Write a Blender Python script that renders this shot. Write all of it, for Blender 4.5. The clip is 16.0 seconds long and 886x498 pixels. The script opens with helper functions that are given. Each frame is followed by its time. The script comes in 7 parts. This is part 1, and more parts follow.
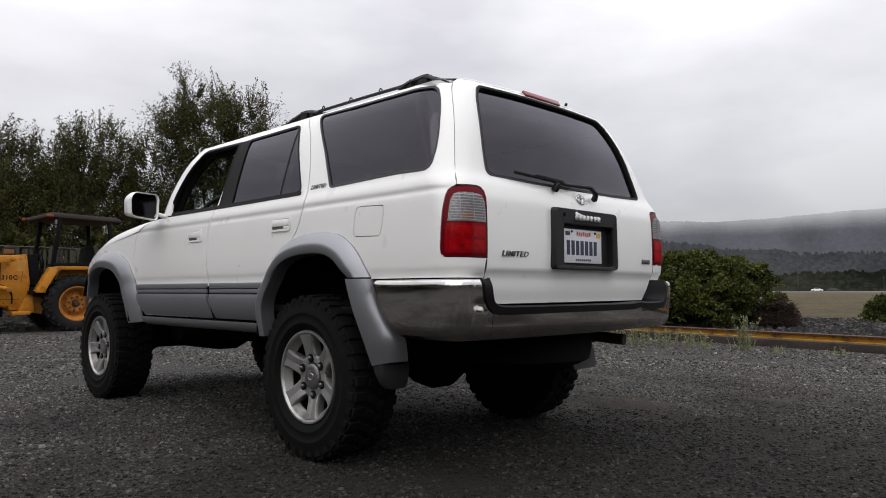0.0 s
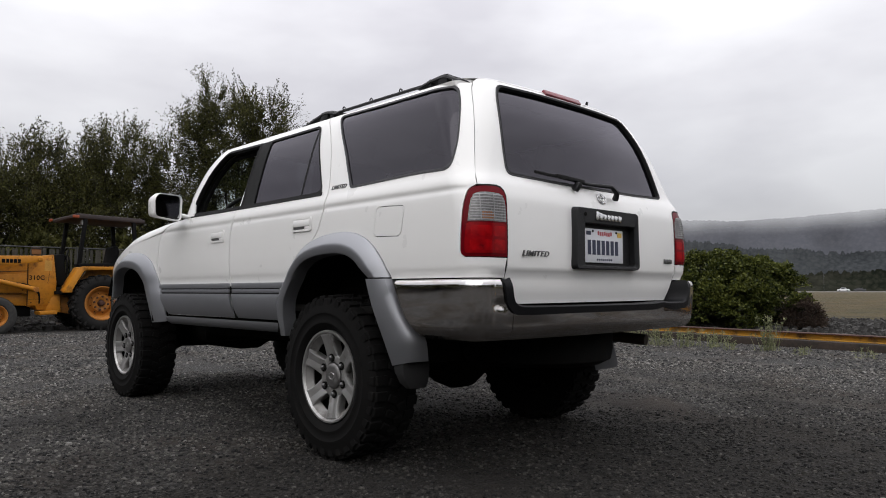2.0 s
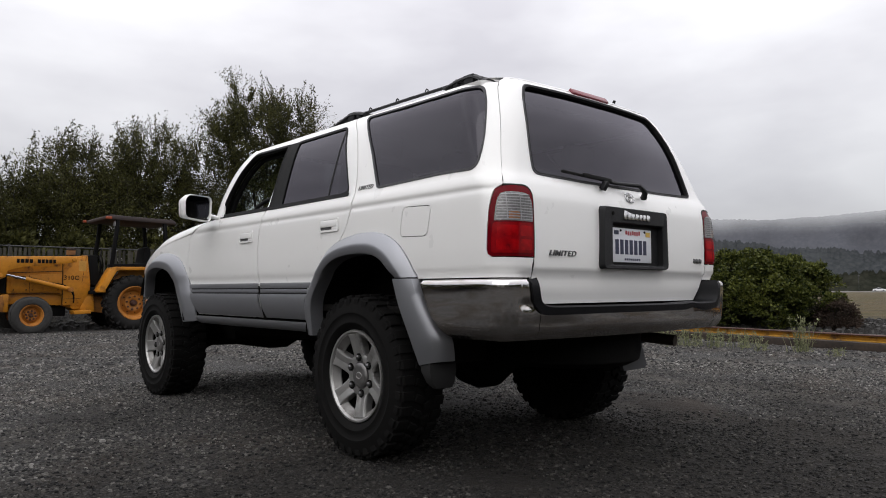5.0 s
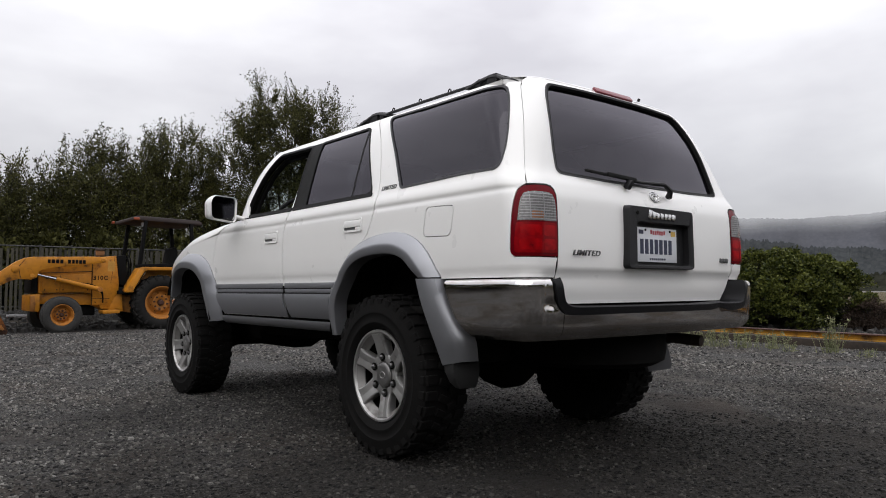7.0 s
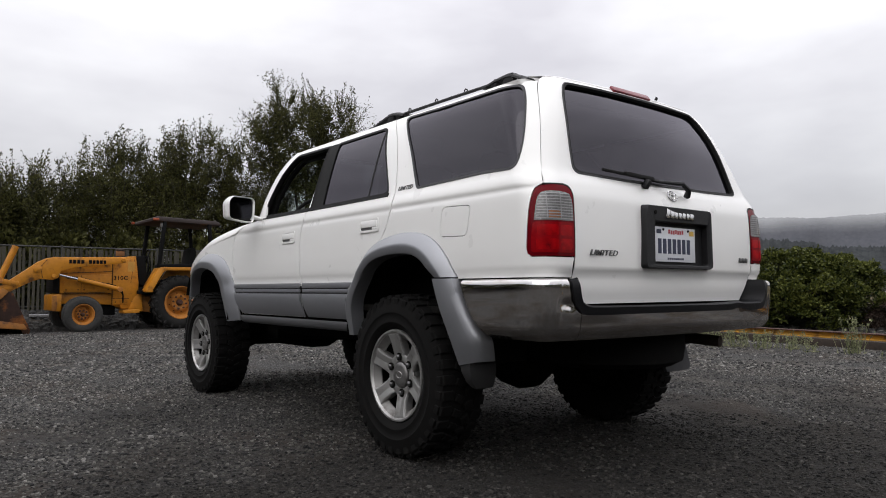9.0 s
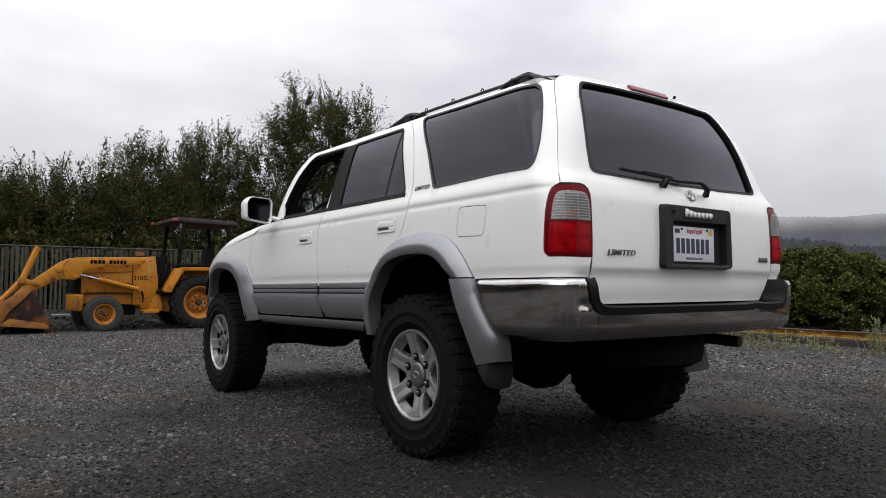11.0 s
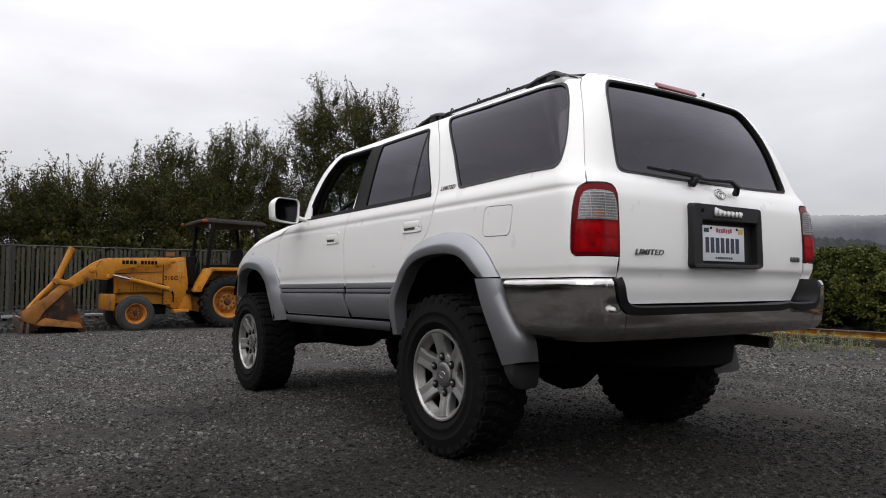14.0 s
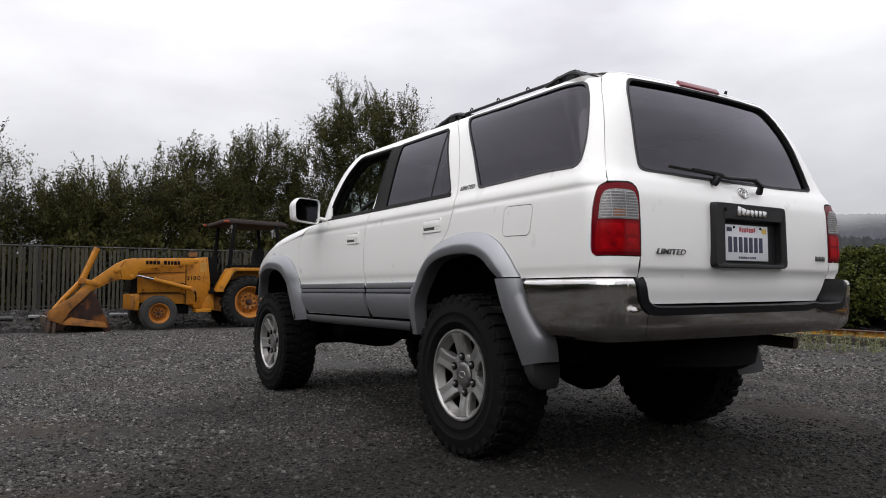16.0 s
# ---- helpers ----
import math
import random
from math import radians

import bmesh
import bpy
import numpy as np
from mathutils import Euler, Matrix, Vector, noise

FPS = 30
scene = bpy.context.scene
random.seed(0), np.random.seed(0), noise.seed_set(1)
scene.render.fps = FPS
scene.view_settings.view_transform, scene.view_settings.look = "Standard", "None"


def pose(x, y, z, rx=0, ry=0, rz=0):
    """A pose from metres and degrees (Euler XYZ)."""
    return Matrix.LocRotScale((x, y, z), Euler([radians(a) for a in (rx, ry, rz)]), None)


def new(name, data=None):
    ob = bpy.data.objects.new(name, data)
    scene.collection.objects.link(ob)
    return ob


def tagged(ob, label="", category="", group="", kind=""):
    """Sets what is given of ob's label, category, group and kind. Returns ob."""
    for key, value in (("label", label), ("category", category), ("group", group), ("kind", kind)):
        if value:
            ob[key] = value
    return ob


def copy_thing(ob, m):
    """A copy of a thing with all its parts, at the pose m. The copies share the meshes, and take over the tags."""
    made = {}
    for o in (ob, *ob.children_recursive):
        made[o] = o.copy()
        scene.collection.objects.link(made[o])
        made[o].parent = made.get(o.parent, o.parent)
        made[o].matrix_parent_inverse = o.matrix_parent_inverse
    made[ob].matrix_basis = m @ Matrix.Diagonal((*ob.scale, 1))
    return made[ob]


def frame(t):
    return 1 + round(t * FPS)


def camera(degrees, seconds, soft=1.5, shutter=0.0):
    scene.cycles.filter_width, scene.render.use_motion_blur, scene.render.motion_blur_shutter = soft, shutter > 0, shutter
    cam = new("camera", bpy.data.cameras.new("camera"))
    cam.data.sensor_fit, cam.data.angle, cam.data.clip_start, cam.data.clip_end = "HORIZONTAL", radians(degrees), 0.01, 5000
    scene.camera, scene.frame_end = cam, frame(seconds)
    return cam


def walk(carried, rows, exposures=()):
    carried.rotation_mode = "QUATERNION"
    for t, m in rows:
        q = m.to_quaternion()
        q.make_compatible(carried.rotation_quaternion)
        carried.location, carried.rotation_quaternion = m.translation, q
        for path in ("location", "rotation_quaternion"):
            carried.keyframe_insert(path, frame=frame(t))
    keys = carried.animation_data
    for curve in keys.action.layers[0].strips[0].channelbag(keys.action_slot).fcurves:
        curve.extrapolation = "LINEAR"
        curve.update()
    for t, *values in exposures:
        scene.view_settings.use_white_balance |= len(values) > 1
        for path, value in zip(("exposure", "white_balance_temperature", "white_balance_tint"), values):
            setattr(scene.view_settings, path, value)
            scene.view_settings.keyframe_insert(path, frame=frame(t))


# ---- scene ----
# ---- camera: a pan on a tripod behind the rear left corner of the car ----
# World: the ground under the car's rear axle is the origin, +y runs to the car's nose, +x to its right.
EYE = (-2.771, -2.814, 0.800)
TILT, LEAN = 3.239, -0.165
cam = camera(64.47, 16.0, soft=1.0)
PAN = [
    (0, -45.222),
    (0.5, -44.825),
    (1, -44.460),
    (1.5, -44.094),
    (2, -43.572),
    (2.5, -43.164),
    (3, -42.892),
    (3.5, -42.637),
    (4, -42.321),
    (6.5, -39.919),
    (7, -39.527),
    (7.5, -39.178),
    (8, -38.882),
    (8.5, -38.541),
    (9, -38.183),
    (11.5, -36.537),
    (12, -36.259),
    (12.5, -35.893),
    (13, -35.481),
    (13.5, -35.043),
    (14, -34.704),
    (14.5, -34.439),
    (15, -34.069),
    (15.5, -33.580),
    (16, -33.085)
]
walk(cam, [(t, pose(*EYE, 90 + TILT, 0, yaw) @ pose(0, 0, 0, 0, 0, LEAN)) for t, yaw in PAN], [(0, -0.05), (9, 0.03), (16, 0.06)])

# ---- light: an overcast sky with a wide, weak sun behind the cloud ----
SUN_UP, SUN_TURN = 34, 243
world = bpy.data.worlds.new("overcast_sky")
scene.world = world
world.use_nodes = True
wn, wl = world.node_tree.nodes, world.node_tree.links
wn.clear()
w_out = wn.new("ShaderNodeOutputWorld")
w_sky = wn.new("ShaderNodeTexSky")
w_sky.sky_type, w_sky.sun_disc = "NISHITA", False
w_sky.sun_elevation, w_sky.sun_rotation = radians(SUN_UP), radians(SUN_TURN)
w_bg = wn.new("ShaderNodeBackground")
w_bg.inputs[1].default_value = 0.1
w_cloud = wn.new("ShaderNodeBackground")
w_mix = wn.new("ShaderNodeMixShader")
w_mix.inputs[0].default_value = 0.93
w_co = wn.new("ShaderNodeTexCoord")
w_map = wn.new("ShaderNodeMapping")
w_map.inputs["Scale"].default_value = (1.0, 1.0, 2.6)
w_noise = wn.new("ShaderNodeTexNoise")
w_noise.inputs["Scale"].default_value = 2.1
w_noise.inputs["Detail"].default_value = 5
w_noise.inputs["Roughness"].default_value = 0.5
w_ramp = wn.new("ShaderNodeValToRGB")
w_ramp.color_ramp.elements[0].position, w_ramp.color_ramp.elements[0].color = 0.30, (0.67, 0.657, 0.705, 1)
w_ramp.color_ramp.elements[1].position, w_ramp.color_ramp.elements[1].color = 0.62, (1.0, 0.995, 1.03, 1)
w_cloud.inputs[1].default_value = 1.36
# cloud is thin high up and thick and grey low down, as under any even overcast
w_sep = wn.new("ShaderNodeSeparateXYZ")
w_high = wn.new("ShaderNodeMapRange")
w_high.inputs["From Min"].default_value, w_high.inputs["From Max"].default_value = 0.0, 1.0
w_high.inputs["To Min"].default_value, w_high.inputs["To Max"].default_value = 0.36, 1.85
w_mul = wn.new("ShaderNodeVectorMath")
w_mul.operation = "SCALE"
wl.new(w_co.outputs["Generated"], w_map.inputs["Vector"])
wl.new(w_map.outputs[0], w_noise.inputs["Vector"])
wl.new(w_noise.outputs[0], w_ramp.inputs[0])
wl.new(w_co.outputs["Generated"], w_sep.inputs[0])
wl.new(w_sep.outputs["Z"], w_high.inputs["Value"])
wl.new(w_ramp.outputs[0], w_mul.inputs[0])
wl.new(w_high.outputs[0], w_mul.inputs["Scale"])
wl.new(w_mul.outputs[0], w_cloud.inputs[0])
wl.new(w_sky.outputs[0], w_bg.inputs[0])
wl.new(w_bg.outputs[0], w_mix.inputs[1])
wl.new(w_cloud.outputs[0], w_mix.inputs[2])
wl.new(w_mix.outputs[0], w_out.inputs[0])
sun = new("sun", bpy.data.lights.new("sun", "SUN"))
sun.data.energy, sun.data.angle, sun.data.color = 0.85, radians(75), (1.0, 0.97, 0.93)
sun.matrix_world = pose(0, 0, 30, 90 - SUN_UP, 0, 180 - SUN_TURN)


# ---- materials ----
def material(name, color, rough=0.5, metal=0.0, var=0.15, scale=8.0, bump=0.0, bump_scale=60.0, spec=0.5, coat=0.0, island=False, dirt=None, dirt_amount=0.0):
    """A surface with two scales of variation: broad stains and fine grain, and a fine relief."""
    m = bpy.data.materials.new(name)
    m.use_nodes = True
    n, l = m.node_tree.nodes, m.node_tree.links
    b = n["Principled BSDF"]
    co = n.new("ShaderNodeTexCoord")
    big, fine = n.new("ShaderNodeTexNoise"), n.new("ShaderNodeTexNoise")
    big.inputs["Scale"].default_value, fine.inputs["Scale"].default_value = scale * 0.25, scale * 4
    big.inputs["Detail"].default_value, fine.inputs["Detail"].default_value = 4, 6
    for t in (big, fine):
        l.new(co.outputs["Object"], t.inputs["Vector"])
    mixf = n.new("ShaderNodeMath")
    mixf.operation = "ADD"
    l.new(big.outputs[0], mixf.inputs[0])
    l.new(fine.outputs[0], mixf.inputs[1])
    rng = n.new("ShaderNodeMapRange")
    rng.inputs["From Min"].default_value, rng.inputs["From Max"].default_value = 0.6, 1.4
    rng.inputs["To Min"].default_value, rng.inputs["To Max"].default_value = 1 - var, 1 + var
    l.new(mixf.outputs[0], rng.inputs["Value"])
    value = rng.outputs[0]
    if island:
        info = n.new("ShaderNodeObjectInfo")
        geo = n.new("ShaderNodeNewGeometry")
        add = n.new("ShaderNodeMath")
        add.operation = "ADD"
        l.new(info.outputs["Random"], add.inputs[0])
        l.new(geo.outputs["Random Per Island"], add.inputs[1])
        r2 = n.new("ShaderNodeMapRange")
        r2.inputs["From Max"].default_value = 2.0
        r2.inputs["To Min"].default_value, r2.inputs["To Max"].default_value = 0.25, 2.1
        l.new(add.outputs[0], r2.inputs["Value"])
        mm = n.new("ShaderNodeMath")
        mm.operation = "MULTIPLY"
        l.new(value, mm.inputs[0])
        l.new(r2.outputs[0], mm.inputs[1])
        value = mm.outputs[0]
    sc = n.new("ShaderNodeVectorMath")
    sc.operation = "SCALE"
    sc.inputs[0].default_value = color
    l.new(value, sc.inputs["Scale"])
    col = sc.outputs[0]
    if dirt:
        dn = n.new("ShaderNodeTexNoise")
        dn.inputs["Scale"].default_value, dn.inputs["Detail"].default_value = scale, 8
        dn.inputs["Roughness"].default_value = 0.65
        l.new(co.outputs["Object"], dn.inputs["Vector"])
        dr = n.new("ShaderNodeMapRange")
        dr.inputs["From Min"].default_value, dr.inputs["From Max"].default_value = 0.68 - dirt_amount * 0.35, 0.85 - dirt_amount * 0.35
        dr.clamp = True
        l.new(dn.outputs[0], dr.inputs["Value"])
        dm = n.new("ShaderNodeMix")
        dm.data_type = "RGBA"
        l.new(dr.outputs[0], dm.inputs["Factor"])
        l.new(col, dm.inputs["A"])
        dm.inputs["B"].default_value = (*dirt, 1)
        col = dm.outputs["Result"]
    l.new(col, b.inputs["Base Color"])
    rr = n.new("ShaderNodeMapRange")
    rr.inputs["To Min"].default_value, rr.inputs["To Max"].default_value = max(rough - 0.08, 0.02), min(rough + 0.08, 1)
    l.new(fine.outputs[0], rr.inputs["Value"])
    l.new(rr.outputs[0], b.inputs["Roughness"])
    b.inputs["Metallic"].default_value = metal
    b.inputs["Specular IOR Level"].default_value = spec
    b.inputs["Coat Weight"].default_value = coat
    b.inputs["Coat Roughness"].default_value = 0.05
    if bump:
        bn, bp = n.new("ShaderNodeTexNoise"), n.new("ShaderNodeBump")
        bn.inputs["Scale"].default_value, bn.inputs["Detail"].default_value = bump_scale, 5
        bp.inputs["Strength"].default_value, bp.inputs["Distance"].default_value = min(bump, 1), 0.004
        l.new(co.outputs["Object"], bn.inputs["Vector"])
        l.new(bn.outputs[0], bp.inputs["Height"])
        l.new(bp.outputs[0], b.inputs["Normal"])
    return m


def glass(name, tint, see, rough=0.02, shine=(1.0, 1.0, 1.0)):
    """A pane: the tint lets a share of the light through, and the surface mirrors by Fresnel."""
    m = bpy.data.materials.new(name)
    m.use_nodes = True
    n, l = m.node_tree.nodes, m.node_tree.links
    n.clear()
    out, mix, gl, tr = n.new("ShaderNodeOutputMaterial"), n.new("ShaderNodeMixShader"), n.new("ShaderNodeBsdfGlossy"), n.new("ShaderNodeBsdfTransparent")
    fr, pw, ma = n.new("ShaderNodeLayerWeight"), n.new("ShaderNodeMath"), n.new("ShaderNodeMath")
    pw.operation, ma.operation = "POWER", "MULTIPLY_ADD"
    fr.inputs["Blend"].default_value = 0.5
    l.new(fr.outputs["Facing"], pw.inputs[0])
    pw.inputs[1].default_value = 5.0
    l.new(pw.outputs[0], ma.inputs[0])
    ma.inputs[1].default_value, ma.inputs[2].default_value = 0.95, 0.05
    gl.inputs["Roughness"].default_value = rough
    gl.inputs["Color"].default_value = (*shine, 1)
    tr.inputs[0].default_value = (*[c * see for c in tint], 1)
    l.new(ma.outputs[0], mix.inputs[0])
    l.new(tr.outputs[0], mix.inputs[1])
    l.new(gl.outputs[0], mix.inputs[2])
    l.new(mix.outputs[0], out.inputs[0])
    return m


def chrome_material():
    """Old bumper chrome: a clear mirror under wiped, swirling films of dried mud and dull scuffs."""
    m = bpy.data.materials.new("scuffed_chrome")
    m.use_nodes = True
    n, l = m.node_tree.nodes, m.node_tree.links
    b = n["Principled BSDF"]
    b.inputs["Metallic"].default_value = 1.0
    co, mp = n.new("ShaderNodeTexCoord"), n.new("ShaderNodeMapping")
    mp.inputs["Scale"].default_value = (3.0, 3.0, 16.0)
    l.new(co.outputs["Object"], mp.inputs[0])
    film, spots, wave = n.new("ShaderNodeTexNoise"), n.new("ShaderNodeTexNoise"), n.new("ShaderNodeTexNoise")
    for t, scale, detail, bent in ((film, 1.6, 8, 1.4), (spots, 14.0, 6, 0.4), (wave, 0.5, 2, 0.0)):
        t.inputs["Scale"].default_value, t.inputs["Detail"].default_value, t.inputs["Distortion"].default_value = scale, detail, bent
    l.new(mp.outputs[0], film.inputs["Vector"])
    l.new(mp.outputs[0], wave.inputs["Vector"])
    l.new(co.outputs["Object"], spots.inputs["Vector"])
    both, share, tone, gloss = n.new("ShaderNodeMath"), n.new("ShaderNodeMapRange"), n.new("ShaderNodeMix"), n.new("ShaderNodeMapRange")
    both.operation = "MULTIPLY_ADD"
    l.new(spots.outputs[0], both.inputs[0])
    both.inputs[1].default_value = 0.35
    l.new(film.outputs[0], both.inputs[2])
    share.inputs["From Min"].default_value, share.inputs["From Max"].default_value = 0.62, 0.90
    share.inputs["To Max"].default_value = 0.75
    l.new(both.outputs[0], share.inputs["Value"])
    tone.data_type = "RGBA"
    tone.inputs["A"].default_value, tone.inputs["B"].default_value = (0.62, 0.61, 0.60, 1), (0.42, 0.37, 0.31, 1)
    l.new(share.outputs[0], tone.inputs["Factor"])
    l.new(tone.outputs["Result"], b.inputs["Base Color"])
    gloss.inputs["To Min"].default_value, gloss.inputs["To Max"].default_value = 0.025, 0.26
    l.new(share.outputs[0], gloss.inputs["Value"])
    l.new(gloss.outputs[0], b.inputs["Roughness"])
    bp = n.new("ShaderNodeBump")
    bp.inputs["Strength"].default_value, bp.inputs["Distance"].default_value = 0.25, 0.006
    l.new(wave.outputs[0], bp.inputs["Height"])
    l.new(bp.outputs[0], b.inputs["Normal"])
    return m


# ---- building tools ----
from mathutils import geometry


def thing(name, label, category, at=None, group="", kind=""):
    ob = new(name)
    if at is not None:
        ob.matrix_world = at
    return tagged(ob, label, category, group, kind)


def mesh_of(name, verts, faces, smoothed=True, mat=None):
    me = bpy.data.meshes.new(name)
    me.from_pydata([tuple(v) for v in verts], [], [tuple(f) for f in faces])
    if smoothed:
        me.polygons.foreach_set("use_smooth", [True] * len(me.polygons))
    if mat:
        me.materials.append(mat)
    me.update()
    return me


def under(name, me, parent, label="", at=None):
    ob = new(name, me)
    ob.parent = parent
    if at is not None:
        ob.matrix_basis = at
    return tagged(ob, label)


def part(name, bm, mat, parent, label="", at=None, smoothed=True):
    """One bmesh as one mesh object under a thing or under a part."""
    me = bpy.data.meshes.new(name)
    bm.to_mesh(me)
    bm.free()
    me.materials.append(mat)
    if smoothed:
        me.polygons.foreach_set("use_smooth", [True] * len(me.polygons))
        me.set_sharp_from_angle(angle=radians(40))
    return under(name, me, parent, label, at)


def rounded(points, r, n=5, closed=True):
    """A polygon with its corners rounded; r may be one radius or one for each corner."""
    out, k = [], len(points)
    rs = r if isinstance(r, (list, tuple)) else [r] * k
    for i, p in enumerate(points):
        p = Vector(p)
        a, b = Vector(points[i - 1]), Vector(points[(i + 1) % k])
        ri = min(rs[i], (a - p).length * 0.45, (b - p).length * 0.45)
        if ri < 1e-4 or (not closed and i in (0, k - 1)):
            out.append(tuple(p))
            continue
        s, e = p + (a - p).normalized() * ri, p + (b - p).normalized() * ri
        for j in range(n + 1):
            q = j / n
            out.append(tuple((1 - q) ** 2 * s + 2 * q * (1 - q) * p + q * q * e))
    return out


def resample(points, n):
    """n points spaced evenly along a polyline of 2D or 3D points."""
    pts = np.array(points, float)
    seg = np.linalg.norm(np.diff(pts, axis=0), axis=1)
    at = np.concatenate([[0], np.cumsum(seg)])
    want = np.linspace(0, at[-1], n)
    return np.stack([np.interp(want, at, pts[:, k]) for k in range(pts.shape[1])], 1)


def fluent(points, n):
    """n points along a smooth curve through the given ones."""
    pts = np.array(points, float)
    k = len(pts)
    out = []
    for i in range(k - 1):
        p0, p1, p2, p3 = pts[max(i - 1, 0)], pts[i], pts[i + 1], pts[min(i + 2, k - 1)]
        for j in range(12):
            s = j / 12
            out.append(0.5 * (2 * p1 + (p2 - p0) * s + (2 * p0 - 5 * p1 + 4 * p2 - p3) * s * s + (3 * p1 - p0 - 3 * p2 + p3) * s ** 3))
    out.append(pts[-1])
    return resample(out, n)


def inside(px, py, poly):
    poly = np.asarray(poly, float)
    x0, y0 = poly[:, 0], poly[:, 1]
    x1, y1 = np.roll(x0, -1), np.roll(y0, -1)
    hit = np.zeros(len(px), bool)
    for a, b, c, d in zip(x0, y0, x1, y1):
        if b != d:
            hit ^= ((b > py) != (d > py)) & (px < (c - a) * (py - b) / (d - b) + a)
    return hit


def sheet(name, outline, holes, surface, step, mat, parent, depth=0.012, label="", middle=(0, 1, 1.0)):
    """A curved panel: a flat outline with holes, laid on a surface given as surface(u, v), with its edges turned in by depth."""
    loops = []
    for loop in [outline, *holes]:
        pts = np.array(list(loop) + [loop[0]], float)
        dense = []
        for a, b in zip(pts[:-1], pts[1:]):
            m = max(1, int(np.ceil(np.linalg.norm(b - a) / step)))
            dense += [a + (b - a) * j / m for j in range(m)]
        loops.append(np.array(dense))
    lo, hi = loops[0].min(0), loops[0].max(0)
    gx, gy = np.meshgrid(np.arange(lo[0], hi[0], step), np.arange(lo[1], hi[1], step))
    gx[1::2] += step / 2
    gx, gy = gx.ravel(), gy.ravel()

    def within(x, y):
        ok = inside(x, y, loops[0])
        for h in loops[1:]:
            ok &= ~inside(x, y, h)
        return ok
    edge_pts = np.concatenate(loops)
    keep = within(gx, gy)
    gx, gy = gx[keep], gy[keep]
    far = np.array([np.min((edge_pts[:, 0] - x) ** 2 + (edge_pts[:, 1] - y) ** 2) > (0.45 * step) ** 2 for x, y in zip(gx, gy)], bool) if len(gx) else np.zeros(0, bool)
    flat = [Vector(p) for p in edge_pts] + [Vector(p) for p in zip(gx[far], gy[far])]
    edges, base = [], 0
    for loop in loops:
        m = len(loop)
        edges += [(base + j, base + (j + 1) % m) for j in range(m)]
        base += m
    vs, _, fs, *_ = geometry.delaunay_2d_cdt(flat, edges, [], 0, 1e-6)
    cx = np.array([sum(vs[i].x for i in f) / 3 for f in fs])
    cy = np.array([sum(vs[i].y for i in f) / 3 for f in fs])
    area = np.array([abs((vs[f[1]] - vs[f[0]]).cross(vs[f[2]] - vs[f[0]])) / 2 for f in fs])
    fs = [f for f, ok in zip(fs, within(cx, cy) & (area > 3e-7)) if ok]
    pos, nor = [], []
    for v in vs:
        p = surface(v.x, v.y)
        e = 0.004
        n = (surface(v.x + e, v.y) - surface(v.x - e, v.y)).cross(surface(v.x, v.y + e) - surface(v.x, v.y - e))
        n = n.normalized() if n.length > 1e-12 else Vector((0, 0, 1))
        c = Vector((0, min(max(p.y, -0.4), 2.6), middle[2]))
        if n.dot(p - c) < 0:
            n = -n
        pos.append(p)
        nor.append(n)
    faces = []
    for a, b, c in fs:
        if (pos[b] - pos[a]).cross(pos[c] - pos[a]).dot(nor[a]) < 0:
            b, c = c, b
        faces.append((a, b, c))
    count = {}
    for f in faces:
        for i in range(3):
            count[(f[i], f[(i + 1) % 3])] = 1
    rim = [(a, b) for a, b in count if (b, a) not in count]
    verts = list(pos)
    top, low = {}, {}
    for a in {i for e in rim for i in e}:
        top[a] = len(verts)
        verts.append(pos[a])
        low[a] = len(verts)
        verts.append(pos[a] - nor[a] * depth)
    faces += [(top[b], top[a], low[a], low[b]) for a, b in rim]
    me = mesh_of(name, verts, faces, True, mat)
    # the panel's face follows the true surface; its turned-in edges keep their own normals
    if len(me.vertices) == len(verts):
        me.normals_split_custom_set_from_vertices([tuple(n) for n in nor] + [(0, 0, 0)] * (len(verts) - len(nor)))
    return under(name, me, parent, label)


def loft(name, curves, mat, parent, label="", around=False, caps=False):
    """A skin through a row of curves with equally many points."""
    n, m = len(curves), len(curves[0])
    verts = [p for c in curves for p in c]
    faces = []
    for i in range(n - 1):
        for j in range(m if around else m - 1):
            k = (j + 1) % m
            faces.append((i * m + j, i * m + k, (i + 1) * m + k, (i + 1) * m + j))
    if caps:
        faces += [tuple(range(m - 1, -1, -1)), tuple((n - 1) * m + j for j in range(m))]
    bm = bmesh.new()
    vs = [bm.verts.new(tuple(v)) for v in verts]
    for f in faces:
        try:
            bm.faces.new([vs[i] for i in f])
        except ValueError:
            pass
    bmesh.ops.remove_doubles(bm, verts=bm.verts, dist=1e-5)
    bmesh.ops.recalc_face_normals(bm, faces=bm.faces)
    return part(name, bm, mat, parent, label)


def lathe(name, profile, n, mat, parent, label="", at=None, closed=False):
    """A body turned about its x axis from (x, radius) pairs."""
    bm = bmesh.new()
    rings = []
    for x, r in profile:
        rings.append([bm.verts.new((x, r * math.cos(2 * math.pi * j / n), r * math.sin(2 * math.pi * j / n))) for j in range(n)])
    pairs = list(zip(rings[:-1], rings[1:])) + ([(rings[-1], rings[0])] if closed else [])
    for a, b in pairs:
        for j in range(n):
            bm.faces.new((a[j], a[(j + 1) % n], b[(j + 1) % n], b[j]))
    if not closed:
        bm.faces.new(rings[0][::-1])
        bm.faces.new(rings[-1])
    bmesh.ops.remove_doubles(bm, verts=bm.verts, dist=1e-5)
    bmesh.ops.recalc_face_normals(bm, faces=bm.faces)
    return part(name, bm, mat, parent, label, at)


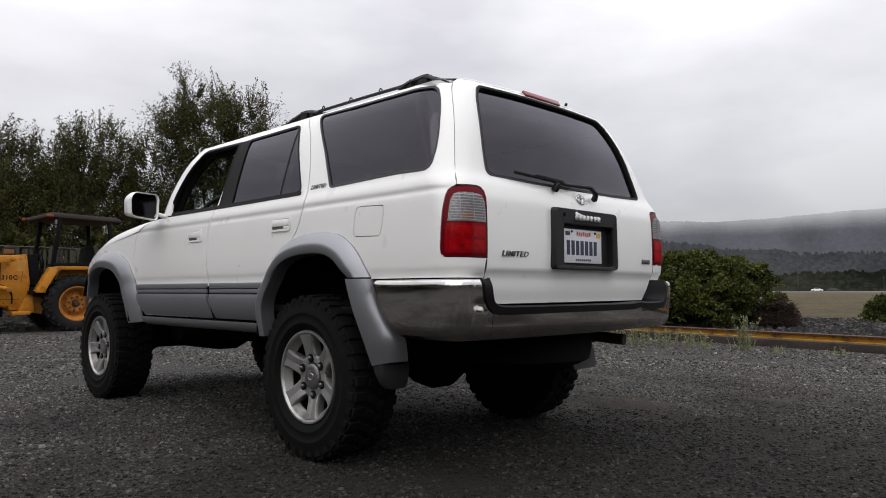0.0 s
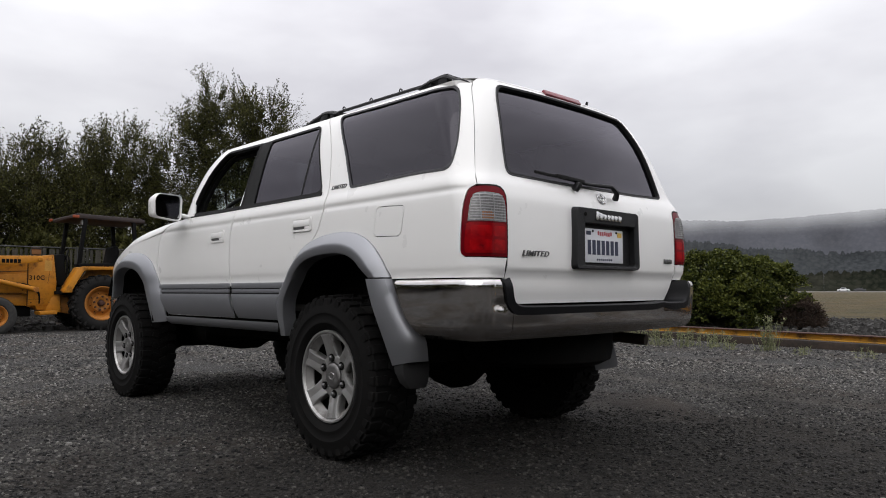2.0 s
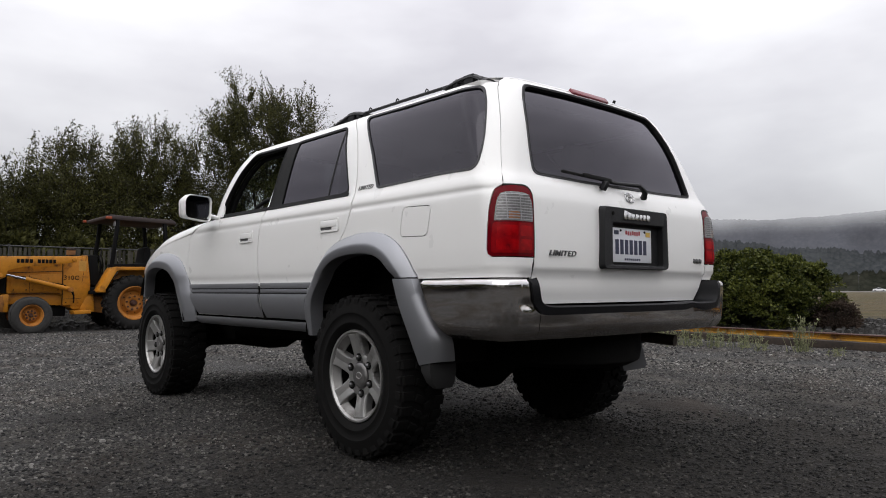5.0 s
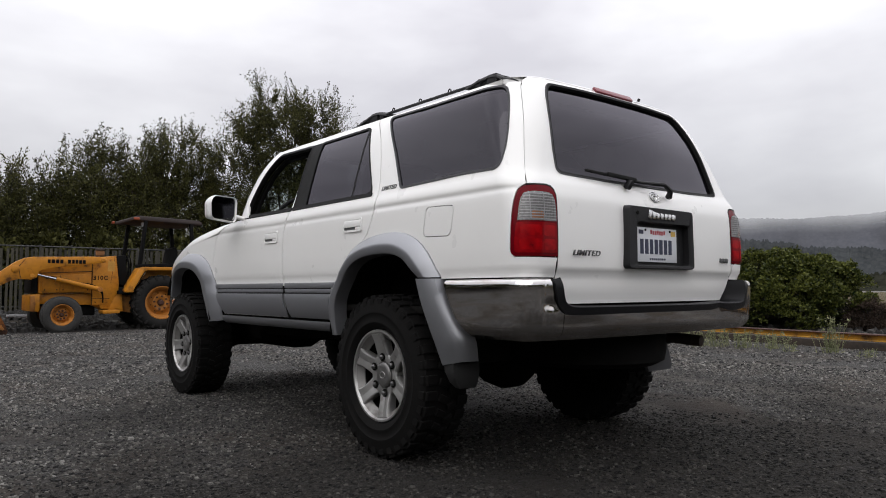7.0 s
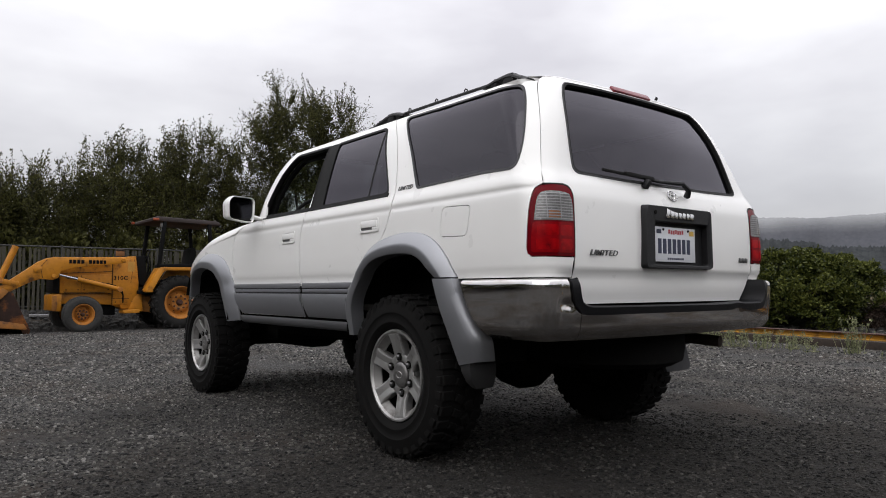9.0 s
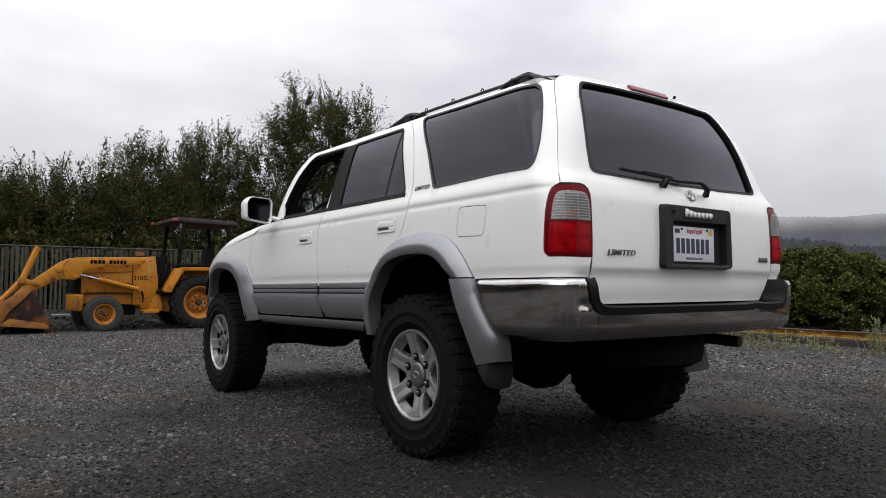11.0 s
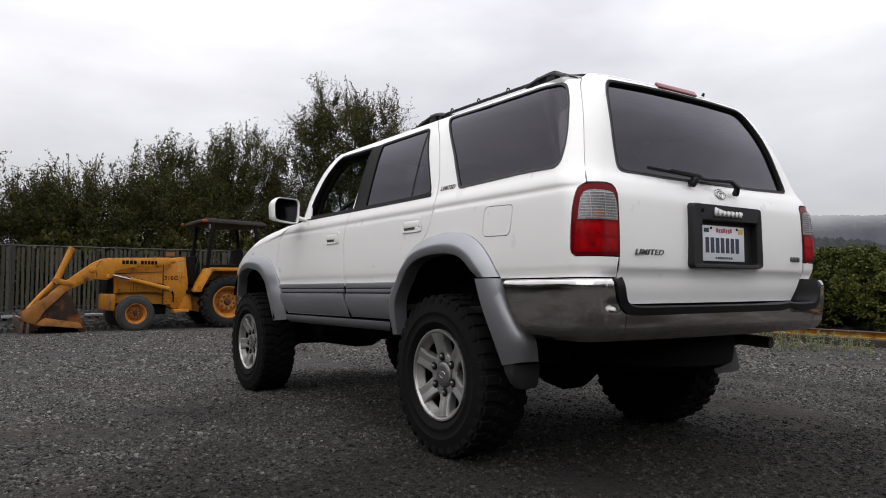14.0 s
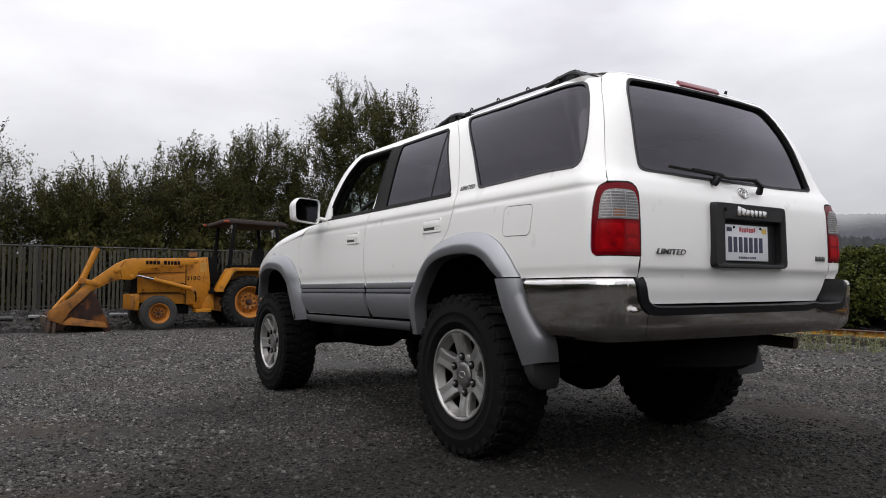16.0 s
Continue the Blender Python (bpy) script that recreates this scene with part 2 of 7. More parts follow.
def add_box(bm, lo, hi, bevel=0.0, m=None):
    """A box, with bevelled edges if wanted, into a bmesh."""
    made = bmesh.ops.create_cube(bm, size=1)["verts"]
    for v in made:
        v.co = Vector([(lo[k] + hi[k]) / 2 + v.co[k] * (hi[k] - lo[k]) for k in range(3)])
    if bevel:
        es = list({e for v in made for e in v.link_edges})
        res = bmesh.ops.bevel(bm, geom=es, offset=bevel, segments=2, affect="EDGES", profile=0.5)
        made = list({v for f in res["faces"] for v in f.verts} | {v for v in made if v.is_valid})
    if m is not None:
        bmesh.ops.transform(bm, matrix=m, verts=made)
    return made


def block(name, lo, hi, bevel, mat, parent, label="", at=None, m=None):
    bm = bmesh.new()
    add_box(bm, lo, hi, bevel, m)
    return part(name, bm, mat, parent, label, at)


def tube(name, points, radius, mat, parent, label="", n=10, fluent_n=0):
    """A round bar along a line of points; radius may be a list."""
    pts = [Vector(p) for p in (fluent(points, fluent_n) if fluent_n else points)]
    rs = radius if isinstance(radius, (list, tuple)) else [radius] * len(pts)
    rings, side = [], None
    for i, p in enumerate(pts):
        d = (pts[min(i + 1, len(pts) - 1)] - pts[max(i - 1, 0)]).normalized()
        if side is None:
            side = d.orthogonal().normalized()
        side = (side - d * side.dot(d)).normalized()
        up = d.cross(side)
        rings.append([p + (side * math.cos(2 * math.pi * j / n) + up * math.sin(2 * math.pi * j / n)) * rs[i] for j in range(n)])
    return loft(name, rings, mat, parent, label, around=True, caps=True)


def extruded(name, outline, thick, mat, parent, label="", at=None, bevel=0.0):
    """A flat outline in the y-z plane made thick along x."""
    bm = bmesh.new()
    a = [bm.verts.new((-thick / 2, p[0], p[1])) for p in outline]
    b = [bm.verts.new((thick / 2, p[0], p[1])) for p in outline]
    n = len(a)
    bm.faces.new(a)
    bm.faces.new(b[::-1])
    for i in range(n):
        bm.faces.new((a[i], b[i], b[(i + 1) % n], a[(i + 1) % n]))
    bmesh.ops.recalc_face_normals(bm, faces=bm.faces)
    if bevel:
        es = [e for e in bm.edges if len(e.link_faces) == 2 and e.calc_face_angle(0) > 0.6]
        bmesh.ops.bevel(bm, geom=es, offset=bevel, segments=2, affect="EDGES", profile=0.5)
    if at is not None:
        bmesh.ops.transform(bm, matrix=at, verts=bm.verts)
    return part(name, bm, mat, parent, label)


def lettering(name, words, size, mat, parent, at, label="", depth=0.003, lean=0.0, wide=1.0, bold=0.004):
    cu = bpy.data.curves.new(name, "FONT")
    cu.body, cu.size, cu.extrude, cu.shear = words, size, depth, lean
    cu.align_x, cu.align_y = "CENTER", "CENTER"
    cu.offset = size * bold
    cu.space_character = 1.14
    ob = bpy.data.objects.new(name, cu)
    me = bpy.data.meshes.new_from_object(ob)
    bpy.data.objects.remove(ob)
    me.materials.append(mat)
    me.transform(Matrix.Diagonal((wide, 1, 1, 1)))
    return under(name, me, parent, label, at)


# ---- the car's shape: half width, rear line and shoulder line as smooth functions ----
def smooth(points):
    """A smooth curve through (position, value) pairs that never overshoots them."""
    xs, ys = np.array([p[0] for p in points], float), np.array([p[1] for p in points], float)
    d = np.diff(ys) / np.diff(xs)
    m = np.concatenate([[d[0]], np.where(d[:-1] * d[1:] > 0, 2 * d[:-1] * d[1:] / (d[:-1] + d[1:] + 1e-12), 0), [d[-1]]])

    def at(x):
        x = min(max(x, xs[0]), xs[-1])
        i = min(int(np.searchsorted(xs, x, "right")) - 1, len(xs) - 2)
        h = xs[i + 1] - xs[i]
        s = (x - xs[i]) / h
        return float((1 + 2 * s) * (1 - s) ** 2 * ys[i] + s * (1 - s) ** 2 * h * m[i] + s * s * (3 - 2 * s) * ys[i + 1] + s * s * (s - 1) * h * m[i + 1])
    return at


half_width = smooth([(0.40, 0.78), (0.58, 0.812), (0.66, 0.827), (0.78, 0.841), (0.85, 0.842), (0.893, 0.8505), (0.98, 0.854), (1.09, 0.8525), (1.150, 0.8500), (1.178, 0.8475), (1.191, 0.8442), (1.206, 0.8472), (1.222, 0.8450), (1.245, 0.838), (1.265, 0.830), (1.40, 0.797), (1.55, 0.757), (1.63, 0.728), (1.68, 0.70), (1.72, 0.655), (1.745, 0.60)])
rear_line = smooth([(0.55, -0.94), (0.735, -0.953), (0.80, -0.966), (0.848, -0.970), (0.885, -0.985), (1.0, -0.988), (1.15, -0.984), (1.22, -0.965), (1.275, -0.938), (1.37, -0.910), (1.47, -0.882), (1.557, -0.850), (1.63, -0.815), (1.685, -0.785), (1.735, -0.748), (1.77, -0.69)])
corner_radius = smooth([(0.5, 0.10), (1.0, 0.11), (1.2, 0.13), (1.35, 0.155), (1.5, 0.18), (1.6, 0.195), (1.72, 0.195)])
nose_taper = smooth([(1.6, 1.0), (2.2, 0.997), (2.6, 0.988), (2.8, 0.975), (3.0, 0.95), (3.2, 0.90), (3.45, 0.80)])


def shell(u, z):
    """The body's outer skin on its left: u runs along the side as y, then round the rear corner and across the rear."""
    w, yr, r = half_width(z), rear_line(z), corner_radius(z)
    ys = yr + r + 0.018
    if u >= ys:
        return Vector((-w * nose_taper(u), u, z))
    arc = 1.5708 * r
    if u >= ys - arc:
        a = (ys - u) / r
        return Vector((-w + r - r * math.cos(a), ys - r * math.sin(a), z))
    x = -(w - r) + (ys - arc - u)
    q = max(w - r, 0.01)
    return Vector((x, yr + 0.018 * min((x / q) ** 2, 1.0), z))


def rear_u(x, z):
    """The u of the rear face at x (from the left edge to the middle and beyond)."""
    w, yr, r = half_width(z), rear_line(z), corner_radius(z)
    return yr + r + 0.018 - 1.5708 * r - (x + w - r)


def corner_u(part_of_arc, z):
    return rear_line(z) + corner_radius(z) + 0.018 - 1.5708 * corner_radius(z) * part_of_arc


M_white = material("white_paint", (0.775, 0.77, 0.752), 0.30, var=0.012, scale=2, coat=0.7)
M_silver = material("silver_paint", (0.295, 0.30, 0.318), 0.46, metal=0.80, var=0.04, scale=3, coat=0.22)
M_chrome = chrome_material()
M_badge = material("badge_chrome", (0.7, 0.7, 0.7), 0.2, metal=1.0, var=0.03)
M_badge_dark = material("smoked_badge", (0.11, 0.11, 0.11), 0.35, metal=0.7, var=0.1)
M_plastic = material("black_plastic", (0.010, 0.010, 0.011), 0.55, var=0.2, scale=12, bump=0.25, bump_scale=300, spec=0.3)
M_pad = material("step_pad_plastic", (0.006, 0.006, 0.007), 0.5, var=0.2, scale=10, bump=0.2, bump_scale=240, spec=0.16)
M_rubber = material("tyre_rubber", (0.0058, 0.0056, 0.0054), 0.85, var=0.25, scale=9, bump=0.3, bump_scale=90, spec=0.09, dirt=(0.010, 0.009, 0.008), dirt_amount=0.3)
M_seal = material("window_seal", (0.009, 0.009, 0.009), 0.7, var=0.1, spec=0.2)
M_seal_grey = material("grey_rubber_seal", (0.042, 0.042, 0.045), 0.6, var=0.1, spec=0.3)
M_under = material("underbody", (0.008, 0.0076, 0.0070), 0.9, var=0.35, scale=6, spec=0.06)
M_alloy = material("painted_alloy", (0.37, 0.365, 0.355), 0.38, metal=0.75, var=0.10, scale=8, dirt=(0.10, 0.085, 0.07), dirt_amount=0.32)
# darker copy of the alloy: shade between the spokes put into the colour
M_alloy_shaded = material("shaded_alloy", (0.20, 0.195, 0.188), 0.5, metal=0.6, var=0.2, scale=8, dirt=(0.05, 0.043, 0.036), dirt_amount=0.45)
M_nut = material("chrome_nut", (0.17, 0.17, 0.17), 0.32, metal=0.9, var=0.1)
M_steel = material("dull_steel", (0.22, 0.215, 0.21), 0.45, metal=0.9, var=0.2, scale=10)
M_rust = material("rusty_pipe", (0.050, 0.033, 0.025), 0.85, var=0.4, scale=14)
M_red = material("red_lens", (0.19, 0.0015, 0.004), 0.16, var=0.45, scale=12, spec=0.14, dirt=(0.085, 0.0008, 0.003), dirt_amount=0.45)
M_red_dark = material("dark_red_lens", (0.110, 0.0015, 0.005), 0.14, var=0.08, spec=0.10)
M_red_cell = material("red_reflector_cell", (0.33, 0.0025, 0.005), 0.16, var=0.45, scale=10, spec=0.14, dirt=(0.10, 0.001, 0.003), dirt_amount=0.48)
M_clear = material("clear_lens", (0.21, 0.205, 0.205), 0.25, metal=0.3, var=0.35, scale=22, spec=0.4)
M_flute = material("lens_flute", (0.065, 0.062, 0.062), 0.3, var=0.2, scale=20, spec=0.3)
M_rib = material("lens_rib", (0.36, 0.355, 0.355), 0.2, metal=0.3, var=0.2, scale=22, spec=0.4)
M_amber = material("amber_lens", (0.30, 0.115, 0.045), 0.25, var=0.15, coat=1.0)
M_brake = material("brake_lens", (0.17, 0.018, 0.028), 0.4, var=0.06, coat=0.2)
M_plate = material("plate_white", (0.62, 0.63, 0.66), 0.4, var=0.04)
M_navy = material("plate_navy", (0.02, 0.024, 0.055), 0.5, var=0.05)
M_script = material("plate_red", (0.40, 0.05, 0.06), 0.5, var=0.05)
M_tag = material("plate_sticker", (0.65, 0.42, 0.08), 0.5, var=0.05)
M_trim = material("interior_trim", (0.045, 0.042, 0.040), 0.8, var=0.15)
M_seat = material("seat_cloth", (0.07, 0.062, 0.055), 0.95, var=0.2, scale=20)
M_mirror = material("mirror_glass", (0.62, 0.63, 0.64), 0.02, metal=1.0, var=0.0)
M_tint = glass("tinted_glass", (0.9, 0.88, 1.0), 0.055, shine=(0.93, 0.90, 1.0))
M_window = glass("clear_glass", (0.85, 0.95, 0.9), 0.55)
M_trim_black = material("black_trim", (0.006, 0.006, 0.006), 0.85, var=0.1, spec=0.15)


# ---- the car ----
def side_of(sign):
    def at(u, z, out=0.0):
        p = shell(u, z)
        return Vector((p.x if sign < 0 else -p.x, p.y, p.z))
    return at


def pushed(surface, out):
    """The same surface pushed outwards (or, below nought, inwards)."""
    def at(u, z):
        e = 0.004
        p = surface(u, z)
        n = (surface(u + e, z) - surface(u - e, z)).cross(surface(u, z + e) - surface(u, z - e)).normalized()
        if n.dot(p - Vector((0, min(max(p.y, -0.4), 2.6), 1.0))) < 0:
            n = -n
        return p + n * out
    return at


def rear_map(s, z):
    """The rear face and both rear corners: s is x on the rear and goes on round the corners."""
    p = shell(rear_u(0, z) + abs(s), z)
    return p if s < 0 else Vector((-p.x, p.y, p.z))


def corner_s(part_of_arc, z):
    """How far out along s a share of the corner's arc lies."""
    r = corner_radius(z)
    return half_width(z) - r + 1.5708 * r * (1 - part_of_arc)


suv = thing("suv", "white four-door off-road suv with silver fender flares, parked on gravel", "car")

REAR_ARCH = [(0.46, 0.56), (0.475, 0.716), (0.405, 0.834), (0.295, 0.94), (0.18, 1.02), (-0.01, 1.062), (-0.195, 1.06), (-0.32, 1.015), (-0.405, 0.94), (-0.465, 0.85)]
REAR_LIP = [(0.385, 0.56), (0.368, 0.717), (0.29, 0.834), (0.192, 0.918), (0.063, 0.957), (-0.129, 0.964), (-0.24, 0.937), (-0.313, 0.879), (-0.350, 0.85)]
FRONT_ARCH = [(1.975, 0.585), (1.978, 0.66), (2.014, 0.782), (2.082, 0.905), (2.192, 1.007), (2.38, 1.062), (2.62, 1.066), (2.80, 1.01), (2.92, 0.90), (2.985, 0.75)]
FRONT_LIP = [(2.150, 0.572), (2.162, 0.64), (2.185, 0.735), (2.252, 0.853), (2.346, 0.925), (2.50, 0.957), (2.668, 0.963), (2.83, 0.93), (2.915, 0.85), (2.96, 0.74)]
QUARTER_GLASS = rounded([(-0.1435, 1.272), (-0.035, 1.468), (0.110, 1.680), (-0.22, 1.6735), (-0.712, 1.671), (-0.752, 1.606), (-0.777, 1.539), (-0.799, 1.460), (-0.813, 1.372), (-0.808, 1.278), (-0.60, 1.283)], [0.02, 0.05, 0.035, 0.05, 0.05, 0.05, 0.05, 0.05, 0.05, 0.11, 0.05], 7)
REAR_DOOR_GLASS = rounded([(0.790, 1.268), (0.772, 1.655), (0.262, 1.655), (0.20, 1.50), (0.086, 1.268)], [0.01, 0.02, 0.035, 0.05, 0.05])
FRONT_DOOR_GLASS = rounded([(1.595, 1.275), (1.56, 1.40), (1.46, 1.55), (1.32, 1.665), (0.875, 1.655), (0.915, 1.268)], [0.01, 0.06, 0.06, 0.05, 0.01, 0.01])
REAR_GLASS = rounded([(-0.612, 1.268), (-0.599, 1.372), (-0.581, 1.471), (-0.559, 1.557), (-0.531, 1.631), (-0.488, 1.70), (-0.25, 1.706), (0.25, 1.706), (0.488, 1.70), (0.531, 1.631), (0.559, 1.557), (0.581, 1.471), (0.599, 1.372), (0.612, 1.268), (0.3, 1.258), (-0.3, 1.258)], [0.035] + [0.02] * 4 + [0.05, 0.05, 0.05, 0.05] + [0.02] * 4 + [0.035, 0.05, 0.05])
DOOR_SEAM = [(0.970, 0.635), (1.005, 0.80), (1.012, 1.0), (1.0, 1.15), (0.955, 1.27), (0.90, 1.50), (0.868, 1.692)]
BACK_SEAM = [(0.185, 1.016), (0.105, 1.07), (0.055, 1.17), (0.038, 1.27), (0.070, 1.42), (0.137, 1.58), (0.225, 1.692)]
FRONT_SEAM = [(1.942, 0.634), (2.03, 0.78), (2.068, 0.95), (2.062, 1.06), (2.045, 1.14), (2.00, 1.195), (1.90, 1.232), (1.70, 1.256)]
A_PILLAR = [(1.66, 1.262), (1.62, 1.40), (1.52, 1.56), (1.40, 1.665), (1.36, 1.692)]
GAP = 0.003


def moved(line, dy):
    return [(y + dy, z) for y, z in line]


GATE_EDGE = 0.61
LAMP_OUT = [(-0.802, 1.2010), (-0.817, 1.1965), (-0.834, 1.187), (-0.848, 1.168), (-0.858, 1.146), (-0.870, 1.102), (-0.879, 1.037), (-0.883, 0.951), (-0.879, 0.934), (-0.865, 0.9255)]


def lamp_outline():
    """The tail light as it lies on the rear corner: a straight inner edge, a round top and a bowed outer edge."""
    return [(-0.668, 0.9255), (-0.668, 1.160), (-0.672, 1.184), (-0.685, 1.1990), (-0.708, 1.2045), (-0.76, 1.2045)] + LAMP_OUT


def body_side(sign):
    skin = side_of(sign)
    name = "left" if sign < 0 else "right"
    rear_arch = [tuple(p) for p in fluent(REAR_ARCH, 30)]
    front_arch = [tuple(p) for p in fluent(FRONT_ARCH, 30)]
    front_door_seam = [tuple(p) for p in fluent(FRONT_SEAM, 24)]
    mid_seam = [tuple(p) for p in fluent(DOOR_SEAM, 24)]
    back_seam = [tuple(p) for p in fluent(BACK_SEAM, 24)]
    pillar = [tuple(p) for p in fluent(A_PILLAR, 14)]
    # front door
    door = part_shell("front_door", moved(front_door_seam, -GAP) + moved(pillar, -GAP) + moved(mid_seam, GAP)[::-1], [FRONT_DOOR_GLASS], skin, M_white)
    cladding("door_cladding", 1.0, 2.05, skin, door, front_door_seam, mid_seam, True)
    handle(skin, 1.165, 1.116, sign, door)
    sheet("belt_moulding", [(0.945, 1.260), (0.940, 1.280), (1.578, 1.280), (1.585, 1.262)], [], pushed(skin, 0.005), 0.03, M_seal, door, 0.006)
    # black inner frame of the window and the door's inner sill
    mid = np.mean(np.array(FRONT_DOOR_GLASS), 0)
    for deep_in, k0, k1 in ((-0.050, 1.14, 0.91),):
        wide = [(mid[0] + (p[0] - mid[0]) * k0, mid[1] + (p[1] - mid[1]) * k0) for p in FRONT_DOOR_GLASS]
        slim = [(mid[0] + (p[0] - mid[0]) * k1, mid[1] + (p[1] - mid[1]) * (k1 + 0.03)) for p in FRONT_DOOR_GLASS]
        sheet("window_frame", wide, [slim], pushed(skin, deep_in), 0.05, M_trim_black, door, 0.02)
    window("window_seal", FRONT_DOOR_GLASS, skin, door, M_seal, 0.012, None)
    # rear door
    seam = moved(mid_seam, -GAP)
    cut = [p for p in rear_arch if p[0] > 0.17 and p[1] > 0.633]
    door = part_shell("rear_door", seam + moved(back_seam, GAP)[::-1] + moved(cut, 0.0)[::-1], [REAR_DOOR_GLASS], skin, M_white)
    cladding("door_cladding", 0.45, 1.0, skin, door, mid_seam, rear_arch, False)
    low_seam = [p for p in mid_seam if p[1] < 0.85]
    # dark strip laid on the skin for the shade between the doors
    sheet("door_gap_shade", [(y + 0.005, z) for y, z in low_seam] + [(y - 0.026 + 0.012 * (z - 0.64) / 0.2, z) for y, z in low_seam[::-1]], [], pushed(skin, 0.005), 0.03, M_under, door, 0.003)
    handle(skin, 0.235, 1.124, sign, door)
    sheet("belt_moulding", [(0.095, 1.260), (0.090, 1.276), (0.93, 1.276), (0.935, 1.260)], [], pushed(skin, 0.005), 0.03, M_seal, door, 0.006)
    window("window_seal", REAR_DOOR_GLASS, skin, door, M_seal, 0.012, M_tint)
    div = [(0.298, 1.262), (0.285, 1.262), (0.262, 1.655), (0.276, 1.655)]
    sheet("window_divider", div, [], pushed(skin, -0.002), 0.03, M_seal, door, 0.01)
    # the black pillar trim between the doors
    sheet("pillar_trim", [(0.922, 1.272), (0.790, 1.272), (0.772, 1.655), (0.882, 1.655)], [], pushed(skin, 0.0015), 0.03, M_seal, door, 0.004)
    # quarter panel with its corner behind the lamp
    low = 0.8435
    edge = [(corner_u(GATE_EDGE, z) + 0.001, z) for z in np.linspace(1.210, 1.692, 12)]
    lamp_cut = [(corner_u(GATE_EDGE, 1.209) + GAP, 1.209)] + [(rear_u(0, z) - s + 0.003, z + 0.003) for s, z in LAMP_OUT[1:-1]] + [(rear_u(0, 0.9215) + 0.866, 0.9215), (rear_u(-0.669, 0.9205), 0.9205)]
    quarter_out = moved(back_seam, -GAP) + edge[::-1] + lamp_cut + [(rear_u(-0.669, 0.86), 0.86), (rear_u(-0.669, low), low), (-0.465, low)] + [p for p in rear_arch if p[0] < 0.17 and p[1] > 0.845][::-1]
    fuel = rounded([(-0.370, 1.160), (-0.560, 1.153), (-0.537, 1.026), (-0.352, 1.032)], 0.028)
    fuel_hole = [(-0.459 + (y + 0.459) * 1.034, 1.092 + (z - 1.092) * 1.05) for y, z in fuel]
    holes = [QUARTER_GLASS] + ([fuel_hole] if sign < 0 else [])
    quarter = part_shell("quarter_panel", quarter_out, holes, skin, M_white)
    window("window_seal", QUARTER_GLASS, skin, quarter, M_seal_grey, 0.0095, M_tint)
    if sign < 0:
        around_it = [(-0.459 + (y + 0.459) * 1.10, 1.092 + (z - 1.092) * 1.12) for y, z in fuel]
        # dark backing, so that the gap round the fuel door reads as shaded
        sheet("fuel_gap_shade", around_it, [], pushed(skin, -0.006), 0.02, M_seal, quarter, 0.003)
        sheet("fuel_door", fuel, [], pushed(skin, 0.0004), 0.02, M_white, suv, 0.012)
        place = side_at(skin, -0.045, 1.288)
        lettering("trim_badge", "LIMITED", 0.030, M_badge_dark, quarter, place, "small dark badge", 0.002, 0.3, 1.0)
    # front fender
    fender_top = [(y, shoulder(y) - fold(y)) for y in np.linspace(3.36, 2.05, 24)]
    fender_out = moved(front_door_seam[1:-3], GAP)[::-1]
    fender_out = [(2.015, shoulder(2.015) - fold(2.015))] + [p for p in fender_out if p[1] < shoulder(2.015) - fold(2.015) - 0.005]
    fender_out += [p for p in front_arch if p[0] > 1.95 and p[1] > 0.76] + [(3.2, 0.76), (3.36, 0.80)] + fender_top[:-1]
    part_shell("fender", fender_out, [], skin, M_white)
    # rocker panel below the doors
    rows = []
    for y in np.linspace(0.46, 1.98, 12):
        w = half_width(0.63)
        rows.append([Vector((sign * (w + 0.006), y, 0.622)), Vector((sign * (w + 0.006), y, 0.612)), Vector((sign * (w - 0.010), y, 0.584)), Vector((sign * (w - 0.035), y, 0.568)), Vector((sign * (w - 0.12), y, 0.560))])
    loft("rocker_panel", rows, M_silver, suv)
    flare("fender_flare", REAR_ARCH, REAR_LIP, skin, sign)
    flare("fender_flare", FRONT_ARCH, FRONT_LIP, skin, sign)
    low_flare(skin, sign)
    door_mirror(skin, sign)
    # inner walls painted near-black so the gaps read shaded; window openings left free
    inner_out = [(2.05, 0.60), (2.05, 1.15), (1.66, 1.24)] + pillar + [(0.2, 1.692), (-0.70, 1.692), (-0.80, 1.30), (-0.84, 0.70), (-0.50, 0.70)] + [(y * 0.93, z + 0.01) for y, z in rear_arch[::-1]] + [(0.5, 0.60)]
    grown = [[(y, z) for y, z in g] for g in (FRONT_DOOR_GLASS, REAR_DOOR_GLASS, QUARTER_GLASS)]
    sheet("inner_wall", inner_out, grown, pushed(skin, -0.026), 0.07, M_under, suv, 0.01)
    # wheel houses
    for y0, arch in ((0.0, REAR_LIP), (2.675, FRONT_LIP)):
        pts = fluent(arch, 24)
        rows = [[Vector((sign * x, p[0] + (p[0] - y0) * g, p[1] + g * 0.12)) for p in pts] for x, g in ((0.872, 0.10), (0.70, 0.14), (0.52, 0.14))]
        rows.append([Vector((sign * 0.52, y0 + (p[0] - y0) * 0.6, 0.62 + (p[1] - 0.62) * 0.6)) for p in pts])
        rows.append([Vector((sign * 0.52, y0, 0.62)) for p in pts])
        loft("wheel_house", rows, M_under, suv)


def part_shell(name, outline, holes, skin, mat):
    return sheet(name, outline, holes, skin, 0.017, mat, suv, 0.014)


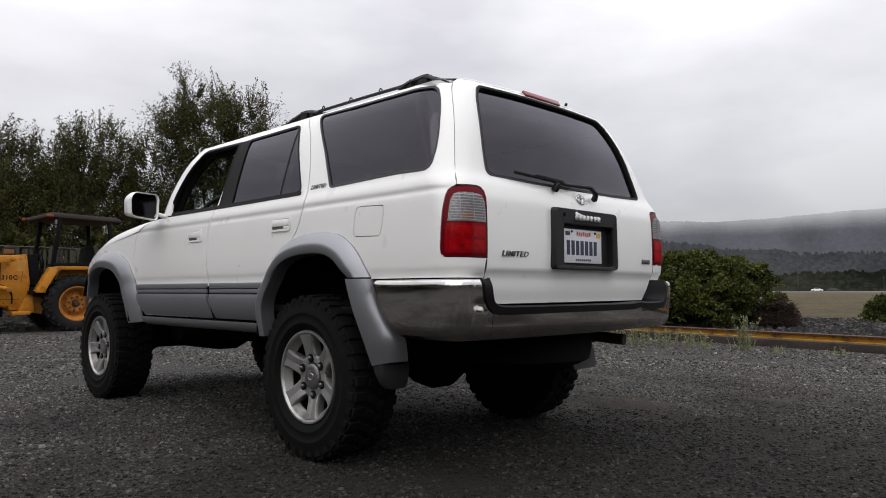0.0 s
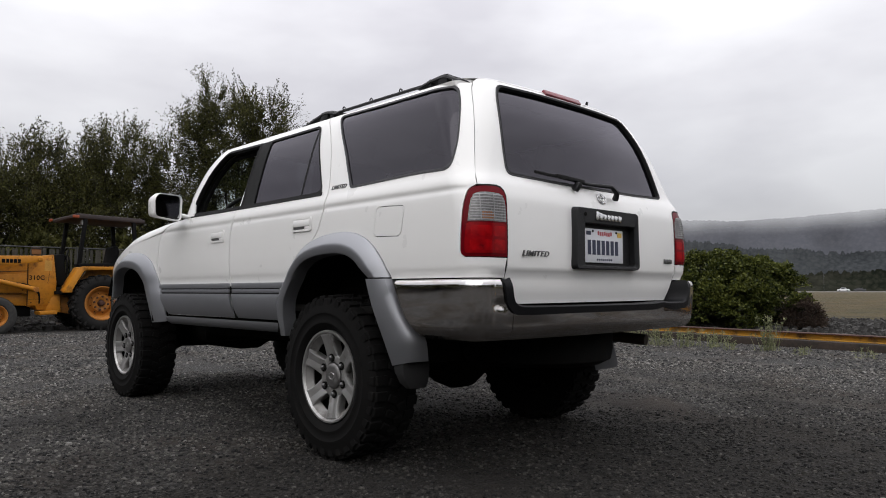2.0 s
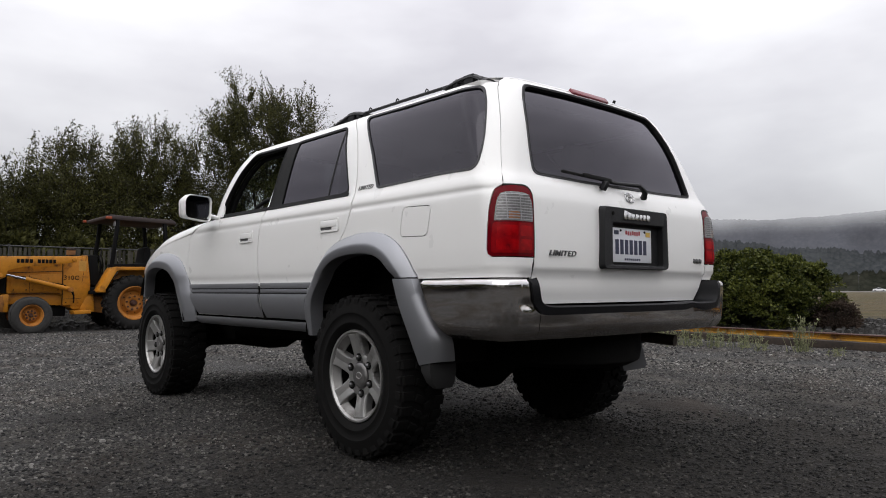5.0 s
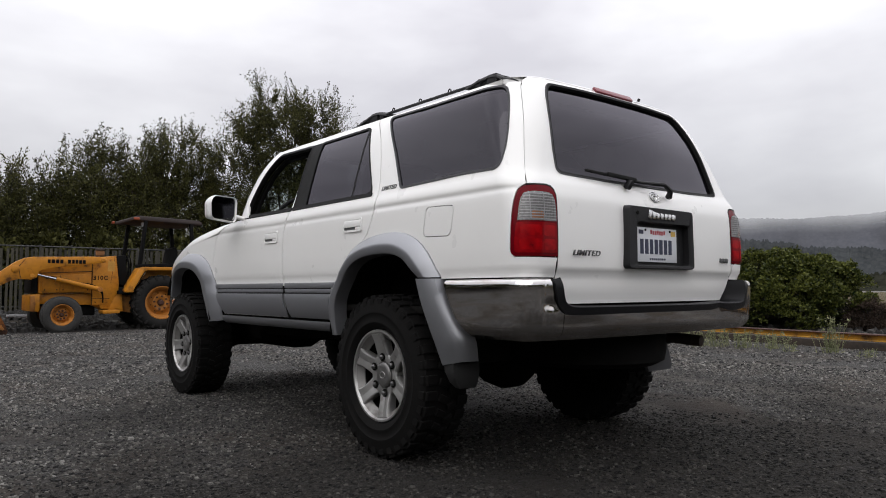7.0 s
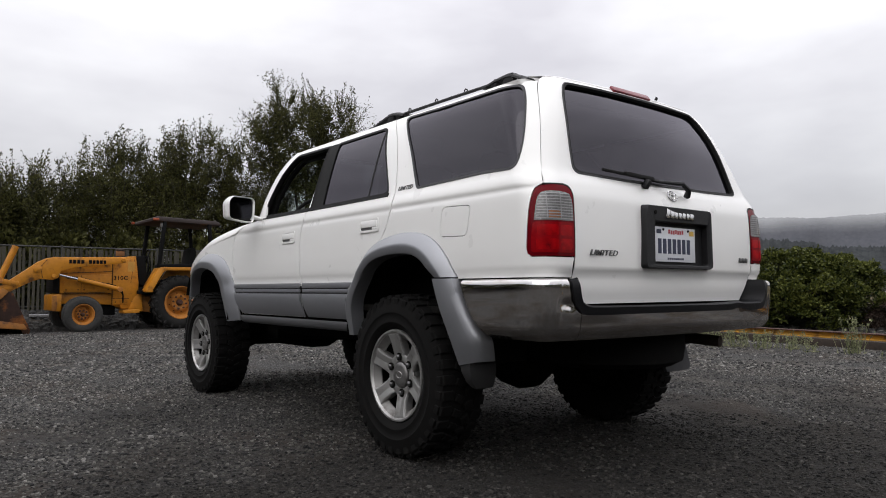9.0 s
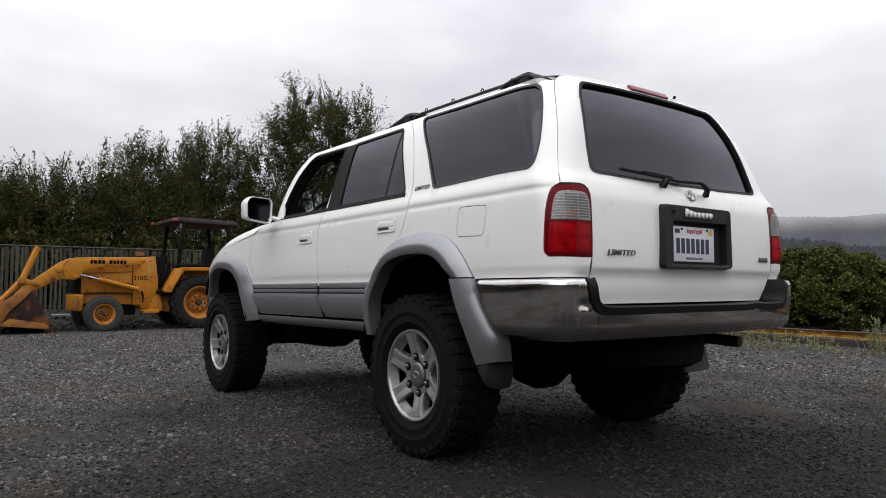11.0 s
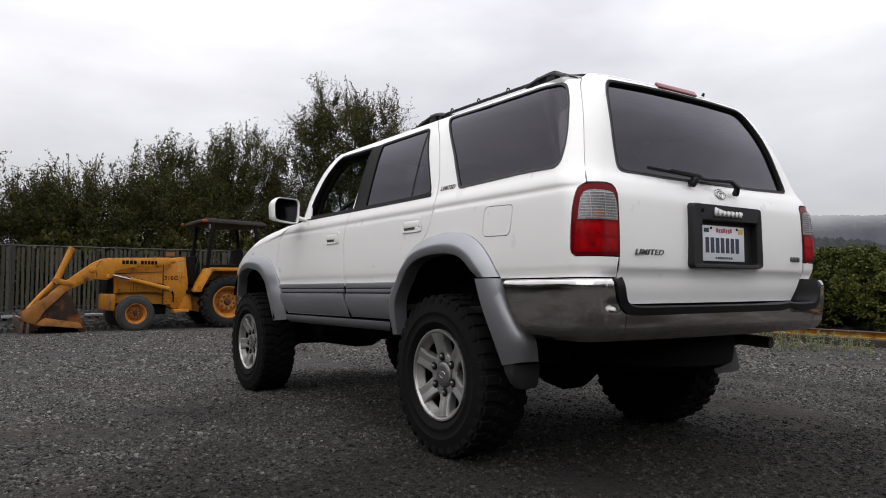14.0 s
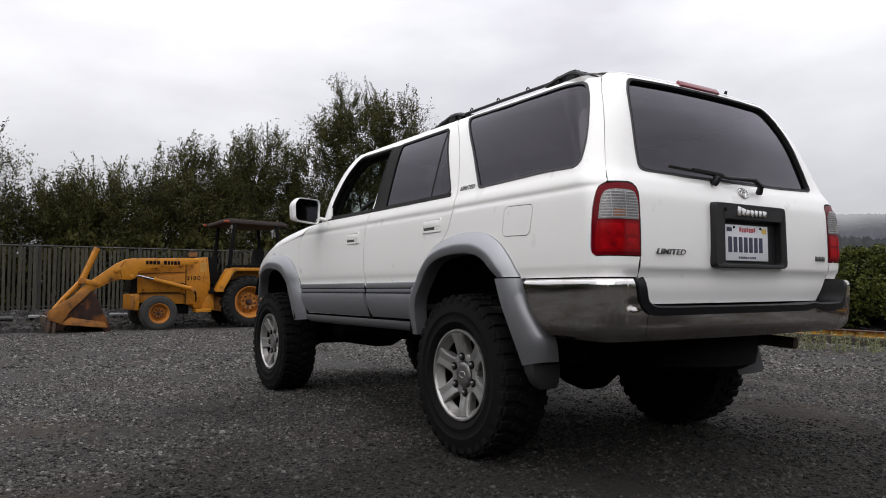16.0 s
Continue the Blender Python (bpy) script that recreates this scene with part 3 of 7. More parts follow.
def side_at(skin, u, z, out=0.001):
    """A frame on the skin: x along the car towards its tail (as read on the left side), y up, z outwards."""
    p = skin(u, z)
    up = (skin(u, z + 0.01) - skin(u, z - 0.01)).normalized()
    along = (skin(u - 0.01, z) - skin(u + 0.01, z)).normalized()
    n = along.cross(up).normalized()
    m = Matrix((along, up, n)).transposed().to_4x4()
    m.translation = p + n * out
    return m


def window(name, opening, skin, parent, mat, width, pane_mat, sunk=0.003):
    """A rubber seal round the opening and, if wanted, the pane inside it."""
    c = np.mean(np.array(opening), 0)
    size = np.ptp(np.array(opening), 0)
    inner = [(c[0] + (p[0] - c[0]) * (1 - 2 * width / size[0]), c[1] + (p[1] - c[1]) * (1 - 2 * width / size[1])) for p in opening]
    outer = [(c[0] + (p[0] - c[0]) * 1.004, c[1] + (p[1] - c[1]) * 1.008) for p in opening]
    seal = sheet(name, outer, [inner], pushed(skin, 0.003), 0.017, mat, parent, 0.022)
    if pane_mat:
        back = [(c[0] + (p[0] - c[0]) * 0.999, c[1] + (p[1] - c[1]) * 0.999) for p in opening]
        pane = sheet("window_pane", back, [], pushed(skin, -sunk), 0.03, pane_mat, parent, 0.004, "dark tinted glass pane")
    return seal


def bulged(skin, out, lo, hi):
    """The skin pushed out, rounded across its height like a pressed strip."""
    def at(u, z):
        k = (z - lo) / (hi - lo)
        p = skin(u, z)
        side = 1 if p.x > 0 else -1
        return p + Vector((side * (out + (0.05 * (hi - lo) * (1 - (2 * k - 0.9) ** 2) if hi - lo < 0.1 else 0.011 * (1 - (2 * k - 1.35) ** 2))), 0, 0))
    return at


def cladding(name, y0, y1, skin, parent, front, back, is_front):
    """The silver lower band of a door: three flats with grooves between them."""
    fr = [p for p in front if p[1] < 0.83]
    bk = [p for p in back if p[1] < 0.83]
    for lo, hi, out in ((0.807, 0.836, 0.011), (0.781, 0.800, 0.010), (0.636, 0.773, 0.010)):
        zs = np.linspace(lo, hi, 5)
        fy = [float(np.interp(z, [p[1] for p in fr], [p[0] for p in fr])) for z in zs]
        by = [float(np.interp(z, sorted(p[1] for p in bk), [p[0] for p in sorted(bk, key=lambda q: q[1])])) for z in zs]
        line = [(y - (0.008 if is_front else 0.026), z) for y, z in zip(fy, zs)] + [(y + (0.008 if is_front else -0.004), z) for y, z in zip(by, zs)][::-1]
        sheet(name, line, [], bulged(skin, out, lo, hi), 0.022, M_silver, parent, 0.012)
    # black backing that paints the shade in the grooves
    sheet("groove_shade", [(fy[-1] - 0.010, 0.77), (fy[-1] - 0.010, 0.812), (by[-1] + 0.012, 0.812), (by[-1] + 0.012, 0.77)], [], pushed(skin, 0.003), 0.04, M_plastic, parent, 0.003)


def handle(skin, y, z, sign, door):
    """A flush pull: raised rim, flat face painted as the recess's shade, and flap."""
    m = side_at(skin, y, z)
    outer = rounded([(-0.088, -0.036), (-0.088, 0.022), (-0.055, 0.036), (0.088, 0.036), (0.088, -0.036)], 0.012)
    inner = rounded([(-0.078, -0.024), (-0.078, 0.014), (-0.05, 0.026), (0.078, 0.026), (0.078, -0.024)], 0.010)
    bm = bmesh.new()
    n = len(outer)
    rings = [[bm.verts.new(m @ Vector((p[0] * k, p[1] * k, h))) for p in loop] for loop, k, h in ((outer, 1.0, 0.0), (outer, 0.97, 0.005), (inner, 1.02, 0.005), (inner, 1.0, -0.006))]
    for a, b in zip(rings[:-1], rings[1:]):
        for i in range(n):
            bm.faces.new((a[i], a[(i + 1) % n], b[(i + 1) % n], b[i]))
    bmesh.ops.recalc_face_normals(bm, faces=bm.faces)
    part("door_handle", bm, M_white, door)
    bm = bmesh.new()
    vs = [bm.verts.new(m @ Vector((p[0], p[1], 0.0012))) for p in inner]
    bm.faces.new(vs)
    part("handle_recess_shade", bm, M_recess_shade, door, "flat grey face painted as the recess's shade")
    bm = bmesh.new()
    add_box(bm, (-0.077, -0.010, 0.001), (0.077, 0.0255, 0.0065), 0.004, m)
    part("handle_flap", bm, M_white, door)
    bm = bmesh.new()
    add_box(bm, (0.030, -0.0235, 0.001), (0.077, -0.010, 0.0045), 0.003, m)
    part("handle_lip", bm, M_white, door)


def flare(name, outer, lip, skin, sign):
    """A wheel arch flare: from the body out to a lip, and back in under it."""
    o, i = fluent(outer, 44), fluent(lip, 44)
    rows = []
    for k, (share, out) in enumerate(((0.0, 0.001), (0.0, 0.010), (0.05, 0.016), (0.30, 0.034), (0.50, 0.0465), (0.56, 0.0490), (0.66, 0.0490), (0.94, 0.0455), (0.99, 0.042), (1.01, 0.02), (1.03, -0.03))):
        row = []
        for a, b in zip(o, i):
            q = a + (b - a) * share
            base = skin(q[0], max(q[1], 0.56))
            row.append(Vector((base.x + sign * out, q[0], q[1])))
        rows.append(row)
    # the lower end is folded in and closed
    for row in rows:
        row.insert(0, row[0] + Vector((-sign * 0.045, 0.004, 0.006)))
    return loft(name, rows, M_silver, suv, "silver painted fender flare")


def low_flare(skin, sign):
    """The silver piece behind the rear wheel, closed towards the tail, and the black mud flap under it."""
    lip = fluent([(-0.347, 0.844), (-0.386, 0.729), (-0.440, 0.61), (-0.482, 0.517), (-0.505, 0.468)], 20)
    back = fluent([(-0.466, 0.844), (-0.515, 0.73), (-0.572, 0.64), (-0.612, 0.580), (-0.616, 0.490)], 20)
    rows = []
    for share, x, dy in ((1.0, 0.80, -0.018), (1.0, 0.845, -0.010), (0.92, 0.874, 0.0), (0.7, 0.889, 0.0), (0.3, 0.897, 0.0), (0.05, 0.899, 0.0), (0.0, 0.892, 0.0), (-0.03, 0.80, 0.0)):
        row = []
        for k, (a, b) in enumerate(zip(lip, back)):
            q = a + (b - a) * share
            tuck = (k / 19) ** 1.5
            row.append(Vector((sign * (x - 0.075 * tuck), q[0] + dy * (k / 19) + 0.062 * tuck, q[1])))
        rows.append(row)
    loft("rear_corner_cladding", rows, M_silver, suv, "silver cladding behind the rear wheel")
    rows = []
    if sign < 0:
        outline = ((0.478, -0.485, 0.816, 0.680, 0.042), (0.44, -0.492, 0.816, 0.680, 0.036), (0.395, -0.496, 0.800, 0.683, 0.026), (0.370, -0.498, 0.775, 0.690, 0.016))
    else:
        outline = ((0.50, -0.485, 0.800, 0.60, 0.020), (0.44, -0.492, 0.820, 0.60, 0.016), (0.360, -0.498, 0.842, 0.60, 0.012), (0.338, -0.500, 0.825, 0.61, 0.010))
    for z, y, x0, x1, d in outline:
        rows.append([Vector((sign * x, y + dy, z)) for x, dy in ((x0, d), (x0, -d * 0.6), ((x0 + x1) / 2, -d), (x1, -d), (x1, d))])
    loft("mud_flap", rows, M_flap if sign < 0 else M_flap_grey, suv, "black rubber mud flap" if sign < 0 else "grey mud flap", around=True, caps=True)


# grey that paints the shade inside the door handles
M_recess_shade = material("recess_shade_grey", (0.060, 0.060, 0.060), 0.6, var=0.1)
M_flap = material("flap_rubber", (0.017, 0.017, 0.017), 0.8, var=0.2, spec=0.25)
M_flap_grey = material("grey_flap_rubber", (0.075, 0.075, 0.078), 0.8, var=0.15, spec=0.25)
shoulder = smooth([(1.6, 1.268), (1.8, 1.262), (2.0, 1.254), (2.3, 1.230), (2.55, 1.198), (2.75, 1.152), (3.0, 1.085), (3.2, 1.03), (3.4, 0.95)])


fold = smooth([(1.6, 0.043), (1.7, 0.045), (2.3, 0.07), (3.4, 0.07)])


def nose(s, y):
    """The top of the front: from the fender's shoulder (s = 0) round to the hood's middle (s = 1)."""
    w, top, r = half_width(1.1) * nose_taper(y), shoulder(y), fold(y)
    if s < 0.2:
        a = s / 0.2 * 1.35
        return Vector((-w + r - r * math.cos(a), y, top - r + r * math.sin(a)))
    a = 1.35
    x0, z0 = -w + r - r * math.cos(a), top - r + r * math.sin(a)
    k = (s - 0.2) / 0.8
    return Vector((x0 * (1 - k), y, z0 + (0.045 + 0.02 * math.sin(3.14 * min(max((y - 1.7) / 1.6, 0), 1))) * (1 - (1 - k) ** 2.2)))


def hood_and_roof():
    def whole(s, y):
        p = nose(1 - abs(s), y)
        return p if s < 0 else Vector((-p.x, p.y, p.z))
    for sg in (-1, 1):
        sheet("fender_top", [(sg * 1.0, 2.004), (sg * 1.0, 3.38), (sg * 0.72, 3.38), (sg * 0.72, 1.70), (sg * 0.862, 1.70), (sg * 0.888, 1.80), (sg * 0.922, 1.905), (sg * 0.962, 1.958)], [], whole, 0.04, M_white, suv, 0.004, middle=(0, 1, 0.6))
    sheet("hood", [(-0.7185, 1.80), (-0.7185, 3.36), (0.7185, 3.36), (0.7185, 1.80)], [], whole, 0.06, M_white, suv, 0.01, middle=(0, 1, 0.6))
    crown = smooth([(-0.74, 1.740), (-0.5, 1.755), (0.0, 1.765), (0.5, 1.765), (1.0, 1.748), (1.30, 1.722), (1.40, 1.700)])

    def roof_map(x, y):
        edge = 1.694
        return Vector((x, y, edge + (crown(y) - edge) * (1 - abs(x / 0.688) ** 4.0)))
    sheet("roof", rounded([(-0.688, -0.688), (-0.688, 1.33), (-0.60, 1.405), (0.60, 1.405), (0.688, 1.33), (0.688, -0.688)], 0.02), [], roof_map, 0.045, M_white, suv, 0.02)
    # windscreen
    rows = []
    for k in np.linspace(0, 1, 9):
        row = []
        for q in np.linspace(-1, 1, 15):
            a = Vector((0.655 * q, 1.405 + 0.03 * (1 - q * q), 1.695 + 0.012 * (1 - q * q)))
            b = Vector((0.77 * q, 1.70 + 0.24 * (1 - q * q), 1.225))
            row.append(a + (b - a) * k + Vector((0, 0.03, 0.03)) * math.sin(math.pi * k))
        rows.append(row)
    loft("windscreen", rows, M_window, suv, "clear windscreen")
    for sg in (-1, 1):
        rows = []
        for k in np.linspace(0, 1, 10):
            c = fluent(A_PILLAR, 10)[::-1][int(round(k * 9))]
            p = side_of(sg)(c[0] + 0.002, min(c[1], 1.70))
            rows.append([p, p + Vector((sg * -0.005, 0.02, 0.006)), p + Vector((sg * -0.025, 0.045, 0.012)), p + Vector((sg * -0.06, 0.055, 0.0))])
        loft("windscreen_pillar", rows, M_white, suv)
    return roof_map


def tail(roof_map):
    left = [(-0.602, 0.738), (-0.615, 0.76), (-0.664, 0.842), (-0.664, 0.925), (-0.664, 1.162), (-0.668, 1.187), (-0.682, 1.205), (-0.705, 1.2105)] + [(-corner_s(GATE_EDGE, z) + 0.001, z) for z in np.linspace(1.211, 1.7365, 16)]
    right = [(-s, z) for s, z in left][::-1]
    gate = sheet("tailgate", left + [(-0.3, 1.7375), (0.3, 1.7375)] + right, [REAR_GLASS, rounded([(-0.240, 0.895), (-0.235, 1.148), (0.235, 1.148), (0.240, 0.895)], 0.02)], rear_map, 0.019, M_white, suv, 0.014)
    window("window_seal", REAR_GLASS, rear_map, gate, M_seal, 0.0085, M_tint, 0.013)
    rim = [(x * 1.006, 1.482 + (z - 1.482) * 1.010) for x, z in REAR_GLASS]
    sheet("seal_lip", rim, [[(x * 0.999, 1.482 + (z - 1.482) * 0.999) for x, z in REAR_GLASS]], pushed(rear_map, 0.0045), 0.02, M_seal_grey, gate, 0.006)
    # roof edge between gate and roof
    rows = []
    for q in np.linspace(-0.70, 0.70, 41):
        a = rear_map(q, 1.7275)
        b = roof_map(max(min(a.x, 0.66), -0.66), -0.655)
        n = Vector((0, -0.8, 0.6)).normalized() * 0.0012
        rows.append([a + n + (b - a) * k + Vector((0, -0.003, 0.007)) * math.sin(math.pi * k) * (1 - 0.5 * abs(q)) for k in np.linspace(0.0, 1, 8)])
    loft("roof_edge", rows, M_white, suv)
    # high brake light
    bm = bmesh.new()
    add_box(bm, (-0.142, -0.006, -0.017), (0.142, 0.010, 0.017), 0.005, pose(0, -0.754, 1.735, -38, 0, 0))
    part("brake_light", bm, M_brake, gate, "faded red high brake light")
    for x in (-0.105, 0.105):
        bm = bmesh.new()
        bmesh.ops.create_cone(bm, cap_ends=True, segments=10, radius1=0.006, radius2=0.005, depth=0.006, matrix=pose(x, -0.7590, 1.731, 52))
        part("screw", bm, M_red_dark, gate)
    bm = bmesh.new()
    bmesh.ops.create_cone(bm, cap_ends=True, segments=12, radius1=0.008, radius2=0.006, depth=0.016, matrix=pose(0.215, -0.748, 1.746, 25))
    part("washer_nozzle", bm, M_plastic, gate, "black washer nozzle")
    # plate housing: a thick frame round a recess
    def ring(loop, y):
        return [Vector((x, y, z)) for x, z in loop]
    o = rounded([(-0.258, 0.886), (-0.250, 1.158), (0.250, 1.158), (0.258, 0.886)], 0.022)
    i = rounded([(-0.190, 0.902), (-0.188, 1.088), (0.216, 1.088), (0.220, 0.902)], 0.016)
    big = [(x * 1.012, 1.022 + (z - 1.022) * 1.02) for x, z in o]
    housing = loft("plate_housing", [ring(big, -0.968), ring(o, -1.005), ring([(x * 0.985, 1.022 + (z - 1.022) * 0.98) for x, z in o], -1.013), ring([(x * 1.03, 0.995 + (z - 0.995) * 1.05) for x, z in i], -1.012), ring(i, -1.006), ring(i, -0.975)], M_plastic, suv, "black plastic plate housing", around=True)
    back = bmesh.new()
    back.faces.new([back.verts.new(p) for p in ring(i, -0.977)])
    part("housing_back", back, M_plastic, housing)
    bm = bmesh.new()
    add_box(bm, (-0.1585, -0.9875, 0.9165), (0.1465, -0.985, 1.0695), 0.0012)
    part("number_plate", bm, M_plate, housing, "white number plate with navy characters")
    bm = bmesh.new()
    add_box(bm, (-0.1600, -0.9862, 0.9150), (0.1480, -0.9835, 1.0710), 0.001)
    part("plate_frame", bm, M_steel, housing)

    def bars(name, cells, mat):
        for x, z, w, h in cells:
            b = bmesh.new()
            add_box(b, (x - 0.0105 - w / 2, -0.9890, z - 0.001 - h / 2), (x - 0.0105 + w / 2, -0.987, z - 0.001 + h / 2))
            part(name, b, mat, housing, smoothed=False)
    bars("plate_character", [(-0.1215 + 0.0365 * k + 0.004, 0.986, 0.025, 0.066) for k in range(7)], M_navy)
    bars("plate_script_bar", [(-0.045 + 0.017 * k, 1.049 + (0.003 if k % 3 == 0 else 0), 0.011, 0.018) for k in range(7)], M_script)
    bars("plate_month_tag", [(-0.122, 1.050, 0.034, 0.018)], M_navy)
    bars("plate_year_tag", [(0.128, 1.049, 0.034, 0.022)], M_tag)
    bars("plate_small_bar", [(-0.055 + 0.016 * k, 0.931, 0.010, 0.009) for k in range(8)], M_navy)
    for x in (-0.09, 0.10):
        bm = bmesh.new()
        bmesh.ops.create_cone(bm, cap_ends=True, segments=8, radius1=0.006, radius2=0.005, depth=0.005, matrix=pose(x - 0.0105, -0.989, 1.0585, 90))
        part("screw", bm, M_under, housing)
    # name badge on the housing, as plain blocks
    for k, (w, h, dz) in enumerate(((0.026, 0.044, 0.003), (0.030, 0.036, 0.0), (0.025, 0.030, -0.002), (0.025, 0.030, -0.002), (0.025, 0.030, -0.002), (0.023, 0.030, -0.002), (0.028, 0.030, -0.002))):
        bm = bmesh.new()
        add_box(bm, (-w * 0.47, -0.0025, -h * 0.44), (w * 0.47, 0.0025, h * 0.44), 0.001, pose(-0.100 + 0.030 * k, -1.0155, 1.122 + dz, 0, 10, 0))
        part("name_badge", bm, M_badge, housing, "chrome badge block")
    bm = bmesh.new()
    bmesh.ops.create_cone(bm, cap_ends=True, segments=12, radius1=0.009, radius2=0.009, depth=0.006, matrix=pose(-0.19, -1.012, 1.128, 90))
    part("lock", bm, M_under, housing)
    # trim badge, engine badge and oval emblem
    p = rear_map(-0.50, 0.943)
    lettering("trim_badge", "LIMITED", 0.031, M_badge_dark, gate, pose(p.x, p.y - 0.002, p.z, 90, 0, 0), "smoked chrome badge", 0.003, 0.25, 1.36, 0.012)
    bm = bmesh.new()
    for k in range(3):
        add_box(bm, (-0.012, -0.003, -0.011), (0.012, 0.003, 0.011), 0.003, pose(0.555 + 0.028 * k, rear_map(0.57, 0.937).y - 0.003, 0.937, 0, 10, 0))
    part("engine_badge", bm, M_badge_dark, gate)
    rings = []
    for k, (a, b) in enumerate(((0.033, 0.0235), (0.0125, 0.022), (0.022, 0.0095))):
        pts = []
        for j in range(29):
            t = 2 * math.pi * j / 28
            x, z = a * math.cos(t), b * math.sin(t) + (0.0 if k == 0 else (0.0 if k == 1 else 0.011))
            q = rear_map(x + 0.0, 1.215 + z)
            pts.append((q.x, q.y - 0.004, q.z))
        rings.append(pts)
    tube("emblem", rings[0], 0.0028, M_badge, gate, "oval chrome emblem", 8)
    for pts in rings[1:]:
        tube("emblem_ring", pts, 0.0026, M_badge, gate, "", 6)
    # wiper
    pivot = (0.105, -0.978, 1.222)
    tube("rear_wiper", [pivot, (0.085, -1.0, 1.245), (0.05, -0.992, 1.272), (-0.10, -0.968, 1.272), (-0.225, -0.955, 1.283)], [0.016, 0.014, 0.010, 0.008, 0.006], M_plastic, gate, "black rear wiper", 8)
    bm = bmesh.new()
    add_box(bm, (-0.235, -0.006, -0.006), (0.20, 0.006, 0.006), 0.003, pose(-0.235, -0.957, 1.283, 0, 2, 0))
    add_box(bm, (-0.10, -0.012, -0.012), (0.10, 0.004, 0.004), 0.003, pose(-0.235, -0.963, 1.288, 0, 2, 0))
    part("wiper_blade", bm, M_seal, gate)
    bm = bmesh.new()
    add_box(bm, (-0.012, -0.02, -0.03), (0.012, 0.01, 0.012), 0.006, pose(-0.19, -0.972, 1.262, 20, 25, 0))
    part("wiper_rest", bm, M_plastic, gate)
    # lamps
    for sg in (-1, 1):
        def skin(s, z, sg=sg):
            p = rear_map(-abs(s), z)
            return p if sg < 0 else Vector((-p.x, p.y, p.z))
        lamp = sheet("tail_light", lamp_outline(), [], pushed(skin, 0.001), 0.012, M_red_dark, suv, 0.03, "red and clear tail light")
        rim_s = [(-0.8520, 1.063), (-0.843, 1.118), (-0.833, 1.152), (-0.819, 1.169), (-0.801, 1.175)]
        clear = [(-0.675, 1.063), (-0.675, 1.116), (-0.680, 1.148), (-0.690, 1.166), (-0.705, 1.174), (-0.74, 1.1765), (-0.77, 1.177)] + rim_s[::-1]
        sheet("reversing_lens", clear, [], pushed(skin, 0.004), 0.012, M_clear, lamp, 0.006, "clear ribbed lens")
        for k in range(10):
            z = 1.068 + 0.0108 * k
            outer = float(np.interp(z, [p[1] for p in rim_s], [p[0] for p in rim_s])) + 0.006
            inner = float(np.interp(z, [1.10, 1.148, 1.166, 1.175], [-0.679, -0.684, -0.695, -0.715]))
            sheet("lens_rib", [(inner, z), (inner, z + 0.0036), (outer, z + 0.0030), (outer, z)], [], pushed(skin, 0.0065), 0.02, M_rib, lamp, 0.004)
        for j in range(13):
            x = -0.690 - 0.0088 * j
            sheet("lens_flute", [(x - 0.0011, 1.068), (x - 0.0011, 1.168), (x + 0.0011, 1.168), (x + 0.0011, 1.068)], [], pushed(skin, 0.0050), 0.03, M_flute, lamp, 0.002)
        for x in (-0.742, -0.800):
            sheet("lens_divider", [(x - 0.0014, 1.066), (x - 0.0014, 1.172), (x + 0.0014, 1.172), (x + 0.0014, 1.066)], [], pushed(skin, 0.007), 0.02, M_rib, lamp, 0.003)
        amb = rounded([(-0.745, 1.070), (-0.745, 1.100), (-0.797, 1.100), (-0.797, 1.070)], 0.010)
        sheet("indicator_bulb", amb, [], pushed(skin, 0.0047), 0.02, M_amber, lamp, 0.003, "faint amber bulb")
        low = rounded([(-0.676, 0.938), (-0.676, 1.056), (-0.858, 1.056), (-0.866, 0.99), (-0.866, 0.938)], 0.014)
        sheet("stop_lens", low, [], pushed(skin, 0.004), 0.010, M_red, lamp, 0.006, "bright red lens")
        for x0, x1, z0, z1 in ((-0.745, -0.684, 0.950, 0.992), (-0.745, -0.684, 1.004, 1.046), (-0.846, -0.757, 0.950, 0.992), (-0.842, -0.757, 1.004, 1.046)):
            cell = rounded([(x1, z0), (x1, z1), (x0, z1), (x0, z0)], 0.010)
            sheet("reflector_cell", cell, [], pushed(skin, 0.0050), 0.016, M_red_cell, lamp, 0.002)
        sheet("lamp_seam", [(-0.672, 1.056), (-0.672, 1.0625), (-0.862, 1.0625), (-0.862, 1.056)], [], pushed(skin, 0.0030), 0.02, M_red_dark, lamp, 0.003)
        gap = [(-0.6645, 0.922), (-0.6645, 1.170), (-0.669, 1.192), (-0.683, 1.2065), (-0.705, 1.2120), (-0.80, 1.2095), (-0.80, 1.2035), (-0.708, 1.2058), (-0.685, 1.2003), (-0.671, 1.185), (-0.668, 1.165), (-0.668, 0.922)]
        sheet("lamp_gasket", gap, [], pushed(skin, 0.0015), 0.03, M_seal, lamp, 0.01)
        # dark strip painted in for the shade of the gate's lower seam
        sheet("gate_gap_shade", [(-0.6645, 0.842), (-0.6645, 0.922), (-0.6685, 0.922), (-0.6685, 0.842)], [], pushed(skin, -0.002), 0.03, M_seal, suv, 0.004)
    # body behind and below the gate gap, painted near-black so it reads shaded
    rows = []
    for z in (0.66, 0.74, 0.9, 1.1, 1.24):
        rows.append([rear_map(s, z) + Vector((0, 0.03, 0)) for s in np.linspace(-0.78, 0.78, 21)])
    loft("rear_inner_wall", rows, M_under, suv)
    return gate


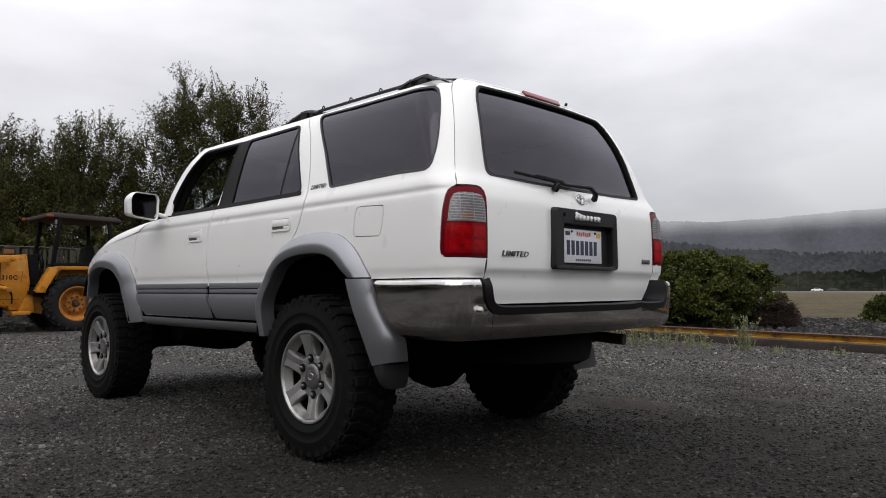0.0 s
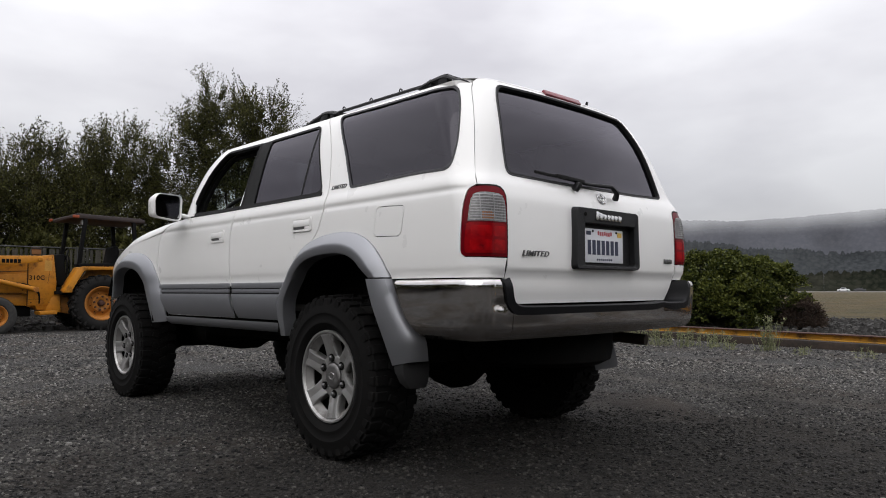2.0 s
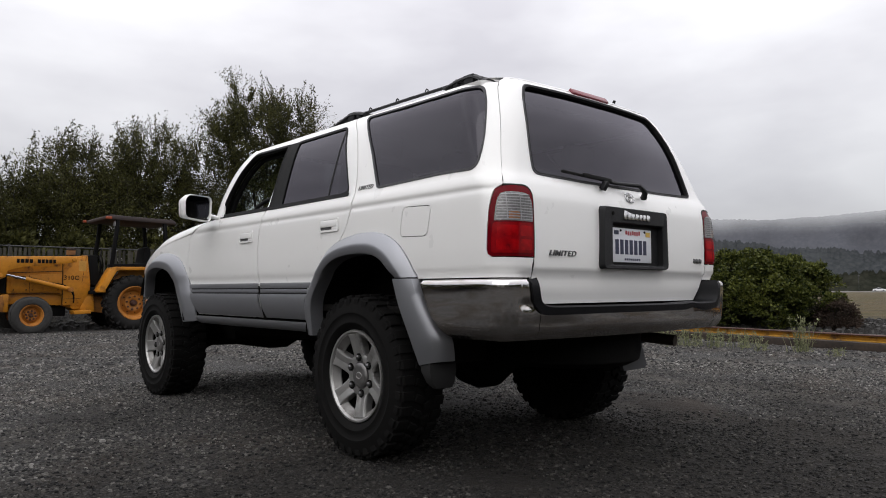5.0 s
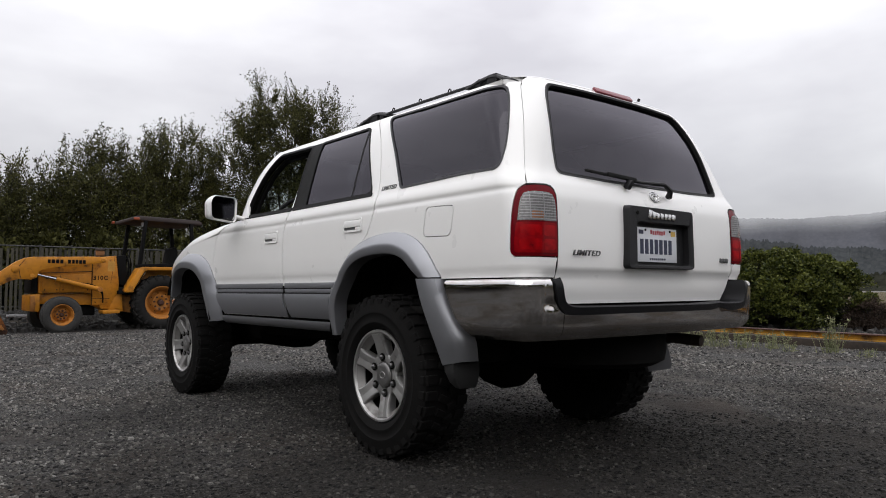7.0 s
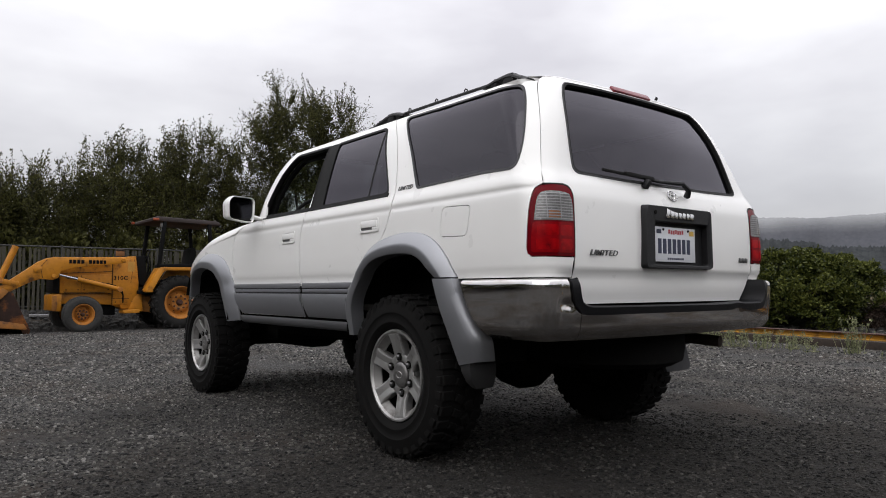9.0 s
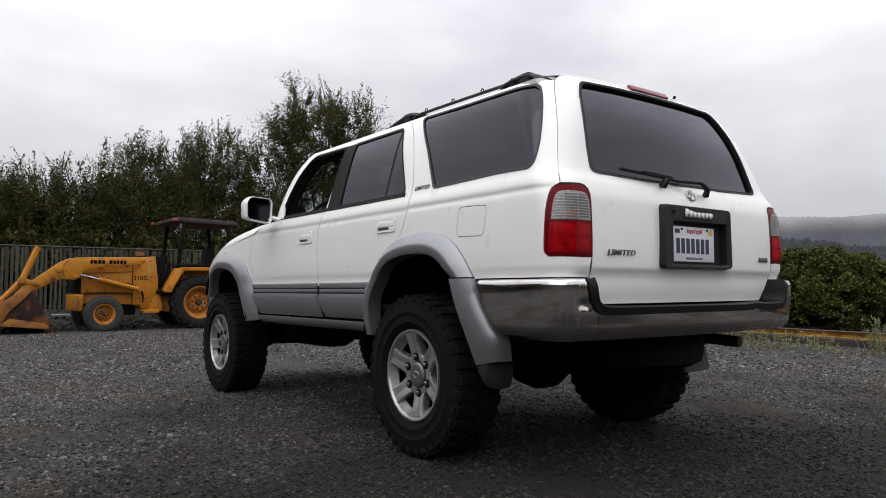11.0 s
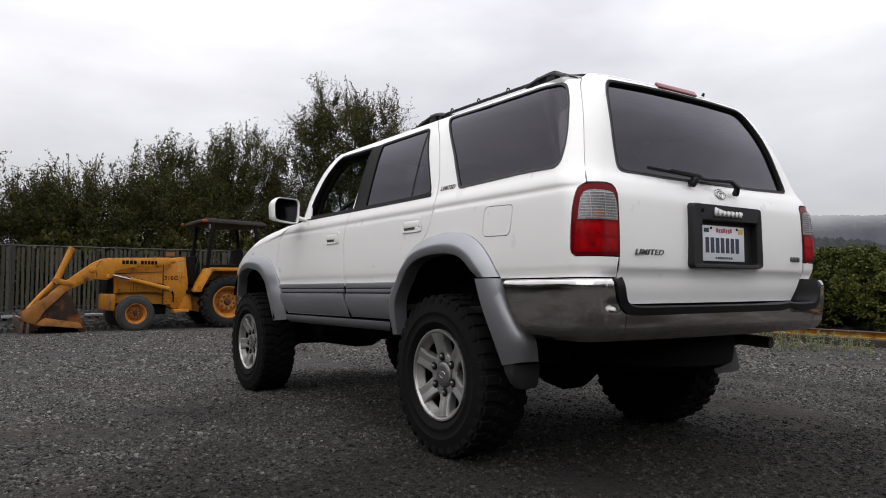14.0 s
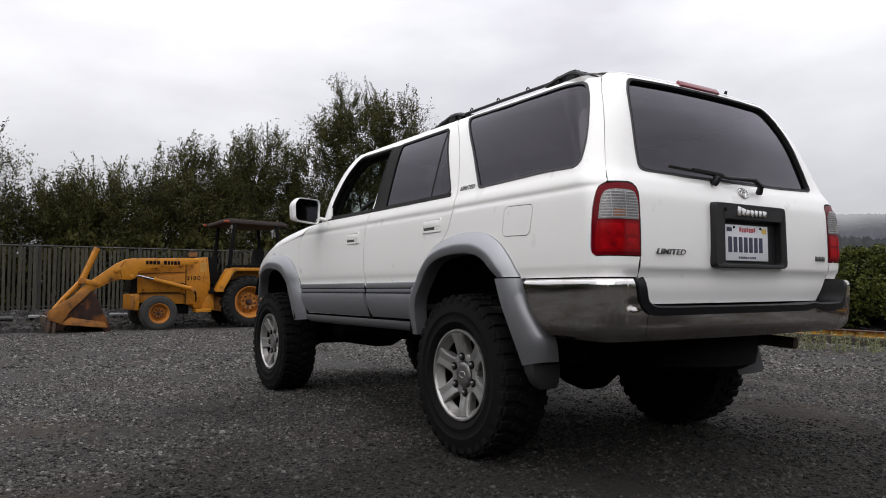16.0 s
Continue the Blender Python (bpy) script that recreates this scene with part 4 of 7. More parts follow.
def bumper_map(s, z):
    """The rear bumper's skin: s is x on the rear, and goes on round the corners along the sides."""
    w, r, yr = 0.872, 0.10, -1.062
    roll = 0.028 * max((0.650 - z) / 0.055, 0) ** 2 + 0.008 * max(0.8265 - z, 0) + 0.36 * max(0.8265 - z, 0) ** 2 + 0.004 * max((z - 0.814) / 0.0125, 0) ** 2
    a = abs(s)
    if s < 0:
        # a knock near the left corner
        roll += 0.011 * math.exp(-((a - 0.742) / 0.032) ** 2 - ((z - 0.738) / 0.015) ** 2) + 0.004 * math.exp(-((a - 0.60) / 0.10) ** 2 - ((z - 0.66) / 0.03) ** 2)
    else:
        roll += 0.0026 * math.exp(-((a - 0.40 - 0.5 * (z - 0.66)) / 0.045) ** 2 - ((z - 0.69) / 0.10) ** 2)
    arc = 1.5708 * r
    if a <= w - r:
        p = Vector((a, yr + roll + 0.055 * (a / (w - r)) ** 2.4, z))
    elif a <= w - r + arc:
        t = (a - (w - r)) / r
        p = Vector((w - r + (r - roll) * math.sin(t), yr + 0.055 + r - (r - roll) * math.cos(t), z))
    else:
        p = Vector((w - roll, yr + 0.055 + r + (a - (w - r) - arc), z))
    return p if s > 0 else Vector((-p.x, p.y, p.z))


def rear_bumper():
    edge = 0.772 + 0.1571
    bumper = sheet("bumper_middle", [(-0.6775, 0.598), (0.6775, 0.598), (0.6775, 0.706), (-0.6775, 0.706)], [], bumper_map, 0.018, M_chrome, suv, 0.02, "scuffed and dented chrome bumper")
    for sg in (-1, 1):
        end = edge + 0.385
        ss = sorted(set([0.680, 0.685, 0.690, 0.695, 0.700, 0.705, 0.710, 0.715, 0.720, 0.725, 0.730, 0.735, 0.740, 0.746, 0.752, 0.758, 0.765] + list(np.linspace(0.772, 0.945, 80)) + list(np.linspace(0.955, end + 0.006, 26))))
        rows = []
        for q in ss:
            zt = float(np.interp(q, [0.680, 0.686, 0.700, 0.713, 0.724, 0.734], [0.702, 0.708, 0.721, 0.735, 0.780, 0.8265]))
            zb = float(np.interp(q, [end - 0.16, end - 0.125, end - 0.05, end + 0.006], [0.598, 0.606, 0.690, 0.815]))
            col = [bumper_map(sg * q, zb + (zt - zb) * k) for k in np.linspace(0, 1, 22) ** 0.9]
            low = Vector((-col[0].x * 0.06, 0.05 if q < 0.86 else 0.0, 0.004))
            rows.append([col[0] + low] + col)
        loft("bumper_corner", rows, M_chrome, suv, "scuffed chrome bumper corner")
        # bright top roll of the corner
        rows = []
        for s in [0.734, 0.742, 0.750, 0.760] + list(np.linspace(0.772, 0.945, 80)) + list(np.linspace(0.955, end + 0.004, 26)):
            p = bumper_map(sg * s, 0.8265)
            t = bumper_map(sg * (s + 0.004), 0.8265) - bumper_map(sg * (s - 0.004), 0.8265)
            inn = Vector((-t.y, t.x, 0)).normalized()
            if inn.dot(Vector((-p.x, 0.3 - p.y, 0))) < 0:
                inn = -inn
            rows.append([p - Vector((0, 0, 0.004)), p + inn * 0.0025 + Vector((0, 0, 0.003)), p + inn * 0.007 + Vector((0, 0, 0.008)), p + inn * 0.014 + Vector((0, 0, 0.0105)), p + inn * 0.026 + Vector((0, 0, 0.0115)), p + inn * 0.055 + Vector((0, 0, 0.008))])
        loft("bumper_top_roll", rows, M_chrome, suv, "bright chrome top edge")
    # step pad: a lip along the bumper and the tread that runs in under the gate
    half = [(0.736, 0.838), (0.730, 0.79), (0.718, 0.748), (0.690, 0.711), (0.635, 0.696), (0.3, 0.697), (0.0, 0.697)]
    top = [(0.700, 0.842), (0.693, 0.79), (0.684, 0.757), (0.662, 0.740), (0.61, 0.732), (0.3, 0.731), (0.0, 0.731)]
    h, t = fluent(half, 46), fluent(top, 46)
    h = [(-a, b) for a, b in h] + [(a, b) for a, b in h[::-1]]
    t = [(-a, b) for a, b in t] + [(a, b) for a, b in t[::-1]]
    lip, lip2, edge1, edge2, deep = [], [], [], [], []
    for (s, z), (s2, z2) in zip(h, t):
        # the knock on the right has pushed the pad up and in
        z += 0.013 * math.exp(-((s - 0.41) / 0.055) ** 2) - 0.005 * math.exp(-((s - 0.54) / 0.05) ** 2)
        z2 += 0.006 * math.exp(-((s - 0.41) / 0.055) ** 2)
        p, q = bumper_map(s, z), bumper_map(s2, min(z2, 0.834))
        q = Vector((q.x, q.y, z2))
        out = Vector((p.x * 0.35, -1, 0)).normalized()
        lip.append(p - out * 0.006)
        lip2.append(p + out * 0.010)
        edge1.append(q + out * 0.012 - Vector((0, 0, 0.006)))
        edge2.append(q + out * 0.004 + Vector((0, 0, 0.001)))
        deep.append(Vector((q.x * 0.93, -0.93, z2 - 0.008)))
    loft("step_pad", [lip, lip2, edge1, edge2, deep], M_pad, suv, "black plastic step pad")


def door_mirror(skin, sign):
    m = pose(sign * 0.972, 1.62, 1.322, 0, 0, sign * -8)
    bm = bmesh.new()
    prof = rounded([(-0.094, -0.066), (-0.098, 0.050), (-0.070, 0.088), (0.080, 0.084), (0.094, 0.060), (0.088, -0.085)], 0.03, 4)
    rings = []
    for k, (y, g) in enumerate(((-0.002, 0.92), (-0.014, 0.935), (-0.018, 0.975), (-0.010, 1.0), (0.03, 1.0), (0.08, 0.9), (0.115, 0.68), (0.125, 0.3))):
        rings.append([bm.verts.new(m @ Vector((x * g * (1 if sign < 0 else -1), y, z * g))) for x, z in prof])
    for a, b in zip(rings[:-1], rings[1:]):
        for j in range(len(a)):
            bm.faces.new((a[j], a[(j + 1) % len(a)], b[(j + 1) % len(a)], b[j]))
    bm.faces.new(rings[-1])
    bmesh.ops.recalc_face_normals(bm, faces=bm.faces)
    shellp = part("door_mirror", bm, M_white, suv, "white door mirror")
    bm = bmesh.new()
    bm.faces.new([bm.verts.new(m @ Vector((x * 0.925 * (1 if sign < 0 else -1), -0.004, z * 0.925))) for x, z in prof])
    part("mirror_glass", bm, M_mirror, shellp, "mirror glass")
    base = skin(1.60, 1.262)
    tube("mirror_arm", [base + Vector((-sign * 0.03, 0.03, 0.0)), base + Vector((sign * 0.025, 0.03, 0.012)), m.translation + Vector((sign * -0.075, 0.04, -0.035))], [0.015, 0.014, 0.016], M_white, shellp, "", 10)
    sheet("mirror_sail", [(1.64, 1.268), (1.585, 1.39), (1.535, 1.268)], [], pushed(skin, 0.006), 0.03, M_white, shellp, 0.01)


def wheel(x, y, sign, turn):
    """A mud-terrain tyre on a six-spoke alloy rim."""
    hub = new("wheel")
    hub.parent = suv
    hub.matrix_basis = pose(x, y, 0.3865, 0, 0, 0 if sign < 0 else 180) @ pose(0, 0, 0, turn, 0, 0)
    R, w = 0.389, 0.130
    lathe("tyre", [(-0.095, 0.216), (-0.118, 0.226), (-0.131, 0.250), (-0.1345, 0.254), (-0.1345, 0.262), (-0.132, 0.266), (-0.1335, 0.296), (-0.137, 0.300), (-0.137, 0.306), (-0.134, 0.312), (-0.130, 0.345), (-0.118, 0.372), (-0.10, R - 0.013), (0.10, R - 0.013), (0.118, 0.372), (0.130, 0.345), (0.136, 0.30), (0.128, 0.25), (0.11, 0.216), (0.0, 0.20)], 72, M_rubber, hub, "", None, True)
    # lugs: staggered shoulder blocks that run down the sidewall, and two rows of angled middle blocks
    bm = bmesh.new()
    n = 34
    rnd = random.Random(int(abs(x * 100) + y * 10))
    for j in range(n):
        a = 360 * j / n
        for sg in (-1, 1):
            b = a + (360 / n / 2 if sg > 0 else 0)
            long = 0.0 if j % 2 else 0.012
            add_box(bm, (min(sg * 0.060, sg * 0.120), -0.0215, R - 0.030), (max(sg * 0.060, sg * 0.120), 0.0215, R - 0.004), 0.003, pose(0, 0, 0, b))
            add_box(bm, (min(sg * 0.105, sg * 0.131), -0.019, R - 0.050 - long), (max(sg * 0.105, sg * 0.131), 0.019, R - 0.020), 0.004, pose(0, 0, 0, b))
            add_box(bm, (min(sg * 0.004, sg * 0.052), -0.0165, R - 0.022), (max(sg * 0.004, sg * 0.052), 0.0165, R + 0.0005), 0.003, pose(0, 0, 0, b + 2.5) @ pose(sg * 0.028, 0, 0, 0, 0, sg * 24) @ pose(-sg * 0.028, 0, 0))
    part("tread", bm, M_rubber, hub, "deep lugged tread", smoothed=False)
    lathe("rim", [(-0.112, 0.203), (-0.121, 0.209), (-0.121, 0.2175), (-0.112, 0.220), (-0.095, 0.216), (-0.085, 0.200), (-0.098, 0.196)], 64, M_alloy, hub, "", None, True)
    # bowl, barrel and drum are darkened in colour for the shade behind the spokes
    lathe("rim_bowl", [(-0.112, 0.2035), (-0.106, 0.199), (-0.097, 0.191), (-0.087, 0.182), (-0.080, 0.176), (-0.074, 0.177), (-0.072, 0.186), (-0.09, 0.20)], 60, M_alloy_shaded, hub, "", None, True)
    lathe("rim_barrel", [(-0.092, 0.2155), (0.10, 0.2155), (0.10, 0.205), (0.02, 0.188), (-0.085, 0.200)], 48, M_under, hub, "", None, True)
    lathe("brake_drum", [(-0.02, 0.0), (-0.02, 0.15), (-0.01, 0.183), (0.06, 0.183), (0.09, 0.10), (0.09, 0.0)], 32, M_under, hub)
    lathe("wheel_centre", [(-0.066, 0.030), (-0.068, 0.062), (-0.082, 0.066), (-0.085, 0.096), (-0.081, 0.103), (-0.052, 0.106), (-0.03, 0.104), (-0.03, 0.0)], 48, M_alloy, hub)
    for k in range(6):
        bm = bmesh.new()
        rows = []
        for r, half, front, back in ((0.085, 0.046, -0.082, -0.050), (0.108, 0.0405, -0.089, -0.048), (0.132, 0.0385, -0.096, -0.050), (0.16, 0.0385, -0.103, -0.056), (0.182, 0.0415, -0.108, -0.066), (0.194, 0.047, -0.111, -0.080), (0.2045, 0.058, -0.111, -0.09)):
            rows.append([bm.verts.new(p) for p in ((front + 0.010, -half, r), (front, -half * 0.93, r), (front - 0.0015, -half * 0.80, r), (front + 0.003, 0, r), (front - 0.0015, half * 0.80, r), (front, half * 0.93, r), (front + 0.010, half, r), (back, half * 0.94, r), (back, -half * 0.94, r))])
        for a, b in zip(rows[:-1], rows[1:]):
            for j in range(9):
                bm.faces.new((a[j], a[(j + 1) % 9], b[(j + 1) % 9], b[j]))
        bm.faces.new(rows[0][::-1])
        bm.faces.new(rows[-1])
        bmesh.ops.recalc_face_normals(bm, faces=bm.faces)
        bmesh.ops.transform(bm, matrix=pose(0, 0, 0, 60 * k), verts=bm.verts)
        part("spoke", bm, M_alloy, hub, smoothed=False)
    lathe("centre_cap", [(-0.094, 0.0), (-0.094, 0.040), (-0.0925, 0.052), (-0.087, 0.060), (-0.07, 0.061), (-0.06, 0.0)], 32, M_steel, hub, "dull grey centre cap")
    ring = [(-0.0935, 0.021 * math.cos(t), 0.015 * math.sin(t)) for t in np.linspace(0, 2 * math.pi, 21)]
    tube("cap_emblem", ring, 0.002, M_alloy, hub, "", 5)
    for k in range(6):
        a = radians(60 * k + 30)
        spot = pose(0, 0.086 * math.cos(a), 0.086 * math.sin(a))
        # dark disc under each nut, painted for the shade of its pocket
        lathe("nut_shade_disc", [(-0.0895, 0.0), (-0.0895, 0.0195), (-0.080, 0.0195), (-0.080, 0.0)], 16, M_under, hub, "", spot)
        lathe("lug_nut", [(-0.102, 0.0), (-0.101, 0.007), (-0.097, 0.0120), (-0.080, 0.0130), (-0.078, 0.0)], 6, M_nut, hub, "", spot)
    return hub


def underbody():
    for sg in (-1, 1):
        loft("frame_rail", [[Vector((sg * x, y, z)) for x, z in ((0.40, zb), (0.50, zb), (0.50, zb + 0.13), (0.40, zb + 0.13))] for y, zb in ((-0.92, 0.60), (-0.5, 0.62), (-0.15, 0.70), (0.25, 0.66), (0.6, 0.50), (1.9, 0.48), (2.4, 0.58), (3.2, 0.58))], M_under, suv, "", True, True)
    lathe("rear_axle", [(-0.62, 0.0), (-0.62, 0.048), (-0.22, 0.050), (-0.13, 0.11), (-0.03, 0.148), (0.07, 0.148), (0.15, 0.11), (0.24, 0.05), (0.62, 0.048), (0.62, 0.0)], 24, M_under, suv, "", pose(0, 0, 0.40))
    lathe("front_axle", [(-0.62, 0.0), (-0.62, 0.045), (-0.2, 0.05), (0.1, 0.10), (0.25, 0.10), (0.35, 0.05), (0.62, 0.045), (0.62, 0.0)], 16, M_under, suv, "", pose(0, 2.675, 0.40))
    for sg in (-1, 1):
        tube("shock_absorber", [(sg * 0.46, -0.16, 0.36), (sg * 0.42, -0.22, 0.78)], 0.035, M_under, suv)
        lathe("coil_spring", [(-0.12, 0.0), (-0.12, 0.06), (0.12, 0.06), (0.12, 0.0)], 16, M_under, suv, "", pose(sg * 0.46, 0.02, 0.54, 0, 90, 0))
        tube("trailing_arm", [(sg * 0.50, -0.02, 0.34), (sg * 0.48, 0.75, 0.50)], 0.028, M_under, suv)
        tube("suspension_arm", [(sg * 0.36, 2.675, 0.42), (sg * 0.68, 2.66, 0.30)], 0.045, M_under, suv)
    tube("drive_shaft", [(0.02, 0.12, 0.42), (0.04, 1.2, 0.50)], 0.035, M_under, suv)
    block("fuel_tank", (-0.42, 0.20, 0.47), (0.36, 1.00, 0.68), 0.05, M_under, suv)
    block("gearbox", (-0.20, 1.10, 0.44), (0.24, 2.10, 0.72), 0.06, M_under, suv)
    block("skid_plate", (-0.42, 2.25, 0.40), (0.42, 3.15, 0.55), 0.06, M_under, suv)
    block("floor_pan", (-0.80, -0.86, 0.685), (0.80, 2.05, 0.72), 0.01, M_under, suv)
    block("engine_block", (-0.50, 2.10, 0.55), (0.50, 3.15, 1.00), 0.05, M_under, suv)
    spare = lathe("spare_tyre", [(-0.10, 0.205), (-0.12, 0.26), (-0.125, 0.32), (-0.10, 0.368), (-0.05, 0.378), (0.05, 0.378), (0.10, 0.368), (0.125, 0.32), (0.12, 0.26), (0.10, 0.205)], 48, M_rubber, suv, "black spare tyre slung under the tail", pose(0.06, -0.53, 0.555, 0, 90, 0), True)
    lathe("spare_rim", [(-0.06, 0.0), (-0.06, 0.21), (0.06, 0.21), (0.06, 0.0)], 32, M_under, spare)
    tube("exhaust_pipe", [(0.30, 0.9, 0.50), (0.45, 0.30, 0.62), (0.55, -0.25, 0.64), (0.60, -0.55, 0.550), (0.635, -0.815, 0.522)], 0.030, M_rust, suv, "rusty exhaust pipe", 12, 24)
    # dark blocks added behind the bumper ends, to fill a bright gap
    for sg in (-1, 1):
        block("bumper_gap_block", (min(sg * 0.60, sg * 0.80), -0.80, 0.615), (max(sg * 0.60, sg * 0.80), -0.58, 0.80), 0.02, M_under, suv)
    # dark plate added to close a gap where bright ground showed through
    block("underbody_gap_plate", (-0.76, -0.50, 0.47), (-0.46, -0.47, 0.72), 0.01, M_under, suv)
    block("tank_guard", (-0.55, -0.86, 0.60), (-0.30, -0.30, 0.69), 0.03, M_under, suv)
    # front bumper with its corner lamps
    rows = []
    for x in np.linspace(-1, 1, 33):
        y = 3.44 - 0.42 * abs(x) ** 5
        xx = 0.775 * math.sin(x * math.pi / 2) if abs(x) > 0.8 else 0.775 * math.sin(0.8 * math.pi / 2) * x / 0.8
        rows.append([Vector((xx, y - 0.10, 0.56)), Vector((xx, y, 0.58)), Vector((xx, y + 0.02, 0.70)), Vector((xx, y, 0.83)), Vector((xx * 0.98, y - 0.08, 0.86))])
    fb = loft("front_bumper", rows, M_silver, suv, "silver front bumper")
    for sg in (-1, 1):
        loft("bumper_end", [[Vector((sg * x, y, z)) for z in (0.62, 0.74, 0.86)] for x, y in ((0.755, 3.0), (0.775, 3.03), (0.785, 3.10), (0.78, 3.2))], M_badge, fb, "chrome bumper end")
        block("side_marker", (sg * 0.785 - 0.010, 3.03, 0.680), (sg * 0.785 + 0.008, 3.10, 0.722), 0.006, M_amber, fb, "amber side marker")
        sheet("headlight", rounded([(-0.0, 0.0), (0.0, 0.14), (0.22, 0.15), (0.30, 0.02)], 0.03), [], (lambda u, v, sg=sg: Vector((sg * (0.735 - u), 3.26 + 0.12 * min(u / 0.3, 1), 0.87 + v))), 0.04, M_clear, suv, 0.05, "clear headlight")
    block("grille", (-0.42, 3.30, 0.86), (0.42, 3.38, 1.02), 0.02, M_plastic, suv)


def cabin():
    """What shows through the open front window and the tinted panes."""
    block("cabin_floor", (-0.50, -0.80, 0.725), (0.50, 1.95, 0.745), 0.004, M_trim, suv)
    block("headliner", (-0.62, -0.60, 1.675), (0.62, 1.30, 1.690), 0.004, M_trim, suv)
    for x in (-0.36, 0.36):
        seat = block("front_seat", (x - 0.25, 0.62, 0.86), (x + 0.25, 1.16, 1.02), 0.05, M_seat, suv, "grey cloth front seat")
        bm = bmesh.new()
        add_box(bm, (-0.24, -0.07, 0.0), (0.24, 0.07, 0.60), 0.06, pose(x, 0.62, 0.95, 14, 0, 0))
        part("seat_back", bm, M_seat, seat)
        bm = bmesh.new()
        add_box(bm, (-0.13, -0.05, 0.62), (0.13, 0.05, 0.80), 0.045, pose(x, 0.62, 0.95, 14, 0, 0))
        part("headrest", bm, M_seat, seat)
        block("seat_base", (x - 0.2, 0.66, 0.74), (x + 0.2, 1.1, 0.87), 0.02, M_trim, seat)
    bench = block("rear_seat", (-0.50, -0.18, 0.86), (0.50, 0.30, 1.02), 0.05, M_seat, suv, "grey cloth rear bench")
    bm = bmesh.new()
    add_box(bm, (-0.56, -0.07, 0.12), (0.56, 0.07, 0.52), 0.05, pose(0, -0.20, 0.95, 16, 0, 0))
    part("seat_back", bm, M_seat, bench)
    for x in (-0.4, 0.4):
        bm = bmesh.new()
        add_box(bm, (-0.12, -0.04, 0.53), (0.12, 0.04, 0.68), 0.04, pose(x, -0.20, 0.95, 16, 0, 0))
        part("headrest", bm, M_seat, bench)
    block("seat_riser", (-0.48, -0.15, 0.74), (0.48, 0.28, 0.87), 0.02, M_trim, bench)
    dash = block("dashboard", (-0.74, 1.72, 0.95), (0.74, 1.95, 1.21), 0.05, M_trim, suv, "dark dashboard")
    block("instrument_hood", (-0.60, 1.69, 1.15), (-0.20, 1.80, 1.245), 0.03, M_trim, dash)
    m = pose(-0.40, 1.66, 1.265, -62, 0, 0) @ pose(0, 0, 0, 180, 0, 0)
    ringp = [tuple(m @ Vector((0.19 * math.cos(t), 0.19 * math.sin(t), 0))) for t in np.linspace(0, 2 * math.pi, 37)]
    sw = tube("steering_wheel", ringp, 0.015, M_plastic, suv, "black steering wheel", 10)
    bm = bmesh.new()
    add_box(bm, (-0.17, -0.03, -0.02), (0.17, 0.03, 0.015), 0.012, m)
    add_box(bm, (-0.07, -0.07, -0.02), (0.07, 0.05, 0.03), 0.02, m)
    part("wheel_hub", bm, M_plastic, sw)
    tube("steering_column", [tuple(m @ Vector((0, 0, 0))), (-0.40, 1.82, 1.14)], 0.03, M_plastic, sw)


def rack(roof_map):
    """Low side rails on the roof with moulded feet and small tie-down loops."""
    for sg in (-1, 1):
        x = sg * 0.615
        def top(y):
            return roof_map(x, y).z
        rail = tube("rack_rail", [(x, y, top(y) + 0.024) for y in np.linspace(-0.60, 0.50, 14)], 0.0085, M_plastic, suv, "black roof rack side rail", 8)
        for y0, y1, tall in ((-0.690, -0.40, -0.565), (0.575, 0.24, 0.37)):
            rise = smooth(sorted([(y0, 0.006), (y0 + (tall - y0) * 0.5, 0.034), (tall, 0.054), (tall + (y1 - tall) * 0.35, 0.050), (y1, 0.030)]))
            rows = []
            for k in np.linspace(0, 1, 18):
                y = y0 + (y1 - y0) * k
                hgt, half = rise(y), 0.030 - 0.008 * math.sin(math.pi * k)
                z, low = top(y) - 0.006, max(rise(y) - 0.018, 0.0)
                rows.append([Vector((x + dx, y, z + dz)) for dx, dz in ((-half, low), (-half * 0.9, (low + hgt) / 2), (-half * 0.35, hgt), (half * 0.35, hgt), (half * 0.9, (low + hgt) / 2), (half, low))])
            loft("rack_foot", rows, M_plastic, rail, "moulded black rack foot", around=True, caps=True)
            for yc, wd in ((tall, 0.030), (tall + (y1 - tall) * 0.55, 0.016), (tall + (y0 - tall) * 0.62, 0.014)):
                z = top(yc) - 0.004
                block("foot_web", (x - 0.018, yc - wd, z), (x + 0.018, yc + wd, z + rise(yc) - 0.006), 0.004, M_plastic, rail)
        for y in (-0.255, -0.023, 0.21):
            z = top(y) + 0.029
            tube("tie_loop", [(x, y - 0.010, z), (x, y - 0.009, z + 0.010), (x, y, z + 0.016), (x, y + 0.009, z + 0.010), (x, y + 0.010, z)], 0.0035, M_plastic, rail, "", 6)
    for y in (-0.45, 0.42):
        bar = tube("rack_crossbar", [(xx, y, roof_map(xx * 0.98, y).z + 0.030) for xx in np.linspace(-0.60, 0.60, 9)], 0.016, M_plastic, suv, "black roof rack crossbar", 8)


body_side(-1)
body_side(1)
ROOF = hood_and_roof()
tail(ROOF)
rear_bumper()
for wx, wy, sg, turn in ((-0.735, 0.0, -1, -7), (-0.735, 2.675, -1, 22), (0.735, 0.0, 1, 50), (0.735, 2.675, 1, 5)):
    wheel(wx, wy, sg, turn)
underbody()
cabin()
rack(ROOF)


